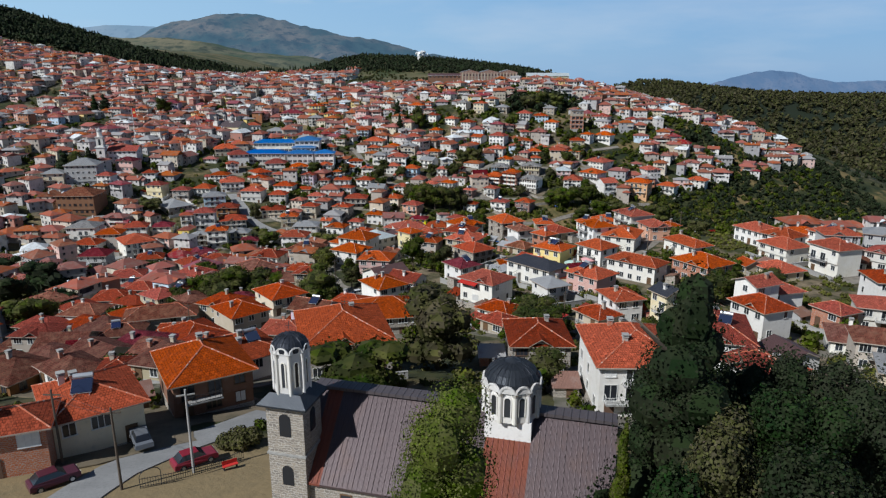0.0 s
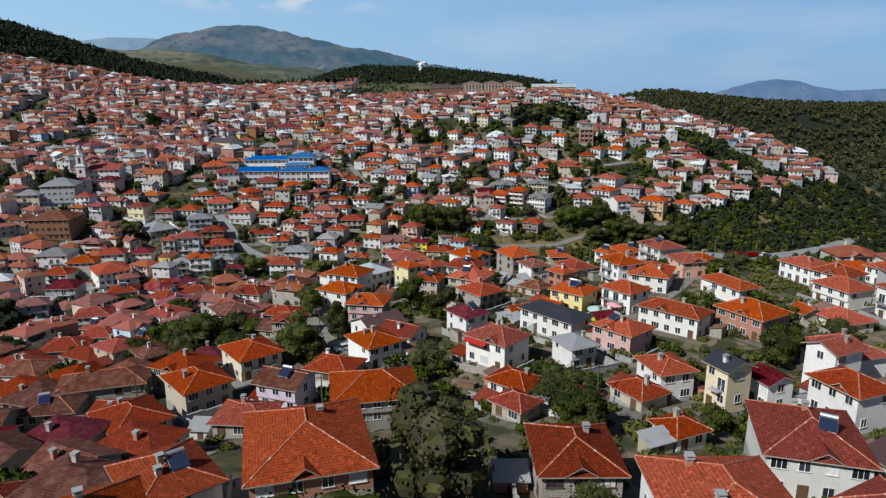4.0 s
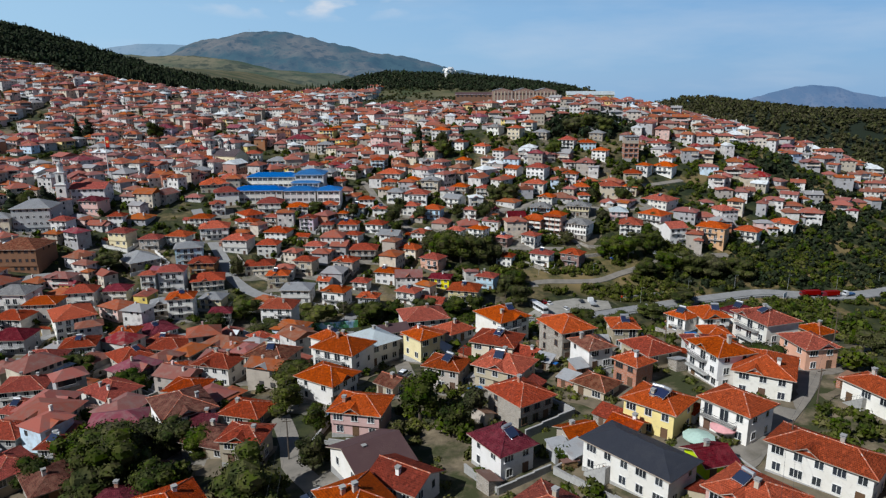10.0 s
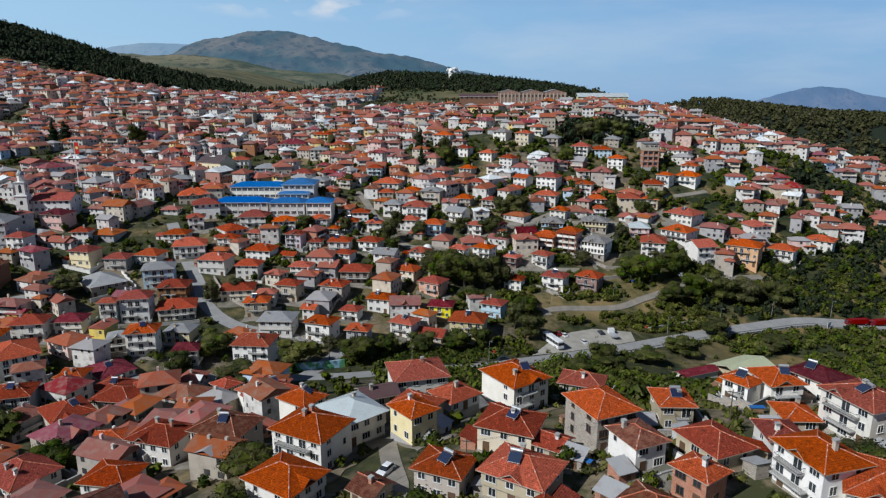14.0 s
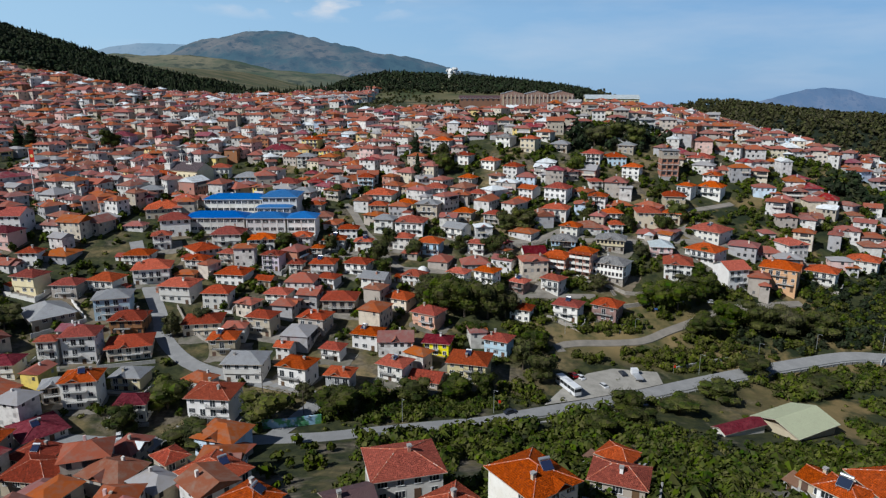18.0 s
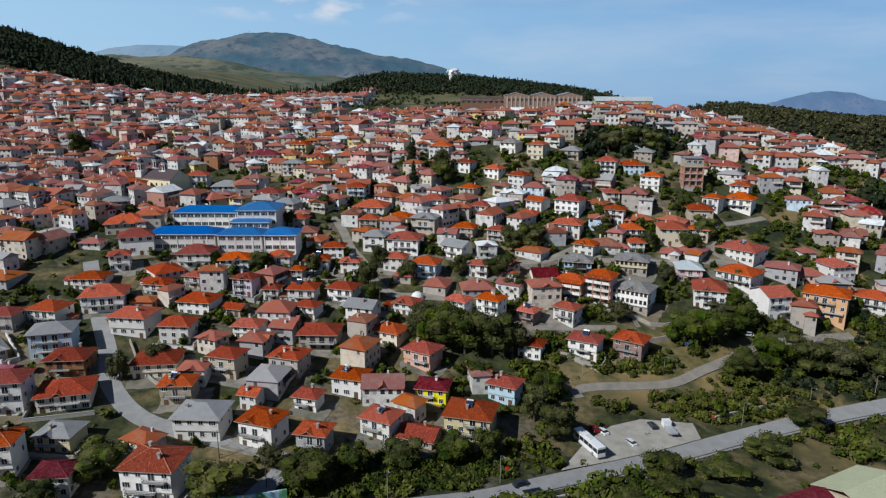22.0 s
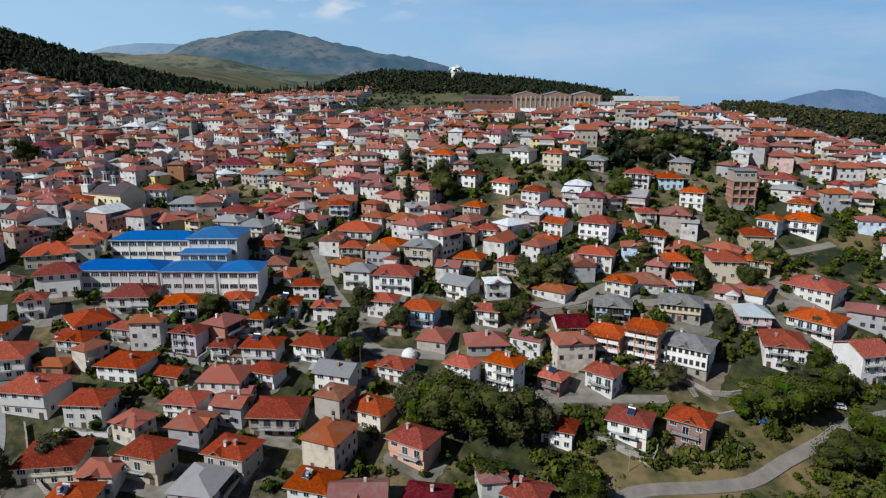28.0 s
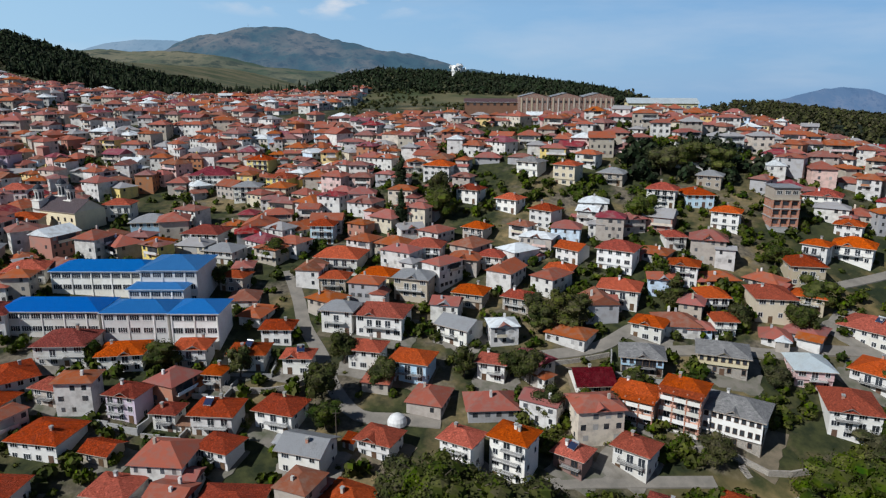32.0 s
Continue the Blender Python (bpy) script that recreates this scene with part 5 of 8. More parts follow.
PLAIN_ROOFS, PLAIN_WALLS = "ooooorrrrrrbbmzg", "wwwwwwceeeggpwsn"
spots = []
for row in range(112):
    for col in range(93):
        x = -520 + col * 10.6 + (row % 2) * 5 + rnd.uniform(-4, 4)
        y = 60 + row * 9.8 + rnd.uniform(-4, 4)
        if not in_town(x, y) or rnd.random() < 0.08:
            continue
        spots.append((x, y))
spots.sort(key=lambda p: p[1])
single = 0
far_spots = []
for x, y in spots:
    grove = noise.noise(Vector((x * 0.012, y * 0.012, 3.3)))
    if grove > 0.36:
        continue
    if y < 620 and abs(x - 20) < 0.62 * y + 40:
        if not free(x, y, 4.6):
            continue
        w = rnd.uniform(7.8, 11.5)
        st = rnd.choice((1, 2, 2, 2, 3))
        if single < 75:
            # near-left houses get darker roof and wall colours in place of cloud shade
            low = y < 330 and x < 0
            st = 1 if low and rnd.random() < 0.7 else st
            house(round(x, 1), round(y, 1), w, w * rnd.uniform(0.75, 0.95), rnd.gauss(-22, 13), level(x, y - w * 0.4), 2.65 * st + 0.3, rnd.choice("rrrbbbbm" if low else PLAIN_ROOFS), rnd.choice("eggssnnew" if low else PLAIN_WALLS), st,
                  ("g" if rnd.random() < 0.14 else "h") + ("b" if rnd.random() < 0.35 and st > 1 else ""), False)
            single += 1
            continue
    if free(x, y, 3.6):
        far_spots.append((x, y))
        taken.append((x, y, 3.9))


# the back of the town is packed closer
for _ in range(5200):
    x, y = form.uniform(-500, 300), form.uniform(470, 1000)
    if (y > 585 or x < -105) and in_town(x, y) and noise.noise(Vector((x * 0.012, y * 0.012, 3.3))) < 0.4 and free(x, y, 3.0):
        far_spots.append((x, y))
        taken.append((x, y, 3.7))


def pick_ramp(m, source, stops):
    ramp = m.n.new("ShaderNodeValToRGB")
    ramp.color_ramp.interpolation = "CONSTANT"
    while len(ramp.color_ramp.elements) < len(stops):
        ramp.color_ramp.elements.new(0.5)
    for e, (at, colour) in zip(ramp.color_ramp.elements, stops):
        e.position, e.color = at, (*colour, 1)
    m.l.new(source, ramp.inputs["Fac"])
    return ramp.outputs["Color"]


def far_material(name, stops, val):
    m = Mat(name, 0.88)
    c = pick_ramp(m, m.again(m.island()), stops)
    c = m.mix(c, m.mix(c, (0.2, 0.17, 0.14), 0.6), m.spread(m.noise(0.5, 4), 0.45, 0.75))
    return m.done(m.vary(c, m.island(), 0.012, 0.15, val))


FAR_WALL = far_material("far_walls", [(0, (0.72, 0.69, 0.64)), (0.40, (0.62, 0.54, 0.42)), (0.52, (0.40, 0.35, 0.29)), (0.72, (0.34, 0.33, 0.33)), (0.84, (0.6, 0.42, 0.38)), (0.9, (0.66, 0.5, 0.16)), (0.92, (0.5, 0.6, 0.68)), (0.95, (0.34, 0.15, 0.09))], 0.2)
FAR_ROOF = far_material("far_roofs", [(0, (0.42, 0.105, 0.05)), (0.22, (0.30, 0.078, 0.042)), (0.58, (0.2, 0.068, 0.046)), (0.82, (0.17, 0.02, 0.03)), (0.87, (0.24, 0.23, 0.23)), (0.955, (0.5, 0.52, 0.52))], 0.3)
FAR_GLASS = far_material("far_windows", [(0, (0.025, 0.028, 0.034)), (0.62, (0.07, 0.075, 0.085)), (0.85, (0.3, 0.29, 0.27))], 0.3)


def far_houses(name, places):
    """The houses at the back of the town, with hipped or gabled roofs, wings, gables, balconies, chimneys and windows."""
    v, f, slot = [], [], []

    def add(m, points, faces, s):
        k = len(v)
        v.extend(m @ Vector(p) for p in points)
        for q in faces:
            f.append(tuple(k + i for i in q))
            slot.append(s)

    def box(m, x0, x1, y0, y1, z0, z1, s):
        add(m, [(x0, y0, z0), (x1, y0, z0), (x1, y1, z0), (x0, y1, z0), (x0, y0, z1), (x1, y0, z1), (x1, y1, z1), (x0, y1, z1)], [(0, 1, 5, 4), (1, 2, 6, 5), (2, 3, 7, 6), (3, 0, 4, 7), (4, 5, 6, 7), (3, 2, 1, 0)], s)

    def block(m, w, d, h, st, hip, low):
        a, b, o = w / 2, d / 2, rnd.uniform(0.5, 0.95)
        rise = b * rnd.uniform(0.32, 0.5)
        body = [(-a, -b, low), (a, -b, low), (a, b, low), (-a, b, low), (-a, -b, h), (a, -b, h), (a, b, h), (-a, b, h)]
        add(m, body, [(0, 1, 5, 4), (1, 2, 6, 5), (2, 3, 7, 6), (3, 0, 4, 7), (4, 5, 6, 7)], 0)
        if not hip:
            add(m, [(-a, -b, h), (-a, b, h), (-a, 0, h + rise)], [(1, 0, 2)], 0)
            add(m, [(a, -b, h), (a, b, h), (a, 0, h + rise)], [(0, 1, 2)], 0)
        e, r = h - o * rise / b, b * 0.9 if hip else -o * 0.7
        x = a + o * (1 if hip else 0.7)
        top = [(-x, -b - o, e), (x, -b - o, e), (x, b + o, e), (-x, b + o, e), (-a + r, 0, h + rise), (a - r, 0, h + rise)]
        add(m, top, [(0, 1, 5, 4), (1, 2, 5), (2, 3, 4, 5), (3, 0, 4), (3, 2, 1, 0)], 1)
        for s in range(st):
            z, n = s * 2.7 + 0.9, max(2, int(w / rnd.uniform(2.1, 3.0)))
            u, t = rnd.uniform(0.4, 0.7), rnd.uniform(1.1, 1.45)
            for k in range(n):
                if rnd.random() < 0.16:
                    continue
                c = -a + w * (k + 0.5) / n + rnd.uniform(-0.2, 0.2)
                add(m, [(c - u, -b - 0.03, z), (c + u, -b - 0.03, z), (c + u, -b - 0.03, z + t), (c - u, -b - 0.03, z + t)], [(0, 1, 2, 3)], 2)
            for side in (-1, 1):
                for c in (-0.5, 0.4):
                    if rnd.random() < 0.5:
                        continue
                    q = side * (a + 0.03)
                    add(m, [(q, c * b - 0.5 * side, z), (q, c * b + 0.5 * side, z), (q, c * b + 0.5 * side, z + 1.25), (q, c * b - 0.5 * side, z + 1.25)], [(0, 1, 2, 3)], 2)
        return rise

    for x, y in places:
        st = rnd.choice((1, 1, 2, 2)) if y > 660 and x > 30 else rnd.choice((1, 2, 2, 2, 3))
        w = rnd.uniform(7.2, 12.0)
        d, h = w * rnd.uniform(0.68, 0.95), 2.7 * st + rnd.uniform(0.0, 0.5)
        m = pose(x, y, level(x, y - d * 0.3), 0, 0, rnd.gauss(-20, 16) + rnd.choice((0, 0, 90)))
        rise = block(m, w, d, h, st, rnd.random() < 0.82, -6)
        for _ in range(rnd.choice((0, 1, 1, 2))):
            cx, cy = rnd.uniform(-0.3, 0.3) * w, rnd.uniform(-0.25, 0.25) * d
            box(m, cx - 0.3, cx + 0.3, cy - 0.3, cy + 0.3, h, h + rise + rnd.uniform(0.3, 0.9), 0)
        if rnd.random() < 0.35:
            side = rnd.choice((-1, 1))
            block(m @ pose(side * w * 0.5, -d * rnd.uniform(0.1, 0.4), 0, 0, 0, rnd.choice((0, 90))), w * 0.55, w * 0.45, max(2.6, h - 2.7), max(1, st - 1), rnd.random() < 0.6, -6)
        if st > 1 and rnd.random() < 0.4:
            bw, c, z = w * rnd.uniform(0.18, 0.4), rnd.uniform(-0.2, 0.2) * w, 2.7 * (st - 1)
            box(m, c - bw, c + bw, -d / 2 - 1.2, -d / 2, z - 0.12, z + 0.03, 0)
            box(m, c - bw, c + bw, -d / 2 - 1.2, -d / 2 - 1.12, z, z + 0.85, 0)
            # dark panel stands in for the shade of a recess behind the balcony
            box(m, c - bw * 0.8, c + bw * 0.8, -d / 2 - 0.05, -d / 2, z + 0.1, z + 2.2, 2)
        if st > 1 and rnd.random() < 0.3:
            gw, peak = rnd.uniform(1.2, 1.8), rise * 0.55
            back = -d / 2 + peak * d / 2 / rise
            add(m, [(-gw - 0.3, -d / 2 - 0.9, h - 0.2), (0, -d / 2 - 0.9, h + peak), (0, back, h + peak), (-gw - 0.3, -d / 2 + 0.3, h - 0.2), (gw + 0.3, -d / 2 - 0.9, h - 0.2), (gw + 0.3, -d / 2 + 0.3, h - 0.2)], [(0, 1, 2, 3), (4, 5, 2, 1)], 1)
            add(m, [(-gw, -d / 2 - 0.04, h - 0.3), (gw, -d / 2 - 0.04, h - 0.3), (0, -d / 2 - 0.04, h + peak - 0.15)], [(0, 1, 2)], 0)
    me = bpy.data.meshes.new(name)
    me.from_pydata(v, [], f)
    for q in (FAR_WALL, FAR_ROOF, FAR_GLASS):
        me.materials.append(q)
    me.polygons.foreach_set("material_index", slot)
    return tagged(new(name, me), "tightly packed distant houses with red tiled roofs", "houses", kind="stuff")


far_houses("distant_houses", far_spots)


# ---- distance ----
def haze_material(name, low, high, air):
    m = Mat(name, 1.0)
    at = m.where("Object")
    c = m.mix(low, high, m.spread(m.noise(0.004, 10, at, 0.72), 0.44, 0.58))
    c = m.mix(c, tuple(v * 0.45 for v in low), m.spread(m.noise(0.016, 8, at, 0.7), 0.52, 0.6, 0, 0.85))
    # emits the air's blue: distance haze is put into the slope material
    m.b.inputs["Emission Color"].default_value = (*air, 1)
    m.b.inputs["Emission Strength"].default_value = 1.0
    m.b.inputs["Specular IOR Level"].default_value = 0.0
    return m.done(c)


def mountain(name, label, line, y, base, deep, material, rough):
    """A far range: a crest line with slopes falling to both sides, furrowed by noise."""
    xs = np.linspace(line[0][0], line[-1][0], 240)
    ys = np.linspace(-1, 1, 70)
    crest = np.interp(xs, [p for p, _ in line], [q for _, q in line])
    v = []
    for s in ys:
        for k, x in enumerate(xs):
            f = (1 - abs(s)) ** 0.85
            wob = noise.fractal(Vector((x * 0.005, s * deep * 0.004, y * 0.01)), 0.8, 2.1, 6) * rough
            v.append((x, y + s * deep, base + (crest[k] - base) * f + wob * (0.35 + 0.65 * (1 - f)) * min(1, f * 4)))
    n = len(xs)
    cell = (np.arange(len(ys) - 1)[:, None] * n + np.arange(n - 1)[None]).ravel()
    me = mesh_fast(name, np.array(v), np.stack([cell, cell + 1, cell + n + 1, cell + n], 1), [material])
    me.polygons.foreach_set("use_smooth", [True] * len(me.polygons))
    return tagged(new(name, me), label, "mountain", kind="structure")


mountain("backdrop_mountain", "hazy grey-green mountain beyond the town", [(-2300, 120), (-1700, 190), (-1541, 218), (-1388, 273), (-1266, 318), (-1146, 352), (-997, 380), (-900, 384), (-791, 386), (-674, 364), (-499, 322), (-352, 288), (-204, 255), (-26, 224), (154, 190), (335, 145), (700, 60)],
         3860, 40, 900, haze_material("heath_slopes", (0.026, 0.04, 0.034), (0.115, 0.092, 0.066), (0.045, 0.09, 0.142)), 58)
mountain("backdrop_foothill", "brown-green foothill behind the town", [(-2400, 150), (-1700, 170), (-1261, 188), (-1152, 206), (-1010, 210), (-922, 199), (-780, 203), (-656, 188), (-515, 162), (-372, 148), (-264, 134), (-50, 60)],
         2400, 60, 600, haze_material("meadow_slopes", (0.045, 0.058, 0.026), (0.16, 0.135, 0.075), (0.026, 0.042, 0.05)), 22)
mountain("backdrop_far_east", "mountain far to the east, hazed pale blue", [(1300, -150), (1911, -39), (2095, -2), (2276, 50), (2421, 88), (2532, 99), (2685, 78), (2840, 47), (2987, 18), (3600, 30), (4200, -80)],
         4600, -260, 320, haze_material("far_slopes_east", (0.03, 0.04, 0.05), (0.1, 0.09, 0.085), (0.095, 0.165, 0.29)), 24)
mountain("backdrop_far_west", "ridge far to the west, hazed pale blue", [(-3200, 200), (-2254, 291), (-2067, 344), (-1883, 370), (-1595, 361), (-1344, 326), (-900, 200)],
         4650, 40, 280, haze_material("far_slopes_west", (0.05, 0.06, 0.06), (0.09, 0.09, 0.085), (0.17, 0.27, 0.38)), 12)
mast = Geo().beam((0, 0, 0), (0, 0, 24), 0.9, 0, 5, 0.4).beam((-4, 0, 16), (4, 0, 16), 0.5, 0, 4)
tagged(part("summit_mast", mast, STEEL, at=pose(-958, 3857, 372)), "thin steel mast on the summit", "mast")


# ---- trees ----
def leaf_cloud(seed, lobes, count, size, inner=True, rough=False):
    """Corners of many small leaf sprays round the lobes (x, y, z, rx, rz) of a crown, with a dark core."""
    r = np.random.RandomState(seed)
    lobes = np.array(lobes, float)
    share = lobes[:, 3] ** 2
    pick = r.choice(len(lobes), count, p=share / share.sum())
    n = r.normal(size=(count, 3))
    n /= np.linalg.norm(n, axis=1)[:, None]
    rad = r.uniform(0.72, 1.06, count)[:, None]
    c = lobes[pick, :3] + n * rad * lobes[pick][:, [3, 3, 4]]
    a = r.normal(size=(count, 3))
    a -= n * (a * n).sum(1)[:, None] * 0.6
    a /= np.linalg.norm(a, axis=1)[:, None]
    b = np.cross(a, n + 0.35 * r.normal(size=(count, 3)))
    b /= np.linalg.norm(b, axis=1)[:, None]
    s = size * r.uniform(0.6, 1.3, count)[:, None]
    quad = np.stack([c - a * s, c + b * s * 0.75, c + a * s, c - b * s * 0.75], 1)
    if inner:
        core = []
        for x, y, z, rx, rz in lobes:
            rx, rz = rx * 0.74, rz * 0.74
            ring = [(0.0, -1.0), (1.0, 0.0), (0.0, 1.0)] if rough else [(0.0, -1.0), (0.8, -0.6), (1.0, 0.0), (0.8, 0.6), (0.0, 1.0)]
            for (r0, z0), (r1, z1) in zip(ring, ring[1:]):
                n = 4 if rough else 6
                for k in range(n):
                    u, w = k * math.tau / n, (k + 1) * math.tau / n
                    core.append([(x + rx * r0 * math.cos(u), y + rx * r0 * math.sin(u), z + rz * z0), (x + rx * r0 * math.cos(w), y + rx * r0 * math.sin(w), z + rz * z0),
                                 (x + rx * r1 * math.cos(w), y + rx * r1 * math.sin(w), z + rz * z1), (x + rx * r1 * math.cos(u), y + rx * r1 * math.sin(u), z + rz * z1)])
        quad = np.concatenate([quad, np.array(core)])
    return quad


def crown_lobes(seed, h, r, kind):
    q = random.Random(seed)
    if kind == "tall":
        return [(q.uniform(-0.25, 0.25) * r, q.uniform(-0.25, 0.25) * r, h * (0.22 + 0.73 * k / 9), r * (0.95 - 0.72 * (k / 9) ** 1.3) * q.uniform(0.8, 1.1), h * 0.1) for k in range(10)]
    if kind == "broad":
        return [(math.cos(k * 2.4) * r * (0.5 - k * 0.026), math.sin(k * 2.4) * r * (0.5 - k * 0.026), h * (0.1 + 0.8 * k / 17), r * (0.78 - 0.5 * (k / 17) ** 2) * q.uniform(0.75, 1.1), h * 0.1) for k in range(18)]
    if kind == "weeping":
        return [(math.cos(k * 2.4) * r * 0.5 * (1 - k / 24), math.sin(k * 2.4) * r * 0.5 * (1 - k / 24), h * (0.3 + 0.56 * k / 11), r * (0.78 - 0.26 * k / 11) * q.uniform(0.85, 1.1), h * (0.17 - 0.06 * k / 11)) for k in range(12)]
    out = [(0, 0, h * 0.56, r * 0.74, h * 0.36)]
    for k in range(11):
        a = k * 2.4 + q.uniform(-0.4, 0.4)
        s = q.uniform(0.4, 0.62)
        out.append((math.cos(a) * r * s, math.sin(a) * r * s, h * q.uniform(0.24, 0.8), r * q.uniform(0.36, 0.52), h * q.uniform(0.13, 0.2)))
    return out


def quads_mesh(name, quads, material):
    v = quads.reshape(-1, 3)
    return mesh_fast(name, v, np.arange(len(v)).reshape(-1, 4), [material])


def trunk_geo(h, r, seed, reach):
    q = random.Random(seed)
    g = Geo()
    p = Vector((0, 0, -1.0))
    bits = [p]
    for k in range(4):
        p = p + Vector((q.uniform(-0.25, 0.25), q.uniform(-0.25, 0.25), (h * 0.72 + 1.0) / 4))
        bits.append(p)
    for k, (a, b) in enumerate(zip(bits, bits[1:])):
        g.beam(a, b, r * (1 - k * 0.2), 0, 7, r * (1 - (k + 1) * 0.2))
    for k in range(6):
        a = bits[2 + k % 3]
        u = k * 2.4
        g.beam(a, a + Vector((math.cos(u) * reach, math.sin(u) * reach, h * q.uniform(0.08, 0.16))), r * 0.35, 0, 5, r * 0.1)
    return g


TREES = {}


def tree(x, y, h, r, kind="round", tone="g", label="", z=None, fine=False):
    """One tree with a trunk with limbs, and a crown of leaf sprays."""
    key = (kind, tone, round(h), round(r * 2), fine)
    if key not in TREES:
        seed = len(TREES) + 11
        count = 32000 if kind == "weeping" else 17000 if fine else 1700
        size = 0.075 if kind == "weeping" else 0.13 if fine else 0.08 * h ** 0.5
        mat = {"g": LEAF, "p": LEAF_PALE, "n": NEEDLE_AND_SHADE, "o": LEAF_OLIVE}[tone]
        TREES[key] = (trunk_geo(h, 0.035 * h ** 0.9 + 0.08, seed, min(0.2 * h, 0.55 * r)).mesh("trunk", [WOOD]), quads_mesh("crown", leaf_cloud(seed, crown_lobes(seed, h, r, kind), count, size), mat))
    words = label or {"round": "leafy green tree with a broad crown", "tall": "tall slender dark green tree", "broad": "tall dense dark green tree", "weeping": "light green tree with drooping branches"}[kind]
    root = thing("tree", pose(x, y, level(x, y) if z is None else z, 0, 0, rnd.uniform(0, 360)), words, "tree", "trees of the town")
    part("trunk", TREES[key][0], None, root)
    part("crown", TREES[key][1], None, root)
    return root


tree(-6, 77, 8, 7.0, 'round', 'g')
tree(5, 95, 14, 6.5, 'round', 'p')
tree(27, 124, 7, 5.0, 'round', 'g')
tree(6, 153, 7, 5.0, 'round', 'g')
tree(-55, 199, 9, 7.5, 'round', 'g')
tree(-58, 196, 7, 5.5, 'round', 'g')
tree(3, 199, 11, 5.0, 'round', 'g')
tree(9, 191, 7, 3.0, 'round', 'g')
tree(-50, 181, 10, 6.0, 'round', 'g')
tree(-51, 195, 10, 6.0, 'round', 'g')
tree(-49, 201, 8, 4.5, 'round', 'g')
tree(-40, 180, 8, 4.5, 'round', 'g')
tree(-61, 197, 9, 4.5, 'round', 'g')
tree(-75, 251, 8, 5.5, 'round', 'g')
tree(-44, 199, 8, 4.5, 'round', 'g')
tree(-38, 197, 6, 3.5, 'round', 'g')
tree(-26, 188, 4, 2.0, 'round', 'g')
tree(-19, 172, 6, 3.0, 'round', 'g')
tree(-15, 185, 7, 3.0, 'round', 'g')
tree(-71, 343, 11, 8.0, 'round', 'g')
tree(-56, 319, 8, 7.5, 'round', 'g')
tree(-17, 200, 6, 2.5, 'round', 'g')
tree(-1, 191, 5, 2.0, 'round', 'p')
tree(-143, 384, 10, 8.0, 'round', 'g')
tree(73, 213, 5, 3.5, 'round', 'g')
tree(102, 219, 6, 4.5, 'round', 'g')
tree(9, 409, 16, 7.5, 'round', 'g')
tree(16, 411, 16, 7.0, 'round', 'g')
tree(29, 405, 17, 8.0, 'round', 'g')
tree(36, 406, 13, 6.0, 'round', 'g')
tree(98, 418, 13, 8.0, 'round', 'g')
tree(24, 391, 8, 4.5, 'round', 'g')
tree(117, 432, 7, 6.5, 'round', 'g')
tree(118, 473, 11, 5.5, 'round', 'g')
tree(51, 475, 11, 7.0, 'round', 'p')
tree(43, 474, 10, 5.0, 'round', 'g')
tree(-1, 542, 15, 3.5, 'tall', 'n')
tree(14, 547, 15, 7.0, 'round', 'g')
tree(-77, 393, 8, 4.0, 'round', 'g')
tree(-85, 386, 10, 4.0, 'round', 'g')
tree(-31, 349, 7, 3.5, 'round', 'g')
tree(-21, 345, 8, 4.5, 'round', 'g')
tree(-10, 347, 8, 5.0, 'round', 'g')
tree(2, 350, 9, 6.0, 'round', 'g')
tree(15, 354, 9, 6.0, 'round', 'g')
tree(24, 357, 9, 4.5, 'round', 'g')
tree(45, 388, 9, 6.5, 'round', 'g')
tree(45, 369, 11, 6.5, 'round', 'g')
tree(39, 375, 12, 5.0, 'round', 'g')
tree(113, 405, 11, 8.0, 'round', 'g')
tree(126, 412, 12, 8.0, 'round', 'g')
tree(138, 411, 13, 8.0, 'round', 'g')
tree(149, 410, 13, 8.0, 'round', 'g')
tree(163, 411, 13, 8.0, 'round', 'g')
tree(125, 385, 8, 7.0, 'round', 'g')
tree(56, 334, 7, 6.0, 'round', 'g')
tree(70, 343, 7, 6.5, 'round', 'g')
tree(87, 355, 7, 7.5, 'round', 'g')
tree(104, 366, 8, 7.5, 'round', 'g')
tree(70, 355, 8, 6.0, 'round', 'g')
tree(146, 377, 8, 8.0, 'round', 'g')
tree(22, 408, 14, 7.5, 'round', 'g')
tree(5, 410, 14, 5.5, 'round', 'g')
tree(107, 417, 16, 8.0, 'round', 'g')
tree(77, 428, 7, 4.5, 'round', 'p')
tree(129, 487, 11, 6.0, 'round', 'g')
tree(85, 485, 11, 4.5, 'tall', 'g')
tree(85, 495, 10, 3.0, 'tall', 'g')
tree(48, 476, 12, 5.5, 'round', 'p')
tree(55, 479, 9, 4.5, 'round', 'g')
tree(42, 482, 8, 4.0, 'round', 'g')
tree(37, 451, 11, 5.0, 'round', 'g')
tree(32, 453, 8, 4.0, 'round', 'g')
tree(40, 439, 9, 4.5, 'round', 'g')
tree(54, 439, 8, 4.0, 'round', 'g')
tree(20, 454, 9, 4.0, 'round', 'g')
tree(-12, 459, 11, 4.0, 'round', 'g')
tree(-15, 442, 12, 5.0, 'round', 'g')
tree(-38, 452, 9, 4.0, 'round', 'g')
tree(-57, 498, 8, 4.0, 'round', 'g')
tree(-45, 520, 9, 5.5, 'round', 'g')
tree(-33, 504, 6, 3.5, 'round', 'g')
tree(-77, 454, 7, 2.5, 'round', 'g')
tree(63, 448, 7, 3.5, 'round', 'g')
tree(101, 475, 9, 3.5, 'round', 'g')
tree(87, 533, 14, 7.0, 'round', 'g')
tree(118, 575, 14, 8.0, 'round', 'g')
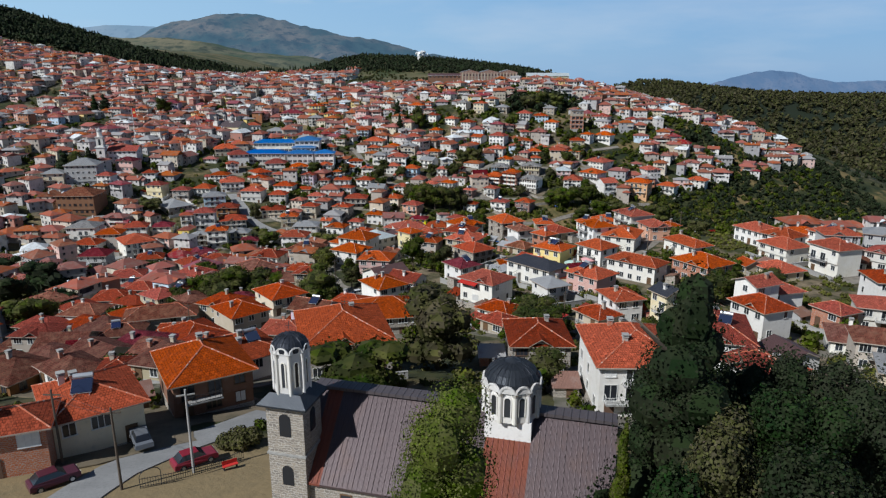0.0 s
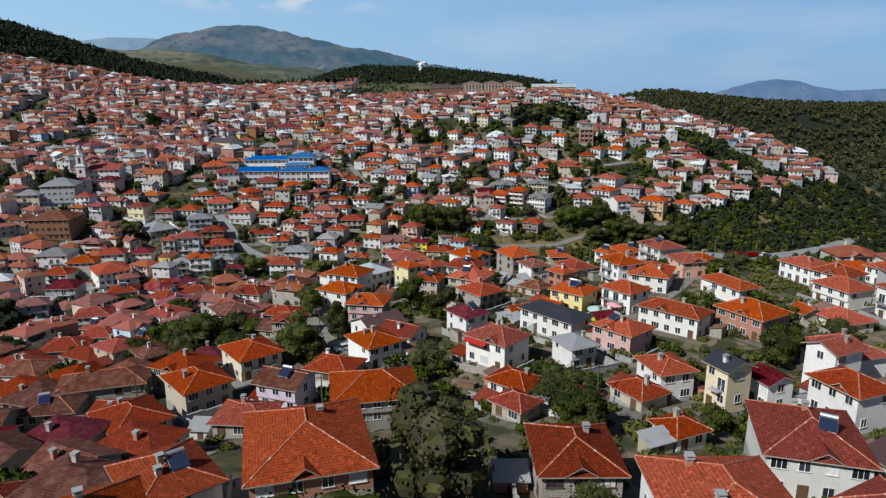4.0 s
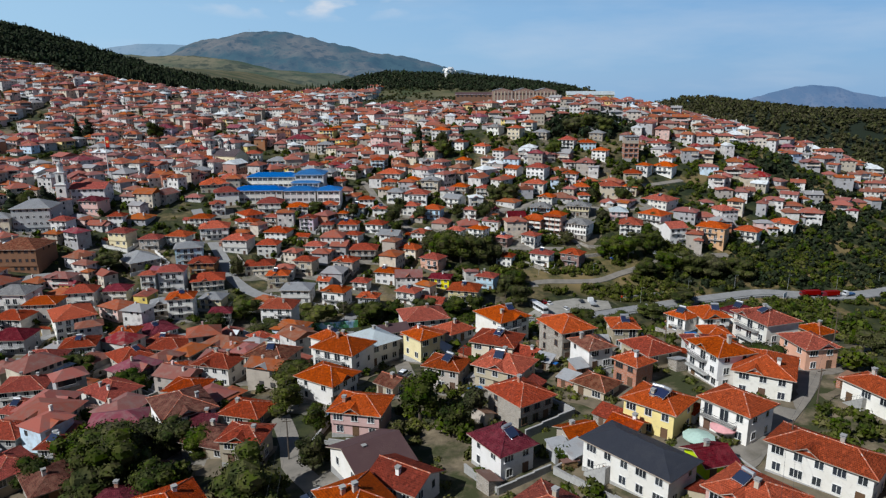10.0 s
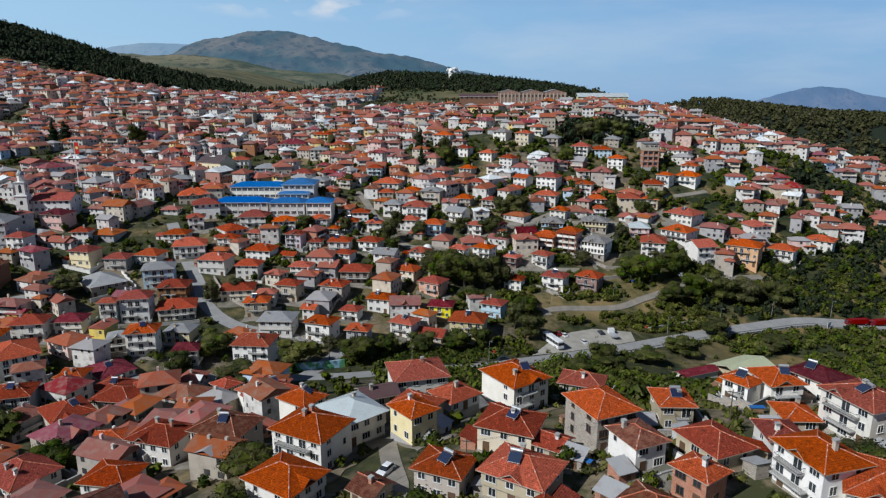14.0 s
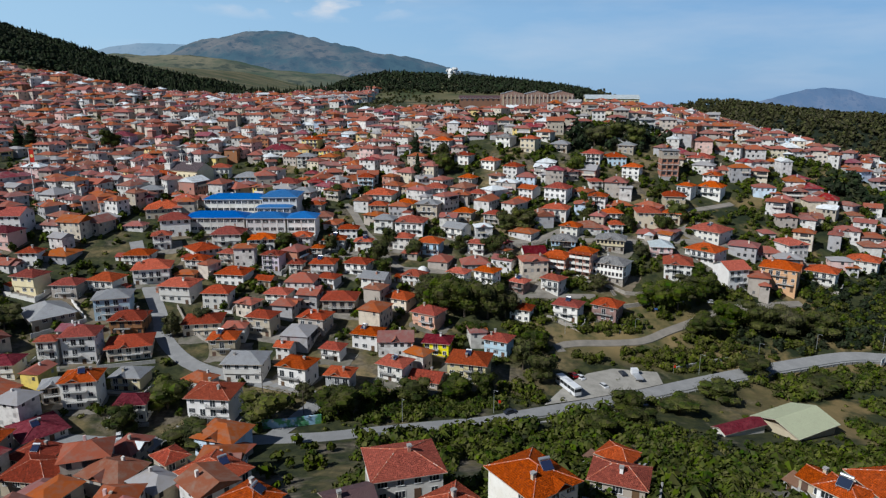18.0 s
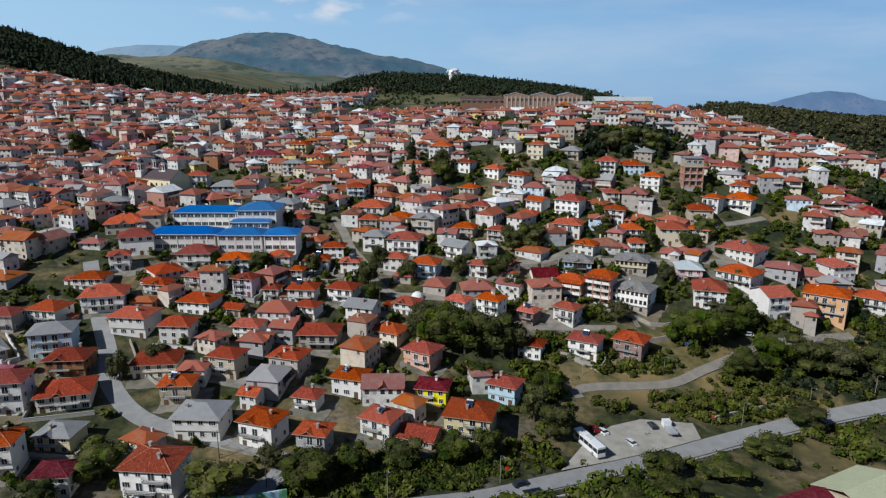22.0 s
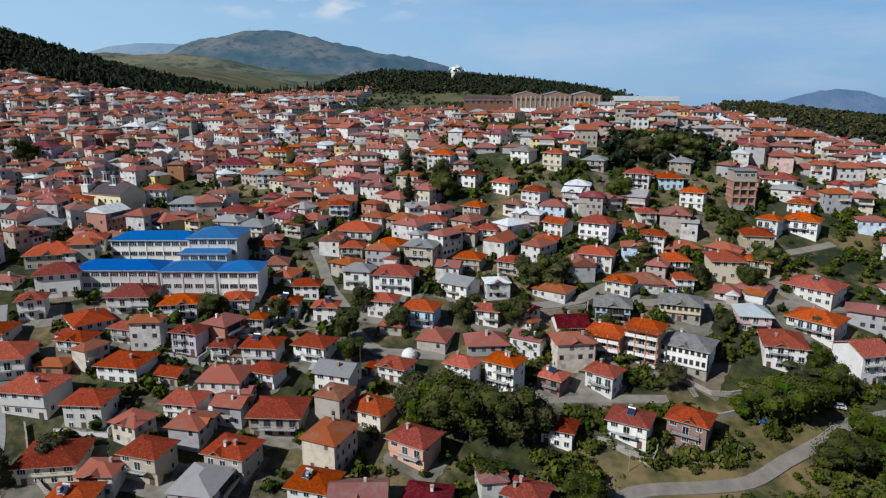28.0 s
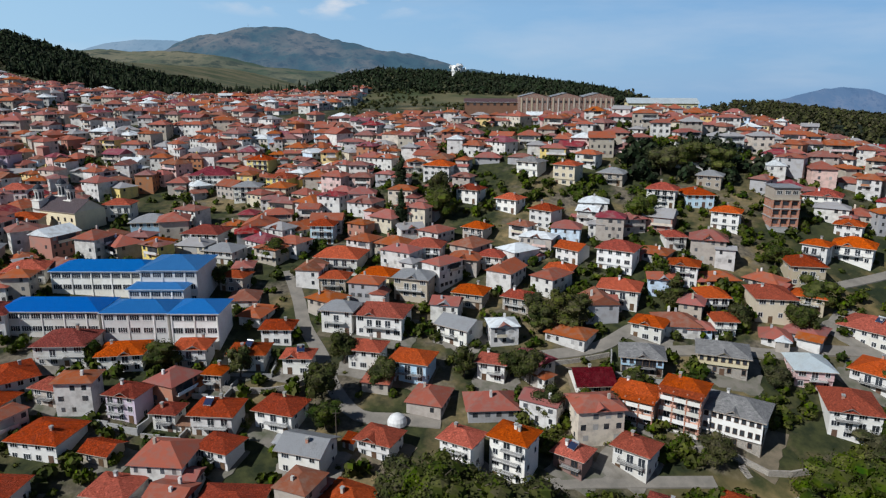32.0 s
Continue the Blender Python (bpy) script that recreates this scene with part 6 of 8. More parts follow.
tree(106, 570, 13, 8.0, 'round', 'g')
tree(131, 573, 13, 8.0, 'round', 'g')
tree(122, 426, 13, 6.5, 'round', 'g')
tree(121, 436, 10, 5.5, 'round', 'g')
tree(-3, 572, 17, 4.0, 'tall', 'n')
tree(14, 558, 15, 5.5, 'round', 'g')
tree(-206, 421, 17, 7.5, 'tall', 'n')
tree(-200, 426, 17, 8.0, 'round', 'g')
tree(-193, 430, 17, 6.0, 'tall', 'n')
tree(-260, 599, 17, 4.5, 'tall', 'n')
tree(-252, 601, 17, 6.5, 'tall', 'n')
tree(-208, 614, 15, 8.0, 'round', 'g')
tree(-23, 174, 11, 6.0, 'round', 'g')
tree(20, 405, 17, 8.0, 'round', 'g')
tree(13, 406, 17, 7.5, 'round', 'g')
tree(-1, 449, 10, 4.5, 'round', 'g')
tree(-13, 434, 8, 4.5, 'round', 'g')
tree(-58, 454, 9, 5.5, 'round', 'g')
tree(48, 439, 8, 4.5, 'round', 'p')
tree(101, 451, 7, 4.0, 'round', 'g')
tree(132, 454, 7, 5.0, 'round', 'g')
tree(109, 516, 9, 6.5, 'round', 'g')
tree(127, 509, 8, 5.0, 'round', 'g')
tree(-130, 217, 15, 8.0, 'round', 'n')
tree(-143, 262, 14, 8.0, 'round', 'n')
tree(-105, 184, 12, 8.0, 'round', 'g')
tree(-109, 207, 9, 8.0, 'round', 'n')
tree(-169, 283, 12, 8.0, 'round', 'n')
tree(-48, 186, 12, 7.0, 'round', 'g')
tree(27, 116, 8, 4.5, 'round', 'g')
tree(75, 147, 9, 4.5, 'round', 'g')
tree(47, 115, 5, 2.5, 'round', 'g')
tree(78, 151, 8, 4.0, 'round', 'g')
tree(96, 160, 5, 4.0, 'round', 'g')
tree(27, 131, 7, 5.5, 'round', 'g')
tree(-25, 211, 8, 4.5, 'round', 'p')
tree(-66, 192, 7, 4.0, 'round', 'g')
tree(19, 84, 6, 4.0, 'round', 'g')
tree(-39, 333, 12, 8.0, 'round', 'p')
tree(-20, 339, 10, 8.0, 'round', 'g')
tree(-28, 231, 7, 6.0, 'round', 'p')
tree(-78, 329, 8, 5.5, 'round', 'g')
tree(-105, 280, 10, 6.5, 'round', 'g')
tree(73, 209, 7, 4.0, 'round', 'g')
tree(13, 197, 7, 2.5, 'round', 'g')
# most of these near trees take the dark needle tone to imitate cloud shade
tree(18.9, 40.3, 23.9, 5.8, 'broad', 'n', fine=True)
tree(27.6, 47.0, 18.3, 4.6, 'round', 'n', fine=True)
tree(27.5, 40.3, 17.0, 4.2, 'round', 'n', fine=True)
tree(35.2, 44.8, 18.1, 4.9, 'round', 'n', fine=True)
tree(18.5, 33.6, 17.0, 3.1, 'round', 'g', fine=True)
tree(23.1, 31.4, 16.9, 3.4, 'round', 'n', fine=True)
tree(2.0, 31.4, 19.1, 3.3, 'weeping', 'o', fine=True)
tree(13.9, 37.0, 13.7, 0.8, 'tall', 'g', fine=True)
tree(21.1, 49.3, 14.3, 2.7, 'round', 'n', fine=True)
tree(14.8, 30.2, 15.7, 1.9, 'round', 'n', fine=True)



def thicket(name, label, places, templates, material, category="shrubs"):
    """Very many plants in one mesh: (x, y, size, template) each, turned at random."""
    out = []
    r = np.random.RandomState(len(places))
    zs = height([p[0] for p in places], [p[1] for p in places])
    for (x, y, s, k), z in zip(places, zs):
        a = r.uniform(0, math.tau)
        c, d = math.cos(a) * s, math.sin(a) * s
        q = templates[k]
        out.append(np.stack([q[..., 0] * c - q[..., 1] * d + x, q[..., 0] * d + q[..., 1] * c + y, q[..., 2] * s * r.uniform(0.85, 1.2) + z - 0.3], -1))
    me = quads_mesh(name, np.concatenate(out), material)
    return tagged(new(name, me), label, category, kind="stuff")


BUSH = [leaf_cloud(50 + k, [(0, 0, 0.5, 0.8, 0.6), (0.6, 0.2, 0.4, 0.5, 0.4), (-0.5, 0.4, 0.45, 0.5, 0.5), (0.1, -0.6, 0.5, 0.45, 0.45)], 80, 0.2, True, True) for k in range(3)]
SMALL = [leaf_cloud(60 + k, [(x * 0.5, y * 0.5, z * 0.2 + 0.1, a * 0.5, b * 0.2) for x, y, z, a, b in crown_lobes(60 + k, 5, 1.15, "round")[:9]], 110, 0.12, True, True) for k in range(4)]


LITE = [leaf_cloud(70 + k, [(0, 0, 0.55, 0.36, 0.34), (0.22, 0.1, 0.4, 0.3, 0.24), (-0.2, 0.14, 0.62, 0.26, 0.24), (0.0, -0.2, 0.42, 0.34, 0.3)], 36, 0.18, True, True) for k in range(4)]
SCRUB = [leaf_cloud(90 + k, [(0, 0, 0.5, 0.8, 0.6), (0.6, 0.2, 0.4, 0.5, 0.4), (-0.5, 0.3, 0.45, 0.55, 0.5)], 66, 0.185, True, True) for k in range(3)]
CANOPY = [leaf_cloud(95 + k, [(0, 0, 0.55, 0.3, 0.32), (0.12, 0.05, 0.38, 0.34, 0.2)], 14, 0.16, True, True) for k in range(4)]
DOME = [leaf_cloud(120 + k, [(0, 0, 0.42, 0.46, 0.4)], 16, 0.16, True, True) for k in range(4)]
TUFT = [leaf_cloud(80 + k, [(0, 0, 0.5, 0.85, 0.6), (0.5, 0.2, 0.4, 0.6, 0.5)], 30, 0.32, True, True) for k in range(3)]


def fir(seed):
    """A pine of stacked ragged skirts, one metre high."""
    q = random.Random(seed)
    out = []
    for k in range(4):
        z0, z1, r = 0.1 + k * 0.2, 0.42 + k * 0.2, 0.26 - k * 0.055
        for i in range(4):
            a, b = i * math.tau / 4 + k, (i + 1) * math.tau / 4 + k
            s, t = r * q.uniform(0.75, 1.25), r * q.uniform(0.75, 1.25)
            out.append([(s * math.cos(a), s * math.sin(a), z0 - q.uniform(0, 0.06)), (t * math.cos(b), t * math.sin(b), z0), (0.01, 0.01, z1), (0, 0, z1)])
    return np.array(out)


FIR = [fir(k) for k in range(4)]
plant = random.Random(21)


def road_clear(x, y, gap):
    return np.min(np.hypot(road_spots[:, 0] - x, road_spots[:, 1] - y)) > gap


house_spots = np.array(taken)


def house_clear(x, y, gap):
    return np.min(np.hypot(house_spots[:, 0] - x, house_spots[:, 1] - y) - house_spots[:, 2]) > gap


def patch(count, x0, x1, y0, y1, lo, hi, gap=1.0, kinds=3, test=None):
    out = []
    for _ in range(count):
        x, y = plant.uniform(x0, x1), plant.uniform(y0, y1)
        if test and not test(x, y):
            continue
        if road_clear(x, y, 4.2) and house_clear(x, y, gap):
            out.append((x, y, plant.uniform(lo, hi) * plant.uniform(0.8, 1.1), plant.randrange(kinds)))
    return out


def along_main(x):
    return np.interp(x, [p[0] for p in MAIN], [p[1] for p in MAIN])


MAIN = [p for n, w, line in ROADS if n == "main_road" for p in line]
ragged = lambda x, y, s=0.03, k=0.0: noise.noise(Vector((x * s, y * s, 9.1))) > k
south = patch(3900, -12, 330, 258, 402, 1.6, 4.0, 1.0, 3, lambda x, y: y < along_main(x) - 5 and ragged(x, y, 0.05, -0.22) and not (84 < x < 142 and 325 < y < 370))
north = patch(3600, 30, 300, 345, 445, 1.3, 3.2, 1.2, 3, lambda x, y: y > along_main(x) + 5 and ragged(x, y, 0.06, -0.05) and not (42 < x < 92 and y < 383))
verge = patch(340, -26, 30, 336, 356, 1.2, 2.6, 0.8, 3, lambda x, y: y > along_main(x) + 5)
thicket("shrubbery", "dense green scrub on the slopes by the road", south + verge, SCRUB, LEAF)
thicket("bank_scrub", "dry yellow-green scrub on the bank above the road", north, SCRUB, LEAF_PALE)
grove = [(gx_ + plant.gauss(0, 7), gy_ + plant.gauss(0, 6), plant.uniform(5.5, 9.5), plant.randrange(4)) for gx_, gy_ in GROVES for _ in range(5)]
east = grove + patch(2400, 125, 360, 396, 560, 2.6, 5.0, 2.0, 4, lambda x, y: x > 150 + (y - 430) * 1.05 and ragged(x, y, 0.02, -0.35))
garden = patch(2900, -230, 250, 385, 660, 2.2, 5.2, 0.7, 4, lambda x, y: ragged(x, y, 0.06, -0.05)) + patch(2100, 50, 330, 405, 640, 2.2, 5.2, 0.8, 4, lambda x, y: ragged(x, y, 0.05, -0.1)) + patch(4400, -420, 330, 60, 640, 2.0, 4.6, 0.9, 4, lambda x, y: abs(x - 15) < 0.68 * y + 40 and ragged(x, y, 0.035, -0.2))
thicket("garden_trees", "small leafy trees in the gardens between houses", [(x, y, s, k + 4 * (y > 230)) for x, y, s, k in garden], SMALL + LITE, LEAF, "trees")
slope = patch(1300, 240, 570, 500, 830, 2.6, 5.0, 1.5, 4, lambda x, y: x > 138 + (y - 372) * 1.05 and ragged(x, y, 0.02, -0.25))
thicket("valley_trees", "dark dense trees on the slope beside the town", east + slope, LITE, NEEDLE_AND_SHADE, "woods")
bushes = patch(1600, -10, 150, 80, 262, 0.7, 1.9, 0.1, 3) + patch(3200, -330, 330, 66, 560, 0.7, 1.6, 0.2, 3, lambda x, y: abs(x - 15) < 0.68 * y + 40)
thicket("garden_bushes", "low bushes and hedges between the houses", [(x, y, s, k + 3 * (y > 200)) for x, y, s, k in bushes], BUSH + TUFT, LEAF_PALE)
back = patch(2600, -520, 330, 640, 1000, 2.2, 4.0, 0.8, 4, lambda x, y: ragged(x, y, 0.02, -0.15))
thicket("far_trees", "trees scattered through the back of the town", back, LITE, LEAF, "trees")


def woods():
    """Pines on the left hill and the knoll, broadleaved woods over the eastern valley and hill."""
    pines, broad = [], []
    for _ in range(13000):
        x, y = plant.uniform(-900, 300), plant.uniform(860, 1280)
        left = x < -290 and y > 1000 + (x + 290) * 0.25 and y < 1260
        hill = -190 < x < 270 and 965 < y < 1190
        if left or hill and math.hypot(x - 34, y - 1114) > 17:
            pines.append((x, y, plant.uniform(6, 10) if hill else plant.uniform(7, 13), plant.choice((0, 1, 4, 5, 6, 7, 8, 9, 10, 11))))
    for _ in range(7000):
        x, y = plant.uniform(180, 1100), plant.uniform(640, 1450)
        bare = noise.noise(Vector((x * 0.011, y * 0.011, 1.7))) < (-0.42 if y > 1000 else -0.28)
        if x > 225 + max(0, 790 - y) * 0.9 and not bare and house_clear(x, y, 3):
            broad.append((x, y, plant.uniform(8, 14), plant.randrange(4)))
    for cx, cy, n in ((-240, 985, 150), (-185, 975, 150), (-300, 1000, 150), (-120, 960, 60), (-360, 985, 160)):
        for _ in range(n):
            pines.append((plant.gauss(cx, 22), plant.gauss(cy, 9), plant.uniform(9, 15), plant.choice((0, 1, 2, 3, 4, 5))))
    return pines, broad


pines, broad = woods()
thicket("pine_woods", "dark green pine woods on the hills", pines, FIR + CANOPY + DOME, NEEDLE_AND_SHADE, "woods")
thicket("valley_woods", "soft green broadleaved woods on the eastern hill", broad, DOME, LEAF, "woods")


# ---- the church on the near hill ----
LEAD = sheet("lead_dome", (0.035, 0.04, 0.05), (0.06, 0.065, 0.075), 3.0, 0.45, 0.4)
SEAM = sheet("rusty_seamed_roof", (0.105, 0.08, 0.084), (0.13, 0.08, 0.068), 3.2, 0.5, 0.25)
RUST = sheet("rusted_roof", (0.22, 0.065, 0.04), (0.12, 0.08, 0.075), 3.2, 0.7, 0.1)
PALE = WALL["w"]


def lantern(parent, x, y, z, r, tall, sides, arched):
    """A drum with arched windows and half columns under a ribbed dome."""
    drum = part("drum", Geo().turned([(r, 0), (r, tall)], sides), PALE, parent, "white plastered drum", at=pose(x, y, z, 0, 0, 180 / sides))
    for k in range(sides):
        a = (k + 0.5) * 360 / sides
        ap = r * math.cos(math.pi / sides)
        arch = Geo()
        n, w, top = 7, r * 0.13, tall * 0.72
        ring = [(-w, 0.2 * tall)] + [(w * math.cos(math.pi - q * math.pi / n), top + w * math.sin(q * math.pi / n)) for q in range(n + 1)] + [(w, 0.2 * tall)]
        arch.face([(p, -0.03, q) for p, q in ring][::-1], 0)
        frame_ = Geo()
        for (p, q), (u, v) in zip(ring, ring[1:]):
            frame_.beam((p, -0.05, q), (u, -0.05, v), 0.06, 0, 4)
        win = part("window", frame_, PALE, drum, at=pose(ap * math.cos(radians(a)), ap * math.sin(radians(a)), 0, 0, 0, a + 90))
        win.data.materials.append(GLASS)
        part("opening", arch, GLASS, drum, "dark arched opening", at=pose(ap * math.cos(radians(a)), ap * math.sin(radians(a)), 0, 0, 0, a + 90))
        b = k * 360 / sides
        part("half_column", Geo().turned([(r * 0.09, 0), (r * 0.09, tall * 0.85), (r * 0.16, tall * 0.95)], 8), PALE, drum, at=pose(r * math.cos(radians(b)), r * math.sin(radians(b)), 0))
    g = Geo()
    scallop = Geo()
    for k in range(sides):
        a = (k + 0.5) * math.tau / sides
        c, s = math.cos(a), math.sin(a)
        n = 6
        w = r * math.sin(math.pi / sides) * 1.02
        rr = r * math.cos(math.pi / sides) * 1.07
        hood = [(rr * c - s * w * math.cos(q * math.pi / n), rr * s + c * w * math.cos(q * math.pi / n), tall * 0.95 + w * 1.0 * math.sin(q * math.pi / n)) for q in range(n + 1)]
        scallop.face(hood)
        for p, q in zip(hood, hood[1:]):
            scallop.beam(p, q, r * 0.045, 0, 4)
    part("scalloped_cornice", scallop, PALE, drum)
    part("dome", g.turned([(r * 1.0, tall * 0.97), (r * 1.01, tall * 1.03), (r * 0.99, tall + r * 0.24), (r * 0.86, tall + r * 0.47), (r * 0.62, tall + r * 0.65), (r * 0.3, tall + r * 0.77), (0.05, tall + r * 0.88)], sides * 3), LEAD, drum, "dark lead-clad ribbed dome", smooth_faces=False)
    curve = [(1.01, tall * 1.03), (0.99, tall + r * 0.24), (0.86, tall + r * 0.47), (0.62, tall + r * 0.65), (0.3, tall + r * 0.77)]
    for k in range(sides * 2):
        u = k * math.pi / sides
        rib = Geo()
        for (p, za), (q, zb) in zip(curve, curve[1:]):
            rib.beam((p * r * math.cos(u), p * r * math.sin(u), za), (q * r * math.cos(u), q * r * math.sin(u), zb), 0.05, 0, 4)
        part("rib", rib, LEAD, drum)
    cross = Geo().beam((0, 0, tall + r * 0.85), (0, 0, tall + r * 0.85 + 0.9), 0.03).beam((-0.25, 0, tall + r + 0.35), (0.25, 0, tall + r + 0.35), 0.025)
    part("cross", cross, IRON, drum)
    return drum


church = thing("church", pose(4.5, 50, 76, 0, 0, -18), "stone church with rusty seamed metal roof and white lanterns", "church")
hl, hw, ez, rz = 12.7, 6.0, 3.6, 9.5
walls = Geo().box(-hl + 0.5, hl - 0.4, -hw + 0.4, hw - 0.4, -3, ez + 0.3)
for sx in (-1, 1):
    x = sx * (hl - 0.45)
    walls.face([(x, sx * -(hw - 0.4), ez), (x, sx * (hw - 0.4), ez), (x, 0, rz - 0.6)])
part("wall", walls, STONE, church, "grey rubble stone wall")
for sy, name in ((-1, "roof"), (1, "roof")):
    for x0, x1, mat in ((-hl, -hl + 1.3, SEAM), (-hl + 1.3, -hl + 2.6, RUST), (-hl + 2.6, 2.6, SEAM), (2.6, 6.2, RUST), (6.2, hl, SEAM)):
        g = Geo()
        q = [(x0, sy * hw, ez), (x1, sy * hw, ez), (x1, 0, rz), (x0, 0, rz)]
        g.face(q, 0, sy > 0)
        g.face([(p[0], p[1], p[2] - 0.18) for p in q], 0, sy < 0)
        g.face([(x0, sy * hw, ez - 0.18), (x1, sy * hw, ez - 0.18), (x1, sy * hw, ez), (x0, sy * hw, ez)], 0, sy > 0)
        panel = part(name, g, mat, church, "rust-streaked metal roof panel" if mat is RUST else "")
        for k in range(int((x1 - x0) / 0.42) if sy < 0 else 0):
            xx = x0 + 0.42 * (k + 0.5)
            part("seam", Geo().beam((xx, sy * hw, ez + 0.03), (xx, 0, rz + 0.03), 0.035, 0, 4), mat, panel)
part("ridge", Geo().box(-hl, hl, -0.7, 0.7, rz - 0.25, rz + 0.02), sheet("ridge_sheet", (0.11, 0.095, 0.1), (0.15, 0.13, 0.13), 0.5), church)
part("lantern_base", Geo().box(2.5, 6.2, -2.0, 1.8, rz - 2.6, rz - 0.3), PALE, church)
lantern(church, 4.35, -0.3, rz - 0.3, 2.2, 2.7, 12, True)
for k in range(4):
    part("window", WINDOW["s", "t"], None, church, at=pose(-8 + k * 5, -hw + 0.4, 1.4))

belfry = thing("bell_tower", pose(-9.0, 49.6, 76, 0, 0, -18), "square stone bell tower with white lantern and dome", "tower")
part("shaft", Geo().box(-1.6, 1.6, -1.6, 1.6, -3, 10.4), STONE, belfry, "grey rubble stone shaft")
part("string_course", Geo().box(-1.7, 1.7, -1.7, 1.7, 5.9, 6.1), CONCRETE, belfry)
part("eave_skirt", Geo().face([(-2.1, -2.1, 10.4), (2.1, -2.1, 10.4), (1.3, -1.3, 11.2), (-1.3, -1.3, 11.2)]).face([(2.1, -2.1, 10.4), (2.1, 2.1, 10.4), (1.3, 1.3, 11.2), (1.3, -1.3, 11.2)])
     .face([(2.1, 2.1, 10.4), (-2.1, 2.1, 10.4), (-1.3, 1.3, 11.2), (1.3, 1.3, 11.2)]).face([(-2.1, 2.1, 10.4), (-2.1, -2.1, 10.4), (-1.3, -1.3, 11.2), (-1.3, 1.3, 11.2)]).box(-2.1, 2.1, -2.1, 2.1, 10.25, 10.4), LEAD, belfry, "dark metal eaves")
for a in (0, 90, 180, 270):
    n, w = 8, 0.5
    for z0, tall in ((7.6, 1.5), (3.2, 1.3)):
        ring = [(-w, z0)] + [(w * math.cos(math.pi - q * math.pi / n), z0 + tall + w * math.sin(q * math.pi / n)) for q in range(n + 1)] + [(w, z0)]
        g = Geo().face([(p, -1.62, q) for p, q in ring][::-1])
        part("belfry_opening", g, GLASS, belfry, "dark arched opening", at=pose(0, 0, 0, 0, 0, a))
lantern(belfry, 0, 0, 11.0, 1.4, 3.7, 8, True)

# ---- the school with the blue roofs ----
BLUE = sheet("blue_sheet_roof", (0.010, 0.13, 0.40), (0.02, 0.16, 0.44), 1.4, 0.5, 0.1)
school = thing("school", pose(-77, 470, 44.5), "long white two-storey school with bright blue metal roofs", "school")
RIBBON = window_mesh(2.5, 1.5, 3, FRAME)
for x0, x1, y0, y1, base, eave, rise, storeys in ((-31, -2, -6, 7, -4, 10, 2.0, 2), (-2, 17, -6.6, 6, -4, 9.8, 1.9, 2), (17, 31, -7.2, 6, -4, 9.9, 2.0, 2), (-29, 3, 18, 31, 0, 14.5, 2.0, 2), (1, 19, 12, 31, 0, 16.5, 2.4, 3), (0, 17, 6, 14, 0, 12.5, 0.8, 1)):
    w, d = x1 - x0, y1 - y0
    wing = part("wing", Geo().box(x0 + 0.6, x1 - 0.6, y0 + 0.6, y1 - 0.6, base, eave), WALL["w"], school, "white plastered wing")
    g, caps = roof_geo(w - 1.2, d - 1.2, rise, 0.7, "hip")
    part("roof", g, [BLUE, FRAME], wing, "bright blue metal roof", at=pose((x0 + x1) / 2, (y0 + y1) / 2, eave + 0.15))
    n = max(2, int((w - 1.5) / 3.0))
    for s in range(storeys):
        for k in range(n):
            xx = x0 + 0.8 + (w - 1.6) * (k + 0.5) / n
            part("window", RIBBON, None, wing, at=pose(xx, y0 + 0.6, eave - 2.3 - s * 3.6))
    for k in range(n + 1):
        xx = x0 + 0.8 + (w - 1.6) * k / n
        if k % 2 == 0:
            part("pier", Geo().box(xx - 0.16, xx + 0.16, y0 + 0.42, y0 + 0.6, base, eave), WALL["w"], wing)

# ---- the big church in the middle of the town ----
minster = thing("old_church", pose(-137.5, 561.5, 57, 0, 0, -24), "old pale stone church with grey roof and white turrets", "church")
part("wall", Geo().box(-11.5, 11.5, -7, 7, -5, 8), WALL["c"], minster, "pale cream stone wall")
g, caps = roof_geo(23, 14, 4.2, 0.5, "gable")
part("roof", g, [SEAM, FASCIA], minster, "grey metal gabled roof", at=pose(0, 0, 8))
part("gable", Geo().face([(11.5, -7, 8), (11.5, 7, 8), (11.5, 0, 12)]).face([(-11.5, 7, 8), (-11.5, -7, 8), (-11.5, 0, 12)]), WALL["c"], minster)
for k in range(6):
    part("window", WINDOW["s", "t"], None, minster, at=pose(-9.5 + k * 3.8, -7, 4.2))
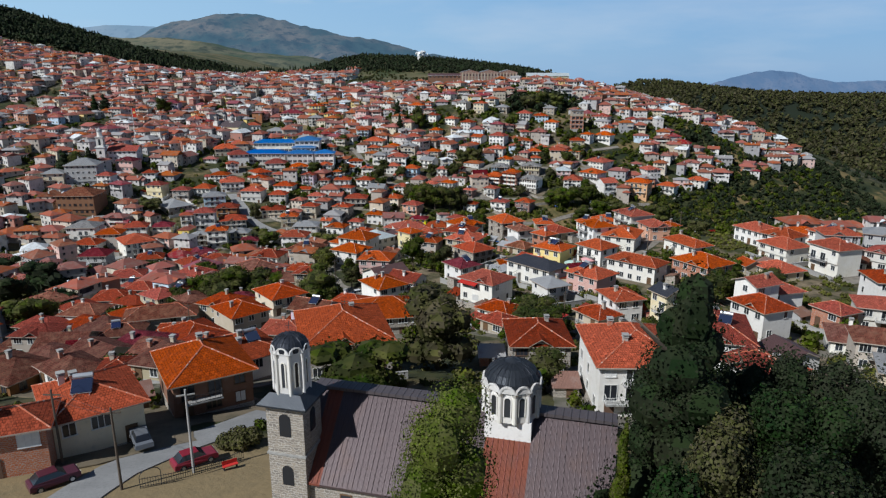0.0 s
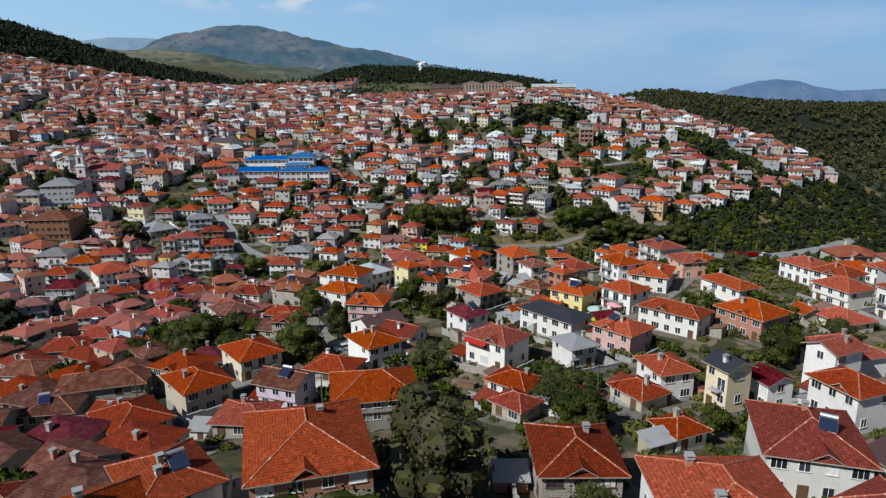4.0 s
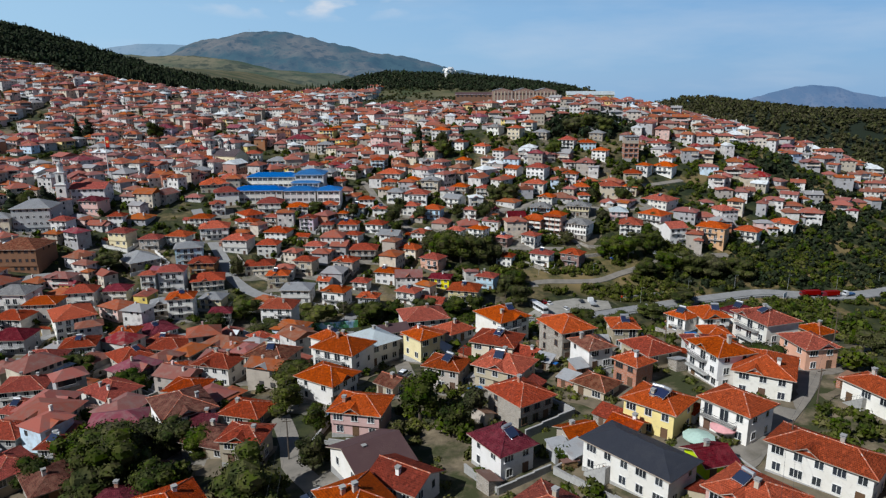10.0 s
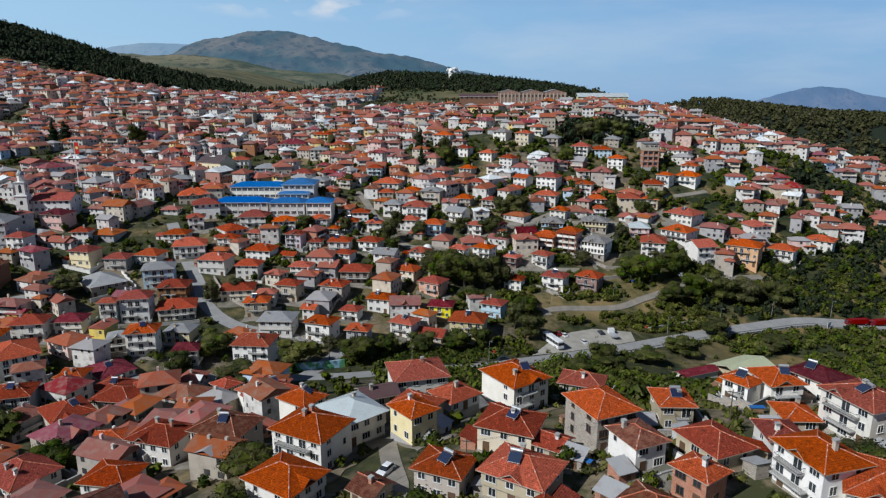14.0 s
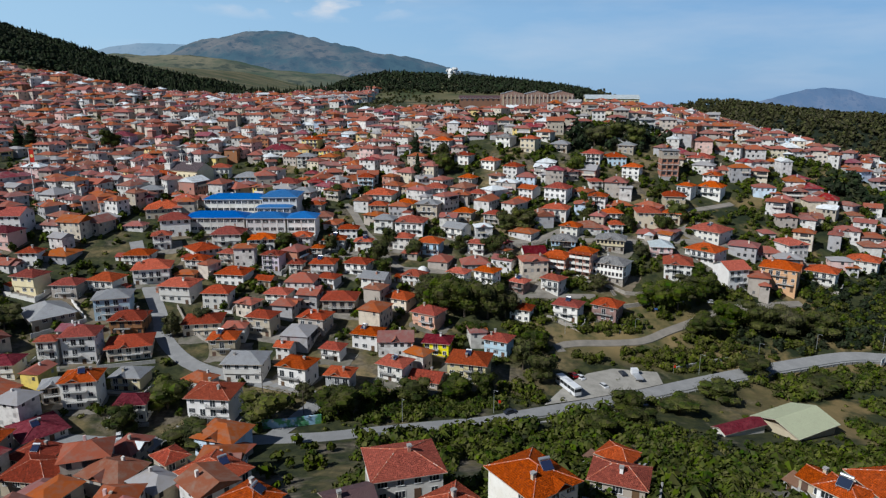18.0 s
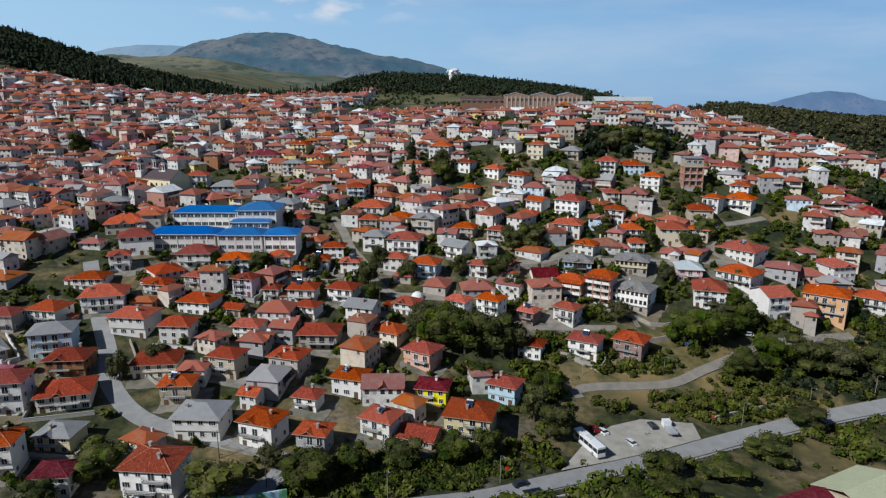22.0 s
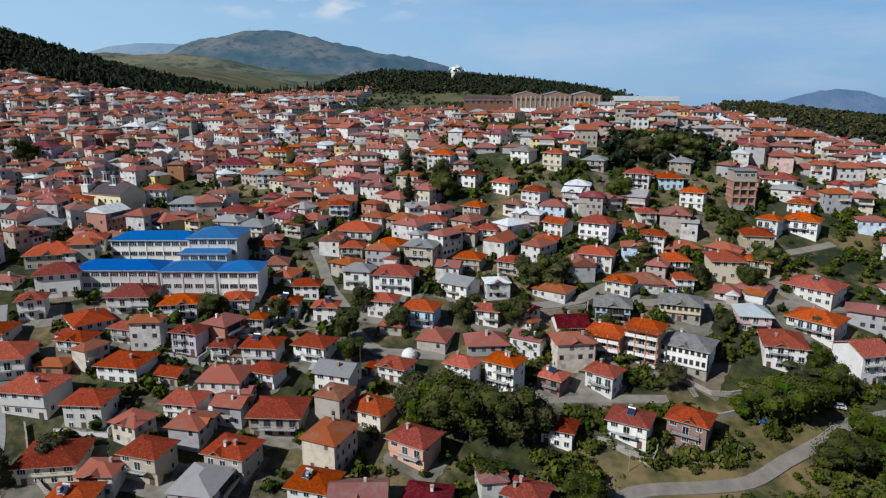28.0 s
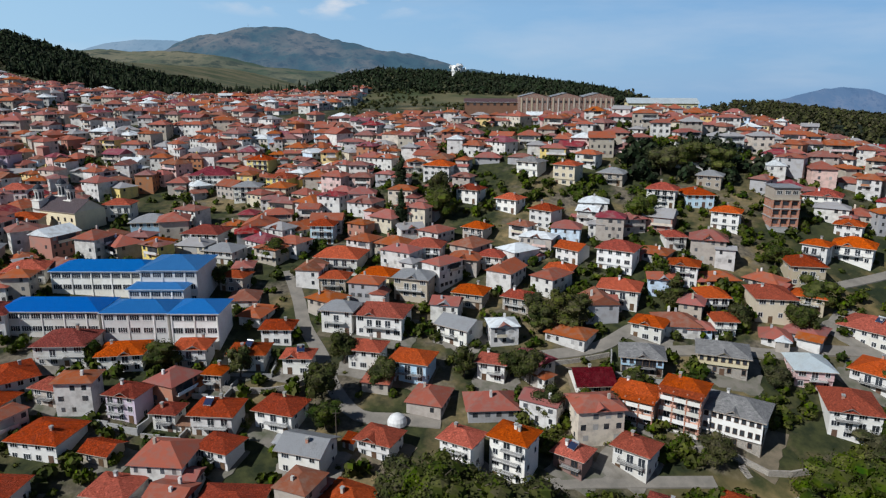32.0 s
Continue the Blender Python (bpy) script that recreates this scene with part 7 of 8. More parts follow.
for x, y, tall, r in ((-10.5, -5.0, 9.0, 2.1), (-9.5, 4.6, 10.0, 2.1), (1.5, 0.0, 9.0, 1.9)):
    z0 = 8 + tall * 0.34
    turret = part("turret", Geo().box(x - r, x + r, y - r, y + r, 3, z0).box(x - r - 0.25, x + r + 0.25, y - r - 0.25, y + r + 0.25, z0, z0 + 0.3), PALE, minster, "white square turret")
    part("drum", Geo().turned([(r * 0.85, z0 + 0.3), (r * 0.85, 8 + tall * 0.8), (r * 1.05, 8 + tall * 0.83), (r * 1.05, 8 + tall * 0.86)], 8, 0, x, y), PALE, turret)
    part("dome", Geo().turned([(r * 0.95, 8 + tall * 0.86), (r * 0.8, 8 + tall * 0.95), (r * 0.45, 8 + tall * 1.04), (r * 0.12, 8 + tall * 1.08), (0.05, 8 + tall * 1.2)], 12, 0, x, y), LEAD, turret, "dark lead dome")
    for a in range(8):
        q = pose(x, y, 0, 0, 0, a * 45 + 22.5)
        part("opening", Geo().face([(-0.42, -r * 0.8, z0 + 0.8), (0.42, -r * 0.8, z0 + 0.8), (0.42, -r * 0.8, 7.2 + tall * 0.8), (0, -r * 0.8, 7.6 + tall * 0.8), (-0.42, -r * 0.8, 7.2 + tall * 0.8)]), GLASS, turret, at=q)

# ---- the white tower and the flag by the market ----
tower = thing("white_tower", pose(-193, 446, level(-193, 446), 0, 0, 6), "tall white bell tower with open tiers beside a hall", "tower")
part("shaft", Geo().box(-2.6, 2.6, -2.6, 2.6, -4, 11.5), WALL["w"], tower)
part("cornice", Geo().box(-3.0, 3.0, -3.0, 3.0, 11.5, 12.0), FRAME, tower)
part("belfry", Geo().box(-2.1, 2.1, -2.1, 2.1, 12.0, 18.0), WALL["w"], tower)
part("upper_cornice", Geo().box(-2.5, 2.5, -2.5, 2.5, 18.0, 18.4), FRAME, tower)
part("lantern", Geo().turned([(1.6, 18.4), (1.6, 21.6)], 8), WALL["w"], tower)
part("dome", Geo().turned([(1.8, 21.6), (1.5, 22.7), (0.8, 23.5), (0.05, 24.3)], 12), ROOF["z"], tower, "grey metal dome")
for a in range(4):
    for z, tall, deep in ((3.0, 1.6, 2.62), (7.4, 1.6, 2.62), (13.2, 3.4, 2.12)):
        part("opening", Geo().face([(-0.7, -deep, z), (0.7, -deep, z), (0.7, -deep, z + tall), (0, -deep, z + tall + 0.6), (-0.7, -deep, z + tall)]), GLASS, tower, "dark arched opening", at=pose(0, 0, 0, 0, 0, a * 90))
mast = thing("flagpole", pose(-186, 485, level(-186, 485)), "tall white flagpole with a red and yellow flag", "flagpole")
part("pole", Geo().beam((0, 0, -1), (0, 0, 27), 0.28, 0, 8, 0.14), FRAME, mast)
part("flag", Geo().box(0.15, 2.4, -0.03, 0.03, 20.5, 26.5), RED_CLOTH, mast, "hanging red flag")
part("flag_emblem", Geo().turned([(0.0, -0.04), (0.8, -0.04), (0.8, 0.04), (0.0, 0.04)], 12), WALL["y"], mast, "yellow round emblem", at=pose(1.3, 0, 23.6, 90))

# ---- long buildings on the ridge ----
hangar = thing("hangar", pose(158.5, 741, 96, 0, 0, -6), "long cream hall with a white metal roof", "hall")
part("wall", Geo().box(-22, 22, -8, 8, -14, 6.3), WALL["c"], hangar)
g, caps = roof_geo(44, 16, 2.9, 0.8, "gable")
part("roof", g, [ROOF["w"], FRAME], hangar, "shining white metal roof", at=pose(0, 0, 6.6))
for k in range(11):
    part("window", RIBBON, None, hangar, at=pose(-20 + k * 4, -8, 3.2))
for k in range(4):
    part("window", RIBBON, None, hangar, at=pose(22, -6 + k * 4, 3.2, 0, 0, 90))
SOOT = masonry("sooty_brick", (0.3, 0.16, 0.11), (0.22, 0.13, 0.1), (0.3, 0.26, 0.22), 0.4, 0.2)
works = thing("brick_works", pose(94, 735, 97, 0, 0, -3), "brick factory halls with three arched gables", "factory")
for k in range(3):
    x = -20 + k * 20
    hall = part("hall", Geo().box(x - 9.7, x + 9.7, -10, 12, -14, 9), SOOT, works)
    gable = [(x - 9.7, -10, 9), (x + 9.7, -10, 9), (x + 9.7, -10, 9.4), (x, -10, 11.6), (x - 9.7, -10, 9.4)]
    part("gable", Geo().face(gable), SOOT, hall)
    part("roof", Geo().face([(x - 10, -10.3, 9.3), (x, -10.3, 11.8), (x, 12.3, 11.8), (x - 10, 12.3, 9.3)], 0, True).face([(x, -10.3, 11.8), (x + 10, -10.3, 9.3), (x + 10, 12.3, 9.3), (x, 12.3, 11.8)], 0, True), ROOF["z"], hall)
    for i in range(6):
        xx = x - 8.2 + i * 3.3
        part("pilaster", Geo().box(xx - 0.45, xx + 0.45, -10.35, -10, -1, 8.6), WALL["e"], hall)
        part("window", WINDOW["m", "t"], None, hall, at=pose(xx + 1.6, -10, 5.6))
shed = thing("long_shed", pose(52, 748, 98, 0, 0, -2), "long low brown shed with a dark roof", "shed")
part("wall", Geo().box(-22, 22, -7, 7, -14, 4.6), WALL["n"], shed)
g, caps = roof_geo(44, 14, 2.0, 0.6, "gable")
part("roof", g, [ROOF["q"], FRAME], shed, at=pose(0, 0, 4.7))
for k in range(10):
    part("window", WINDOW["l", "t"], None, shed, at=pose(-19.8 + k * 4.4, -7, 2.4))

# ---- the white monument on the wooded hill ----
monument = thing("monument", pose(34, 1122, level(34, 1122) + 0.5), "white rounded concrete monument with knobs on the hilltop", "monument")
part("base", Geo().turned([(6.5, -6), (6.5, 4), (5.5, 5)], 16), FRAME, monument)
ball = [(7.5 * math.cos(a), 6.5 + 6.0 * math.sin(a)) for a in np.linspace(-0.9, math.pi / 2, 8)]
part("dome", Geo().turned([(abs(r) + 1e-7 if k < 7 else 0.0, z) for k, (r, z) in enumerate(ball)], 18), FRAME, monument)
for k in range(9):
    a, e = k * 2.4, 0.15 + (k % 3) * 0.38
    d = Vector((math.cos(a) * math.cos(e), math.sin(a) * math.cos(e), math.sin(e)))
    knob = Geo().beam(d * 4 + Vector((0, 0, 6)), Vector((d.x * 10.5, d.y * 10.5, d.z * 7.6)) + Vector((0, 0, 6.5)), 1.6, 0, 10, 2.3)
    part("knob", knob, FRAME, monument)

# ---- unfinished brick house ----
block = thing("unfinished_building", pose(139.5, 534.5, 64.0, 0, 0, -6), "unfinished red brick building with a pale finished top storey", "building", "houses of the town")
part("footing", Geo().box(-4.9, 4.9, -4.6, 4.6, -6, 0), CONCRETE, block)
part("infill", Geo().box(-4.5, 4.5, -4.0, 4.4, 0, 10.4), BRICK, block, "bare red brick walls")
for s in range(4):
    z = s * 3.4
    part("slab", Geo().box(-4.9, 4.9, -4.7, 4.6, z, z + 0.28), CONCRETE if s < 3 else WALL["e"], block)
    if s < 3:
        for x in (-4.6, -1.6, 1.6, 4.6):
            part("column", Geo().box(x - 0.25, x + 0.25, -4.6, -4.15, z + 0.28, z + 3.4), BRICK, block)
        for x in (-3.1, 0, 3.1):
            part("opening", Geo().box(-1.0, 1.0, -0.06, 0, 1.25, 2.7), GLASS, block, "dark unglazed opening", at=pose(x, -4.0, z + 0.1))
part("top_storey", Geo().box(-4.6, 4.6, -3.9, 4.4, 10.5, 14.6), WALL["e"], block)
for x in (-2.6, 0.4, 2.9):
    part("window", WINDOW["l", "w"], None, block, at=pose(x, -3.9, 12.2))
part("roof", Geo().box(-5.0, 5.0, -4.6, 4.8, 14.6, 14.9), ROOF["z"], block, "flat grey sheet roof")

# ---- the barn below the road ----
MOSS = sheet("moss_pale_roof", (0.40, 0.42, 0.27), (0.34, 0.33, 0.22), 0.9, 0.8, 0.0)
barn = thing("barn", pose(121, 349, level(121, 349), 0, 0, 27), "low barn with a wide pale green roof", "barn")
part("wall", Geo().box(-9, 9, -7.5, 7.5, -3, 3.4), WALL["e"], barn)
g, caps = roof_geo(18, 15, 2.4, 1.0, "gable")
part("roof", g, [MOSS, FASCIA], barn, "pale green sheet roof", at=pose(0, 0, 3.5))
annex = thing("barn_annex", pose(101, 343.5, level(101, 343.5), 0, 0, 22), "low whitewashed annex with a red roof", "shed")
part("wall", Geo().box(-8, 8, -2.4, 2.4, -2, 2.4), WALL["w"], annex)
g, caps = roof_geo(16, 4.8, 1.0, 0.5, "gable")
part("roof", g, [ROOF["m"], FASCIA], annex, at=pose(0, 0, 2.5))

# ---- walls along the roads ----
def long_wall(name, label, points, tall, thick, material, below=2.5):
    line = bend(points, 4.0)
    g = Geo()
    for a, b in zip(line, line[1:]):
        t = (b - a).normalized()
        n = Vector((-t.y, t.x)) * thick / 2
        za, zb = level(*a), level(*b)
        low, top = [], []
        for p, z in ((a, za), (b, zb)):
            low += [(*(p - n), z - below), (*(p + n), z - below)]
            top += [(*(p - n), z + tall), (*(p + n), z + tall)]
        g.face([low[0], low[2], top[2], top[0]]).face([low[3], low[1], top[1], top[3]]).face([top[0], top[2], top[3], top[1]])
        g.face([low[1], low[0], top[0], top[1]]).face([low[2], low[3], top[3], top[2]])
    return tagged(part(name, g, material), label, "wall", kind="structure")


MURAL = Mat("painted_mural", 0.85)
mural_spot = MURAL.mix((0.32, 0.52, 0.68), (0.10, 0.30, 0.14), MURAL.spread(MURAL.noise(0.35, 3), 0.46, 0.54))
MURAL = MURAL.done(MURAL.mix(mural_spot, (0.75, 0.72, 0.6), MURAL.spread(MURAL.noise(0.9, 2), 0.6, 0.68)))
long_wall("wall_mural", "roadside wall painted with a blue and green mural", [(-42, 331), (-33, 332), (-24, 335)], 2.8, 0.4, MURAL)
long_wall("wall_retaining", "grey concrete retaining wall under the road", [(8, 329), (24, 333.5), (42, 341.5), (60, 350.5), (80, 360.5)], 0.35, 0.6, CONCRETE, 4.5)
long_wall("wall_roadside", "low concrete wall above the road", [(96, 384), (108, 389), (121, 393.5)], 1.3, 0.4, CONCRETE)
long_wall("wall_terrace", "rubble stone terrace wall below the old house", [(72, 416), (84, 417), (98, 421), (112, 424)], 1.6, 0.5, STONE)
long_wall("wall_old_house", "rubble stone wall holding the yard of the old house", [(68, 430.5), (80, 430.5), (88, 425.5), (99, 427), (110, 431)], 1.4, 0.5, STONE, 3.0)
long_wall("wall_lane", "rubble stone wall along the street", [(-90, 405), (-78, 388), (-62, 377)], 1.4, 0.4, STONE)
long_wall("wall_garden", "rubble stone wall at the back of the gardens", [(-60, 448), (-30, 446), (-18, 452)], 1.5, 0.4, STONE)
long_wall("wall_upper_terrace", "stone terrace wall under the upper street", [(28, 457), (48, 459), (60, 462)], 1.2, 0.4, STONE)
lot = Geo()
ring = [(43, 353), (53, 368), (62, 376), (72, 380.5), (88, 381), (88, 374), (74, 367), (58, 359.5)]
lot.face([(x, y, level(x, y) + 0.35) for x, y in ring], 0, True)
tagged(part("pavement_layby", lot, GRAVEL), "pale gravel lay-by beside the road", "lay-by", kind="structure")


# ---- vehicles ----
TYRE = plain("tyre_rubber", (0.025, 0.025, 0.027), 0.9)
PAINT = {n: plain("paint_" + n, c, 0.3, 0.2, 0.05) for n, c in dict(white=(0.75, 0.75, 0.75), red=(0.26, 0.015, 0.025), grey=(0.16, 0.17, 0.19), dark=(0.03, 0.035, 0.05), blue=(0.04, 0.12, 0.35), silver=(0.45, 0.46, 0.47), plum=(0.1, 0.03, 0.045)).items()}
LAMP = plain("lamp_glass", (0.6, 0.58, 0.5), 0.15)
WHEEL = Geo().beam((-0.1, 0, 0), (0.1, 0, 0), 0.31, 0, 12).mesh("tyre", [TYRE])
RIM = Geo().beam((-0.11, 0, 0), (0.11, 0, 0), 0.18, 0, 10).mesh("rim", [STEEL])


def wheels(root, places, scale=1.0):
    for x, y in places:
        w = part("wheel", WHEEL, None, root, at=pose(x, y, 0.31 * scale) @ Matrix.Diagonal((scale, scale, scale, 1)))
        part("rim", RIM, None, w)


def body_geo(profile, w, inset):
    """A car body drawn in side view (y, z) pairs with the roof drawn in by inset."""
    g = Geo()
    zt = max(z for _, z in profile)
    side = lambda s: [(s * (w / 2 - inset * max(0, (z - 0.8) / (zt - 0.8))), y, z) for y, z in profile]
    a, b = side(-1), side(1)
    n = len(profile)
    for k in range(n):
        m = (k + 1) % n
        g.face([a[k], b[k], b[m], a[m]])
    g.face(a[::-1]).face(b)
    return g


def car(x, y, yaw, colour, words, z=None, long=4.1):
    root = thing("car", pose(x, y, (level(x, y) if z is None else z) + 0.12, 0, 0, yaw), words, "car", "parked cars")
    s = long / 4.1
    low = [(-2.05, 0.3), (2.05, 0.3), (2.05, 0.72), (1.9, 0.82), (1.0, 0.92), (-1.8, 0.95), (-2.02, 0.8)]
    part("body", body_geo([(p * s, q) for p, q in low], 1.68, 0.08), PAINT[colour], root)
    part("cabin", body_geo([(p * s, q) for p, q in [(-1.75, 0.9), (1.0, 0.9), (0.35, 1.4), (-1.2, 1.42)]], 1.56, 0.2), GLASS, root, "dark window glass")
    part("roof", body_geo([(p * s, q) for p, q in [(-1.2, 1.4), (0.35, 1.38), (0.3, 1.46), (-1.15, 1.48)]], 1.34, 0.1), PAINT[colour], root)
    for sx in (-0.6, 0.6):
        part("headlight", Geo().box(sx - 0.17, sx + 0.17, 2.03 * s, 2.08 * s, 0.58, 0.72), LAMP, root)
    wheels(root, [(sx, sy * s) for sx in (-0.78, 0.78) for sy in (-1.25, 1.3)])
    return root


def coach(x, y, yaw):
    root = thing("bus", pose(x, y, level(x, y) + 0.4, 0, 0, yaw), "white coach with dark windows parked in the lay-by", "bus")
    part("body", Geo().box(-1.25, 1.25, -6, 6, 0.4, 1.55).box(-1.25, 1.25, -6, 5.9, 2.75, 3.3), PAINT["white"], root)
    part("window_band", Geo().box(-1.22, 1.22, -5.95, 5.95, 1.55, 2.75), GLASS, root, "dark glass window band")
    for k in range(6):
        part("pillar", Geo().box(-1.26, 1.26, -5.9 + k * 2.2, -5.75 + k * 2.2, 1.55, 2.75), PAINT["white"], root)
    part("air_conditioner", Geo().box(-0.8, 0.8, -1.5, 1.2, 3.3, 3.5), PAINT["white"], root)
    wheels(root, [(sx, sy) for sx in (-1.13, 1.13) for sy in (-3.6, 3.8)], 1.6)


def lorry(x, y, yaw, colour, cargo, long=7.5, words="lorry with an open bed"):
    root = thing("lorry", pose(x, y, level(x, y) + 0.35, 0, 0, yaw), words, "lorry")
    h = long / 2
    part("chassis", Geo().box(-0.5, 0.5, -h, h, 0.55, 0.8), IRON, root)
    part("cab", Geo().box(-1.15, 1.15, h - 1.9, h, 0.6, 2.6), PAINT[cargo if cargo == "red" else "white"], root)
    part("windscreen", Geo().box(-1.0, 1.0, h, h + 0.03, 1.6, 2.4), GLASS, root)
    part("bed", Geo().box(-1.2, 1.2, -h, h - 2.1, 0.8, 2.9 if cargo == "red" else 1.3), PAINT[colour], root)
    wheels(root, [(sx, sy) for sx in (-1.0, 1.0) for sy in (-h + 1.3, h - 1.0)], 1.5)


coach(52.8, 364.6, 21.0)
car(58.5, 372.6, 25, "white", "small white car parked beside the coach")
car(65.4, 368.8, 25, "white", "white van-like car parked in the lay-by", long=4.8)
car(56.3, 373.5, 25, "red", "red car parked behind the coach")
car(74.6, 377.6, 10, "dark", "dark car parked on the gravel")
lorry(79.2, 376.0, 5, "silver", "grey", 6.5, "small white tipper lorry on the gravel")
car(31.0, 340.6, -67, "dark", "dark car driving on the main road", 19.5)
car(-17.4, 350.6, 80, "dark", "dark car parked by the houses")
car(-12.6, 351.6, -100, "white", "white car parked by the houses")
car(-58.2, 334.0, 60, "white", "white pickup parked by the house")
car(-77.5, 325.9, 20, "white", "white car parked on the verge")
car(123.2, 424.5, 70, "white", "white car parked on the hill lane")
car(-26.9, 62.6, 30, "grey", "dark grey hatchback parked by the yellow house", level(-25, 60.5) + 0.15)
car(-20.2, 57.9, -55, "red", "red hatchback parked by the church fence")
car(-31.5, 54.5, -50, "plum", "dark plum-coloured saloon parked by the wall")
car(20.0, 87.3, 85, "white", "white hatchback parked by the stone house")
car(-1.5, 224.0, 150, "white", "white estate car in the lane")
car(-13.0, 175.5, 120, "white", "white car in the narrow lane")
car(99.5, 417.5, 65, "blue", "blue car parked under the terrace wall")
car(-112.0, 429.0, 25, "grey", "grey car parked along the street")
car(-108.0, 423.0, 25, "white", "white car parked along the street")
car(-114.5, 434.0, 25, "dark", "dark car parked along the street")
lorry(195.5, 401.8, 95, "red", "red", 10, "dark red lorry with a box body on the road")
lorry(206.5, 402.9, 97, "red", "red", 9, "dark red trailer with a box body on the road")
lorry(217.5, 405.2, 108, "blue", "grey", 6, "small blue flatbed lorry on the road")


# ---- poles and signs ----
def street_lamp(x, y, yaw, tall=7.5):
    root = thing("street_lamp", pose(x, y, level(x, y), 0, 0, yaw), "grey steel street lamp with a curved arm", "street lamp", "street lamps along the road")
    part("pole", Geo().beam((0, 0, -0.5), (0, 0, tall), 0.09, 0, 7, 0.05), STEEL, root)
    part("arm", Geo().beam((0, 0, tall), (0, 0.8, tall + 0.45), 0.045, 0, 5).beam((0, 0.8, tall + 0.45), (0, 1.6, tall + 0.5), 0.045, 0, 5), STEEL, root)
    part("head", Geo().box(-0.14, 0.14, 1.5, 2.1, tall + 0.42, tall + 0.54), STEEL, root)


def pole(x, y, tall=8.0, material=None):
    root = thing("utility_pole", pose(x, y, level(x, y), 0, 0, rnd.uniform(-20, 20)), "weathered utility pole with a crossarm", "pole", "utility poles")
    part("post", Geo().beam((0, 0, -1), (0, 0, tall), 0.14, 0, 8, 0.09), material or WOOD, root)
    part("crossarm", Geo().box(-0.8, 0.8, -0.05, 0.05, tall - 0.6, tall - 0.48), material or WOOD, root)


for k in range(2, len(MAIN) - 3, 9):
    p, q = MAIN[k], MAIN[k + 1]
    t = (q - p).normalized()
    n = Vector((-t.y, t.x))
    s = p + n * 4.6
    if s.x > -25 and not (40 < s.x < 92):
        street_lamp(s.x, s.y, math.degrees(math.atan2(t.y, t.x)) + 180)
for x, y in ((58, 399), (86, 403), (112, 409), (130, 417)):
    street_lamp(x, y, 200, 6)
pole(-19.7, 56.0, 8.5, CONCRETE)
for x, y in ((-25, 53), (-33, 59), (-12, 130), (-20, 190), (74, 192), (12, 217), (60, 175), (-45, 352), (-30, 340), (-64, 342), (5, 350), (-10, 430), (88, 430), (40, 452), (-60, 400), (-95, 390), (-40, 250), (-70, 260), (100, 230), (60, 230), (33, 128), (-50, 150)):
    pole(x, y)
for x, y, c in ((28, 348, "red"), (94, 381.5, "red")):
    flag = thing("roadside_flag", pose(x, y, level(x, y)), "small red flag on a thin pole beside the road", "flag")
    part("staff", Geo().beam((0, 0, -0.3), (0, 0, 3.4), 0.035, 0, 5), STEEL, flag)
    part("cloth", Geo().box(0.03, 0.75, -0.01, 0.01, 2.3, 3.3), RED_CLOTH, flag)
board = thing("billboard", pose(180, 396.5, level(180, 396.5), 0, 0, 42), "white billboard seen from the side on two posts", "billboard")
part("panel", Geo().box(-2, 2, -0.08, 0.08, 1.2, 3.8), FRAME, board)
part("post", Geo().box(-1.5, -1.35, -0.07, 0.07, -0.5, 1.2), STEEL, board)
part("post", Geo().box(1.35, 1.5, -0.07, 0.07, -0.5, 1.2), STEEL, board)
# guard rail along the outer edge of the main road
rail_line = [p for p in MAIN if 8 < p.x < 185]
barrier = new("guard_rail")
tagged(barrier, "galvanised guard rail along the road edge", "guard rail")
edge = []
for a, b in zip(rail_line, rail_line[1:]):
    t = (b - a).normalized()
    s = a + Vector((t.y, -t.x)) * 3.7
    edge.append((*s, max(level(*a), level(*s)) + 0.75))
beam = Geo()
for a, b in zip(edge, edge[1:]):
    beam.face([(a[0], a[1], a[2] - 0.16), (b[0], b[1], b[2] - 0.16), (b[0], b[1], b[2] + 0.16), (a[0], a[1], a[2] + 0.16)])
    beam.face([(b[0], b[1] + 0.06, b[2] - 0.16), (a[0], a[1] + 0.06, a[2] - 0.16), (a[0], a[1] + 0.06, a[2] + 0.16), (b[0], b[1] + 0.06, b[2] + 0.16)])
part("beam", beam, STEEL, barrier)
POST = Geo().box(-0.06, 0.06, -0.06, 0.06, -1.6, 0.1).mesh("post", [STEEL])
for x, y, z in edge:
    part("post", POST, None, barrier, at=pose(x, y + 0.09, z))
tent = thing("white_tent", pose(3.5, 436.5, level(3.5, 436.5)), "small white domed tent cover beside the lane", "tent")
part("cover", Geo().turned([(2.4, 0), (2.3, 1.0), (1.8, 1.9), (0.9, 2.5), (0.0, 2.7)], 16), FRAME, tent, smooth_faces=True)


# ---- yards ----
RUSTY = sheet("rusty_sheet", (0.24, 0.13, 0.09), (0.36, 0.33, 0.3), 1.6, 0.7, 0.1)
PATCHED = sheet("patched_sheet", (0.42, 0.42, 0.42), (0.26, 0.14, 0.09), 1.6, 0.6, 0.2)
yard = random.Random(31)
SHED_DOOR = Geo().box(-0.45, 0.45, -0.06, 0, 0, 1.8).mesh("door", [TIMBER])


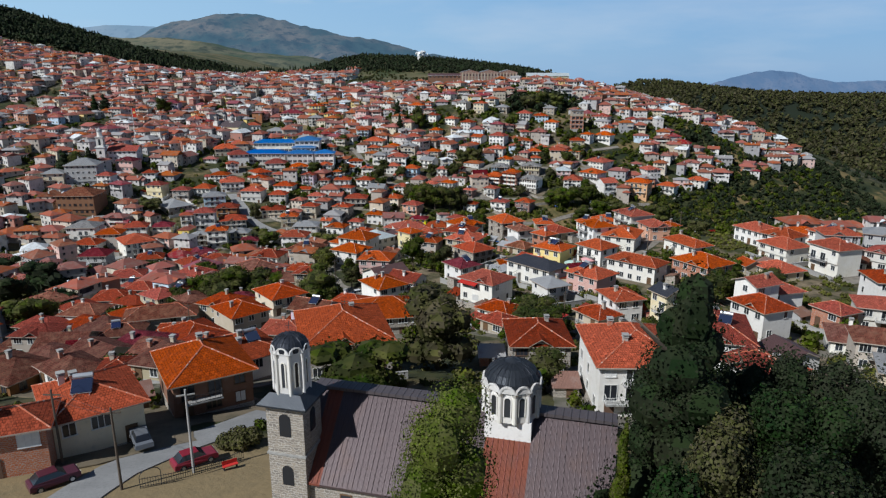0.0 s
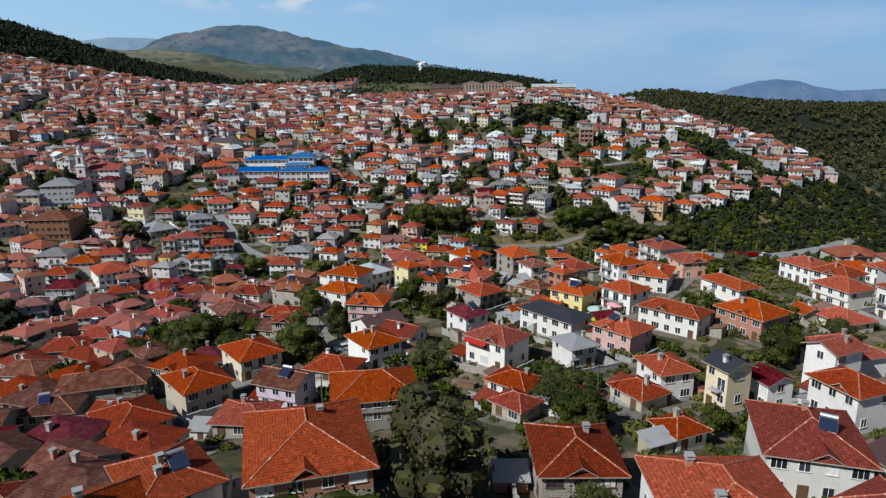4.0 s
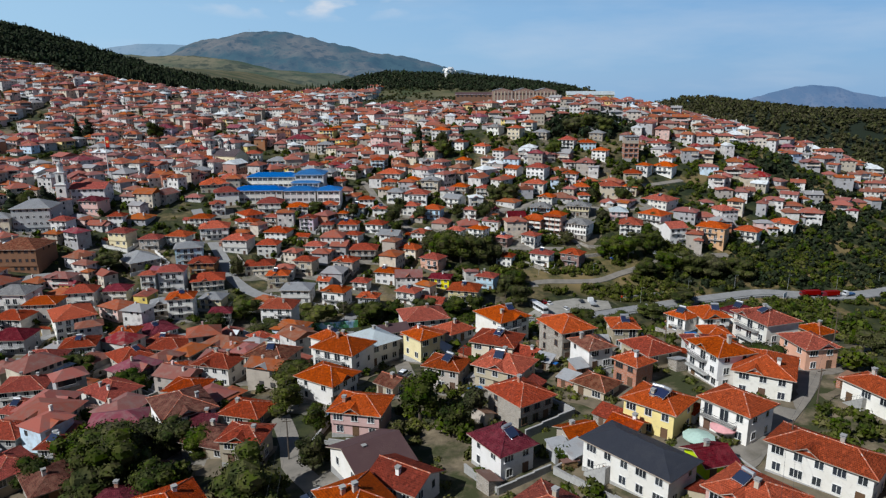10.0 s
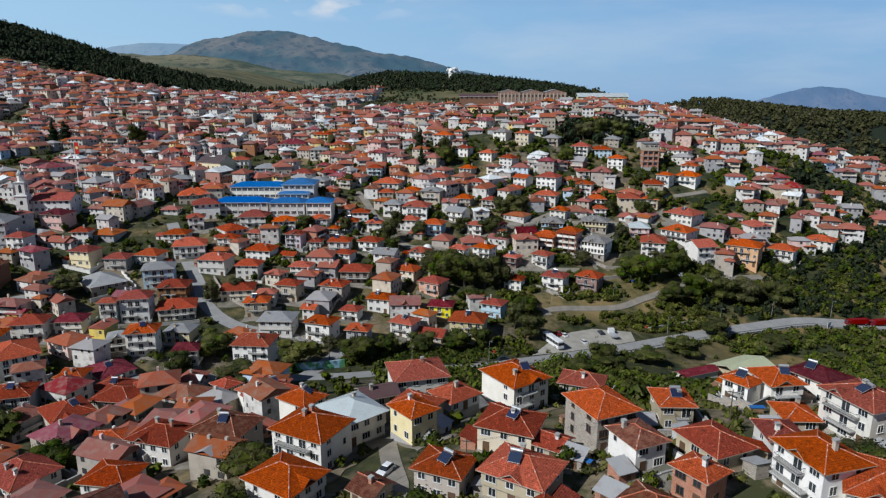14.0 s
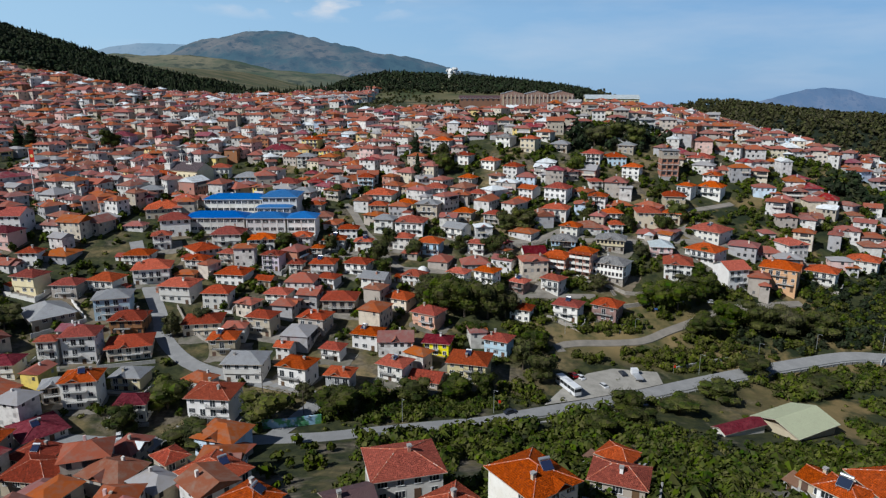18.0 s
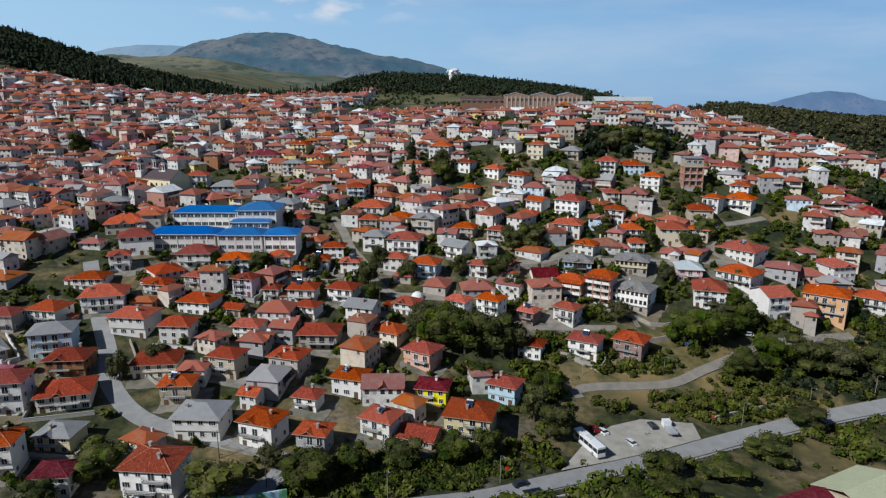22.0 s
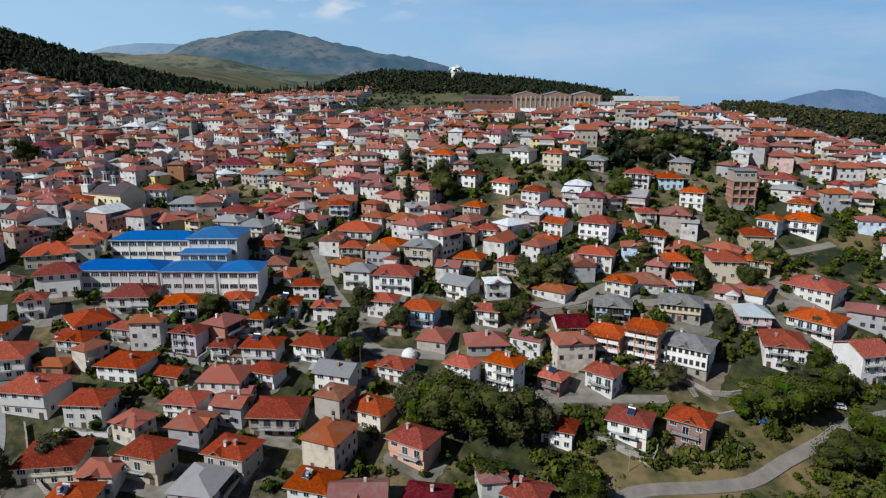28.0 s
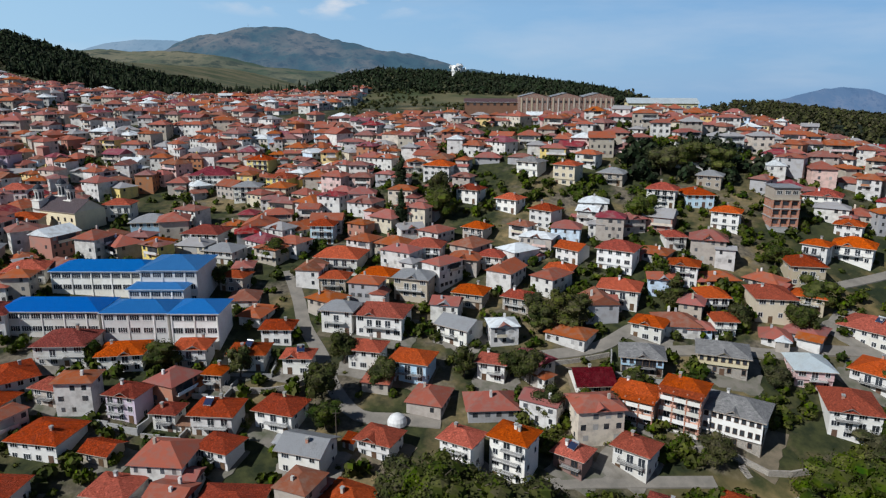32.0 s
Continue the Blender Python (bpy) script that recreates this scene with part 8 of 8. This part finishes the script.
def shed_small(x, y, yaw, w, d):
    """A lean-to shed with a pitched sheet roof and a plank door."""
    z = min(level(x, y), level(x + 1, y - 1.5))
    kind = yard.choice(("rusty", "patched", "tiled"))
    root = thing("garden_shed", pose(x, y, z, 0, 0, yaw), "small garden shed with a %s roof beside a house" % {"rusty": "rusty sheet", "patched": "patched grey sheet", "tiled": "red tiled"}[kind], "shed", "garden sheds")
    a, b = w / 2, d / 2
    g = Geo().box(-a, a, -b, b, -1.5, 2.0)
    for s in (-1, 1):
        g.face([(s * a, -b, 2.0), (s * a, b, 2.0), (s * a, b, 2.75)], 0, s < 0)
    g.face([(a, b, 2.0), (-a, b, 2.0), (-a, b, 2.75), (a, b, 2.75)])
    part("wall", g, WALL[yard.choice("ekgsw")], root)
    p = [(-a - 0.3, -b - 0.4, 1.96), (a + 0.3, -b - 0.4, 1.96), (a + 0.3, b + 0.25, 2.92), (-a - 0.3, b + 0.25, 2.92)]
    low = [(u, v, q - 0.08) for u, v, q in p]
    g = Geo().face(p).face(low[::-1])
    for i in range(4):
        j = (i + 1) % 4
        g.face([low[i], low[j], p[j], p[i]])
    part("roof", g, {"rusty": RUSTY, "patched": PATCHED, "tiled": ROOF["r"]}[kind], root)
    part("door", SHED_DOOR, None, root, at=pose(yard.uniform(-0.4, 0.4) * a, -b, 0.05))


def yard_wall(points, material, tall):
    """A garden wall stepping along the ground, with a coping."""
    mid = Vector(points[len(points) // 2])
    root = thing("garden_wall", pose(mid.x, mid.y, level(*mid)), "low %s garden wall along a yard" % {"STONE": "rubble stone", "BLOCK": "concrete block", "PLASTER": "whitewashed"}[material], "wall", "garden walls")
    g, cap = Geo(), Geo()
    o = Vector((mid.x, mid.y, level(*mid)))
    for a, b in zip(points, points[1:]):
        a, b = Vector(a), Vector(b)
        n = max(1, int((b - a).length / 3.2))
        for k in range(n):
            p, q = a.lerp(b, k / n), a.lerp(b, (k + 1) / n)
            t = (q - p).normalized()
            s = Vector((-t.y, t.x)) * 0.13
            top = max(level(*p), level(*q)) + tall
            for geo, u, z0, z1 in ((g, 1.0, top - tall - 2.0, top), (cap, 1.45, top, top + 0.07)):
                c = [(p - s * u), (q - s * u), (q + s * u), (p + s * u)]
                lo = [Vector((v.x, v.y, z0)) - o for v in c]
                hi = [Vector((v.x, v.y, z1)) - o for v in c]
                geo.face(hi)
                for i in range(4):
                    j = (i + 1) % 4
                    geo.face([lo[i], lo[j], hi[j], hi[i]])
    part("wall", g, {"STONE": STONE, "BLOCK": CONCRETE, "PLASTER": WALL["w"]}[material], root)
    part("coping", cap, CONCRETE, root)


walls_made = sheds_made = 0
for x, y, w, d, yaw in HOMES:
    if y > 470 or y < 66 or abs(x - 15) > 0.62 * y + 25:
        continue
    m = pose(x, y, 0, 0, 0, yaw)
    if walls_made < 85 and yard.random() < 0.5:
        f = d / 2 + yard.uniform(2.2, 4.0)
        s = yard.choice((-1, 1))
        pts = [(m @ Vector(q)).xy for q in ((-s * (w / 2 + 1.5), -f, 0), (s * (w / 2 + 2.5), -f, 0), (s * (w / 2 + 2.5), d * 0.3, 0))]
        if all(free(p.x, p.y, 0.3) for p in pts) and free(*pts[0].lerp(pts[1], 0.5), 0.0):
            yard_wall([tuple(p) for p in pts], yard.choice(("STONE", "STONE", "BLOCK", "BLOCK", "BLOCK", "PLASTER")), yard.uniform(0.9, 1.5))
            walls_made += 1
    if sheds_made < 85 and yard.random() < (0.9 if x > 0 and y < 262 else 0.5):
        for s in (-1, 1):
            q = (m @ Vector((s * (w / 2 + 2.6), yard.uniform(-0.6, 0.4) * d, 0))).xy
            if free(q.x, q.y, 0.6):
                shed_small(q.x, q.y, yaw + yard.choice((0, 0, 90, -90)), yard.uniform(2.4, 4.2), yard.uniform(2.2, 3.2))
                taken.append((q.x, q.y, 2.0))
                sheds_made += 1
                break

def draped(name, label, category, m, x0, x1, y0, y1, material, lift, ragged_edge=0.5):
    """A sheet of paving laid on the slope, with an uneven outline."""
    nx, ny = max(2, int((x1 - x0) / 1.6)), max(2, int((y1 - y0) / 1.6))
    rows = []
    for j in range(ny + 1):
        line = []
        for i in range(nx + 1):
            e = ragged_edge * (i in (0, nx) or j in (0, ny))
            p = m @ Vector((x0 + (x1 - x0) * i / nx + yard.uniform(-e, e), y0 + (y1 - y0) * j / ny + yard.uniform(-e, e), 0))
            line.append((p.x, p.y, level(p.x, p.y) + lift))
        rows.append(line)
    g = Geo()
    for a, b in zip(rows, rows[1:]):
        for i in range(nx):
            g.face([a[i], a[i + 1], b[i + 1], b[i]])
    edge = rows[0] + [r[-1] for r in rows[1:]] + rows[-1][-2::-1] + [r[0] for r in rows[-2:0:-1]]
    for p, q in zip(edge, edge[1:] + edge[:1]):
        g.face([(p[0], p[1], p[2] - 0.5), (q[0], q[1], q[2] - 0.5), q, p])
    return tagged(part(name, g, material), label, category, kind="structure")


YARDS = (road_material("yard_concrete", (0.25, 0.225, 0.19), (0.13, 0.115, 0.09)), road_material("yard_earth", (0.19, 0.15, 0.10), (0.09, 0.08, 0.05)), road_material("yard_gravel", (0.19, 0.17, 0.14), (0.08, 0.085, 0.05)))
for k, (x, y, w, d, yaw) in enumerate(HOMES):
    if not 66 < y < 480 or abs(x - 15) > 0.62 * y + 25 or yard.random() < 0.25:
        continue
    s = yard.choice((-1, 1))
    reach = yard.uniform(2.5, 4.5)
    draped("pavement_yard", "worn concrete and trodden earth yard round a house", "yard", pose(x, y, 0, 0, 0, yaw), -w / 2 - (reach if s < 0 else 0.8), w / 2 + (reach if s > 0 else 0.8), -d / 2 - yard.uniform(2.0, 4.5), d / 2 + 0.8, YARDS[k % 3], 0.1 + 0.01 * (k % 9))

# ---- the church yard ----
gate = thing("iron_fence", pose(-20.5, 54.6, level(-20.5, 54.6)), "low black iron fence with an arched gate", "fence")
fence_line = [(-23.4, 53.0), (-21.0, 54.0), (-19.0, 55.4), (-17.2, 57.0), (-15.8, 58.8)]
for a, b in zip(fence_line, fence_line[1:]):
    g = Geo()
    a, b = Vector(a), Vector(b)
    o = Vector((-20.5, 54.6))
    z0 = level(-20.5, 54.6)
    za, zb = level(*a) - z0, level(*b) - z0
    for z in (0.2, 0.95):
        g.beam((*(a - o), za + z), (*(b - o), zb + z), 0.03, 0, 4)
    n = int((b - a).length / 0.2)
    for k in range(n + 1):
        p = (a - o).lerp(b - o, k / n)
        z = za + (zb - za) * k / n
        g.beam((*p, z + 0.1), (*p, z + 1.05), 0.018, 0, 4)
    part("fence_panel", g, IRON, gate)
arch = Geo()
for k in range(10):
    u, v = k * math.pi / 10, (k + 1) * math.pi / 10
    arch.beam((-2.2 - 0.75 * math.cos(u), -1.0 - 0.5 * math.cos(u), 1.3 + 0.6 * math.sin(u)), (-2.2 - 0.75 * math.cos(v), -1.0 - 0.5 * math.cos(v), 1.3 + 0.6 * math.sin(v)), 0.035, 0, 4)
arch.beam((-2.95, -1.5, -0.2), (-2.95, -1.5, 1.3), 0.035, 0, 4).beam((-1.45, -0.5, -0.2), (-1.45, -0.5, 1.3), 0.035, 0, 4)
part("gate_arch", arch, IRON, gate)
bench = thing("bench", pose(-16.5, 56.6, level(-16.5, 56.6), 0, 0, 30), "small red bench on dry grass", "bench")
part("seat", Geo().box(-0.7, 0.7, -0.2, 0.2, 0.4, 0.46), RED_CLOTH, bench)
part("backrest", Geo().box(-0.7, 0.7, 0.2, 0.25, 0.5, 0.85), RED_CLOTH, bench)
for sx in (-0.6, 0.6):
    part("leg", Geo().box(sx - 0.04, sx + 0.04, -0.18, 0.22, -0.1, 0.4), IRON, bench)
shrub = thing("shrub", pose(-16.9, 62.0, level(-16.9, 62.0)), "dense rounded green shrub by the church", "shrub")
part("stem", Geo().beam((0, 0, -0.5), (0, 0, 1.2), 0.12), WOOD, shrub)
part("foliage", quads_mesh("foliage", leaf_cloud(77, [(0, 0, 1.1, 1.3, 1.1), (1.2, 0.3, 1.0, 1.1, 1.0), (-1.2, -0.3, 0.9, 1.1, 0.9), (0.2, -0.8, 0.9, 1.0, 0.9)], 3500, 0.13), LEAF_PALE), None, shrub)


def parasol(x, y, colour, label, r=2.2):
    """A garden parasol: foot, pole and a sloping cloth with a valance."""
    root = thing("parasol", pose(x, y, level(x, y) + 0.1), label, "parasol")
    part("foot", Geo().turned([(0.35, 0), (0.35, 0.08), (0.05, 0.12)], 10), CONCRETE, root)
    part("pole", Geo().beam((0, 0, 0), (0, 0, 2.7), 0.03), STEEL, root)
    g = Geo().turned([(r, 2.05), (r * 0.5, 2.45), (0.0, 2.75)], 10)
    g.turned([(r, 1.85), (r, 2.05)], 10)
    part("canopy", g, colour, root)


PINK = plain("pink_cloth", (0.72, 0.4, 0.42), 0.85)
MINT = plain("mint_cloth", (0.5, 0.66, 0.56), 0.85)


def cable(a, b, sag):
    """Two thin wires hanging between two poles."""
    za, zb = level(*a) + 7.5, level(*b) + 7.5
    root = thing("power_cable", pose(a[0], a[1], za), "thin dark overhead power cable between two poles", "cable", "overhead cables")
    for side in (-0.7, 0.7):
        g, last = Geo(), None
        for k in range(13):
            s = k / 12
            p = Vector(((b[0] - a[0]) * s + side, (b[1] - a[1]) * s, (zb - za) * s - sag * 4 * s * (1 - s)))
            if last is not None:
                g.beam(last, p, 0.018, 0, 3)
            last = p
        part("wire", g, IRON, root)


for a, b in (((-25, 53), (-33, 59)), ((-33, 59), (-50, 150)), ((-12, 130), (-20, 190)), ((-20, 190), (12, 217)), ((12, 217), (60, 230)), ((60, 175), (74, 192)), ((74, 192), (100, 230)), ((33, 128), (60, 175)), ((-45, 352), (-30, 340)), ((-64, 342), (-45, 352)), ((-40, 250), (-70, 260))):
    cable(a, b, 0.02 * math.hypot(a[0] - b[0], a[1] - b[1]))
parasol(53.7, 183.9, PINK, "pink parasol open in a yard")
parasol(48.6, 181.4, MINT, "pale green parasol open in a yard", 2.6)


# ---- clutter in the yards ----
LOGS = plain("cut_firewood", (0.3, 0.19, 0.1), 0.9, spots=0.4)
TARP = plain("blue_tarpaulin", (0.05, 0.16, 0.36), 0.6)


def woodpile(x, y, yaw, long):
    """A stack of cut logs, rounded ends to the front."""
    root = thing("woodpile", pose(x, y, level(x, y) + 0.1, 0, 0, yaw), "stack of cut firewood in a yard", "firewood", "woodpiles")
    g = Geo()
    for row in range(4):
        n = int(long / 0.34) - row % 2
        for k in range(n):
            cx, cz = -long / 2 + 0.17 + (row % 2) * 0.17 + k * 0.34, 0.17 + row * 0.3
            g.beam((cx, -0.5, cz), (cx, 0.5, cz), 0.165, 0, 6)
    ob = part("logs", g, LOGS, root)
    ob["kind"] = "stuff"
    part("cover", Geo().box(-long / 2, long / 2, -0.65, 0.65, 1.3, 1.36), yard.choice((TARP, RUSTY)), root)


for x, y, yaw, long in ((14, 208, 20, 3.0), (31, 219, -40, 3.6), (46, 214, 10, 2.6), (60, 199, 30, 3.2), (27, 178, 15, 3.0), (55, 150, -30, 3.4), (-14, 205, 50, 3.0), (70, 240, 0, 3.0), (33, 241, 25, 3.2), (13, 142, -20, 3.4)):
    if house_clear(x, y, 0.4):
        woodpile(x, y, yaw, long)

flight = Geo()
for k in range(9):
    flight.box(-0.8, 0.8, k * 0.32, 9 * 0.32, -1.5, 0.17 * (k + 1))
steps = thing("stone_steps", pose(83.5, 424.6, level(83.5, 424.6), 0, 0, 20), "flight of stone steps up to the old house", "steps")
part("treads", flight, STONE, steps)
for side in (-0.95, 0.95):
    rail = Geo().beam((side, 0, 0.9), (side, 2.9, 2.4), 0.03, 0, 5)
    for k in range(0, 10, 3):
        rail.beam((side, k * 0.32, 0.1), (side, k * 0.32, 0.9 + k * 0.166), 0.025, 0, 4)
    part("handrail", rail, IRON, steps)
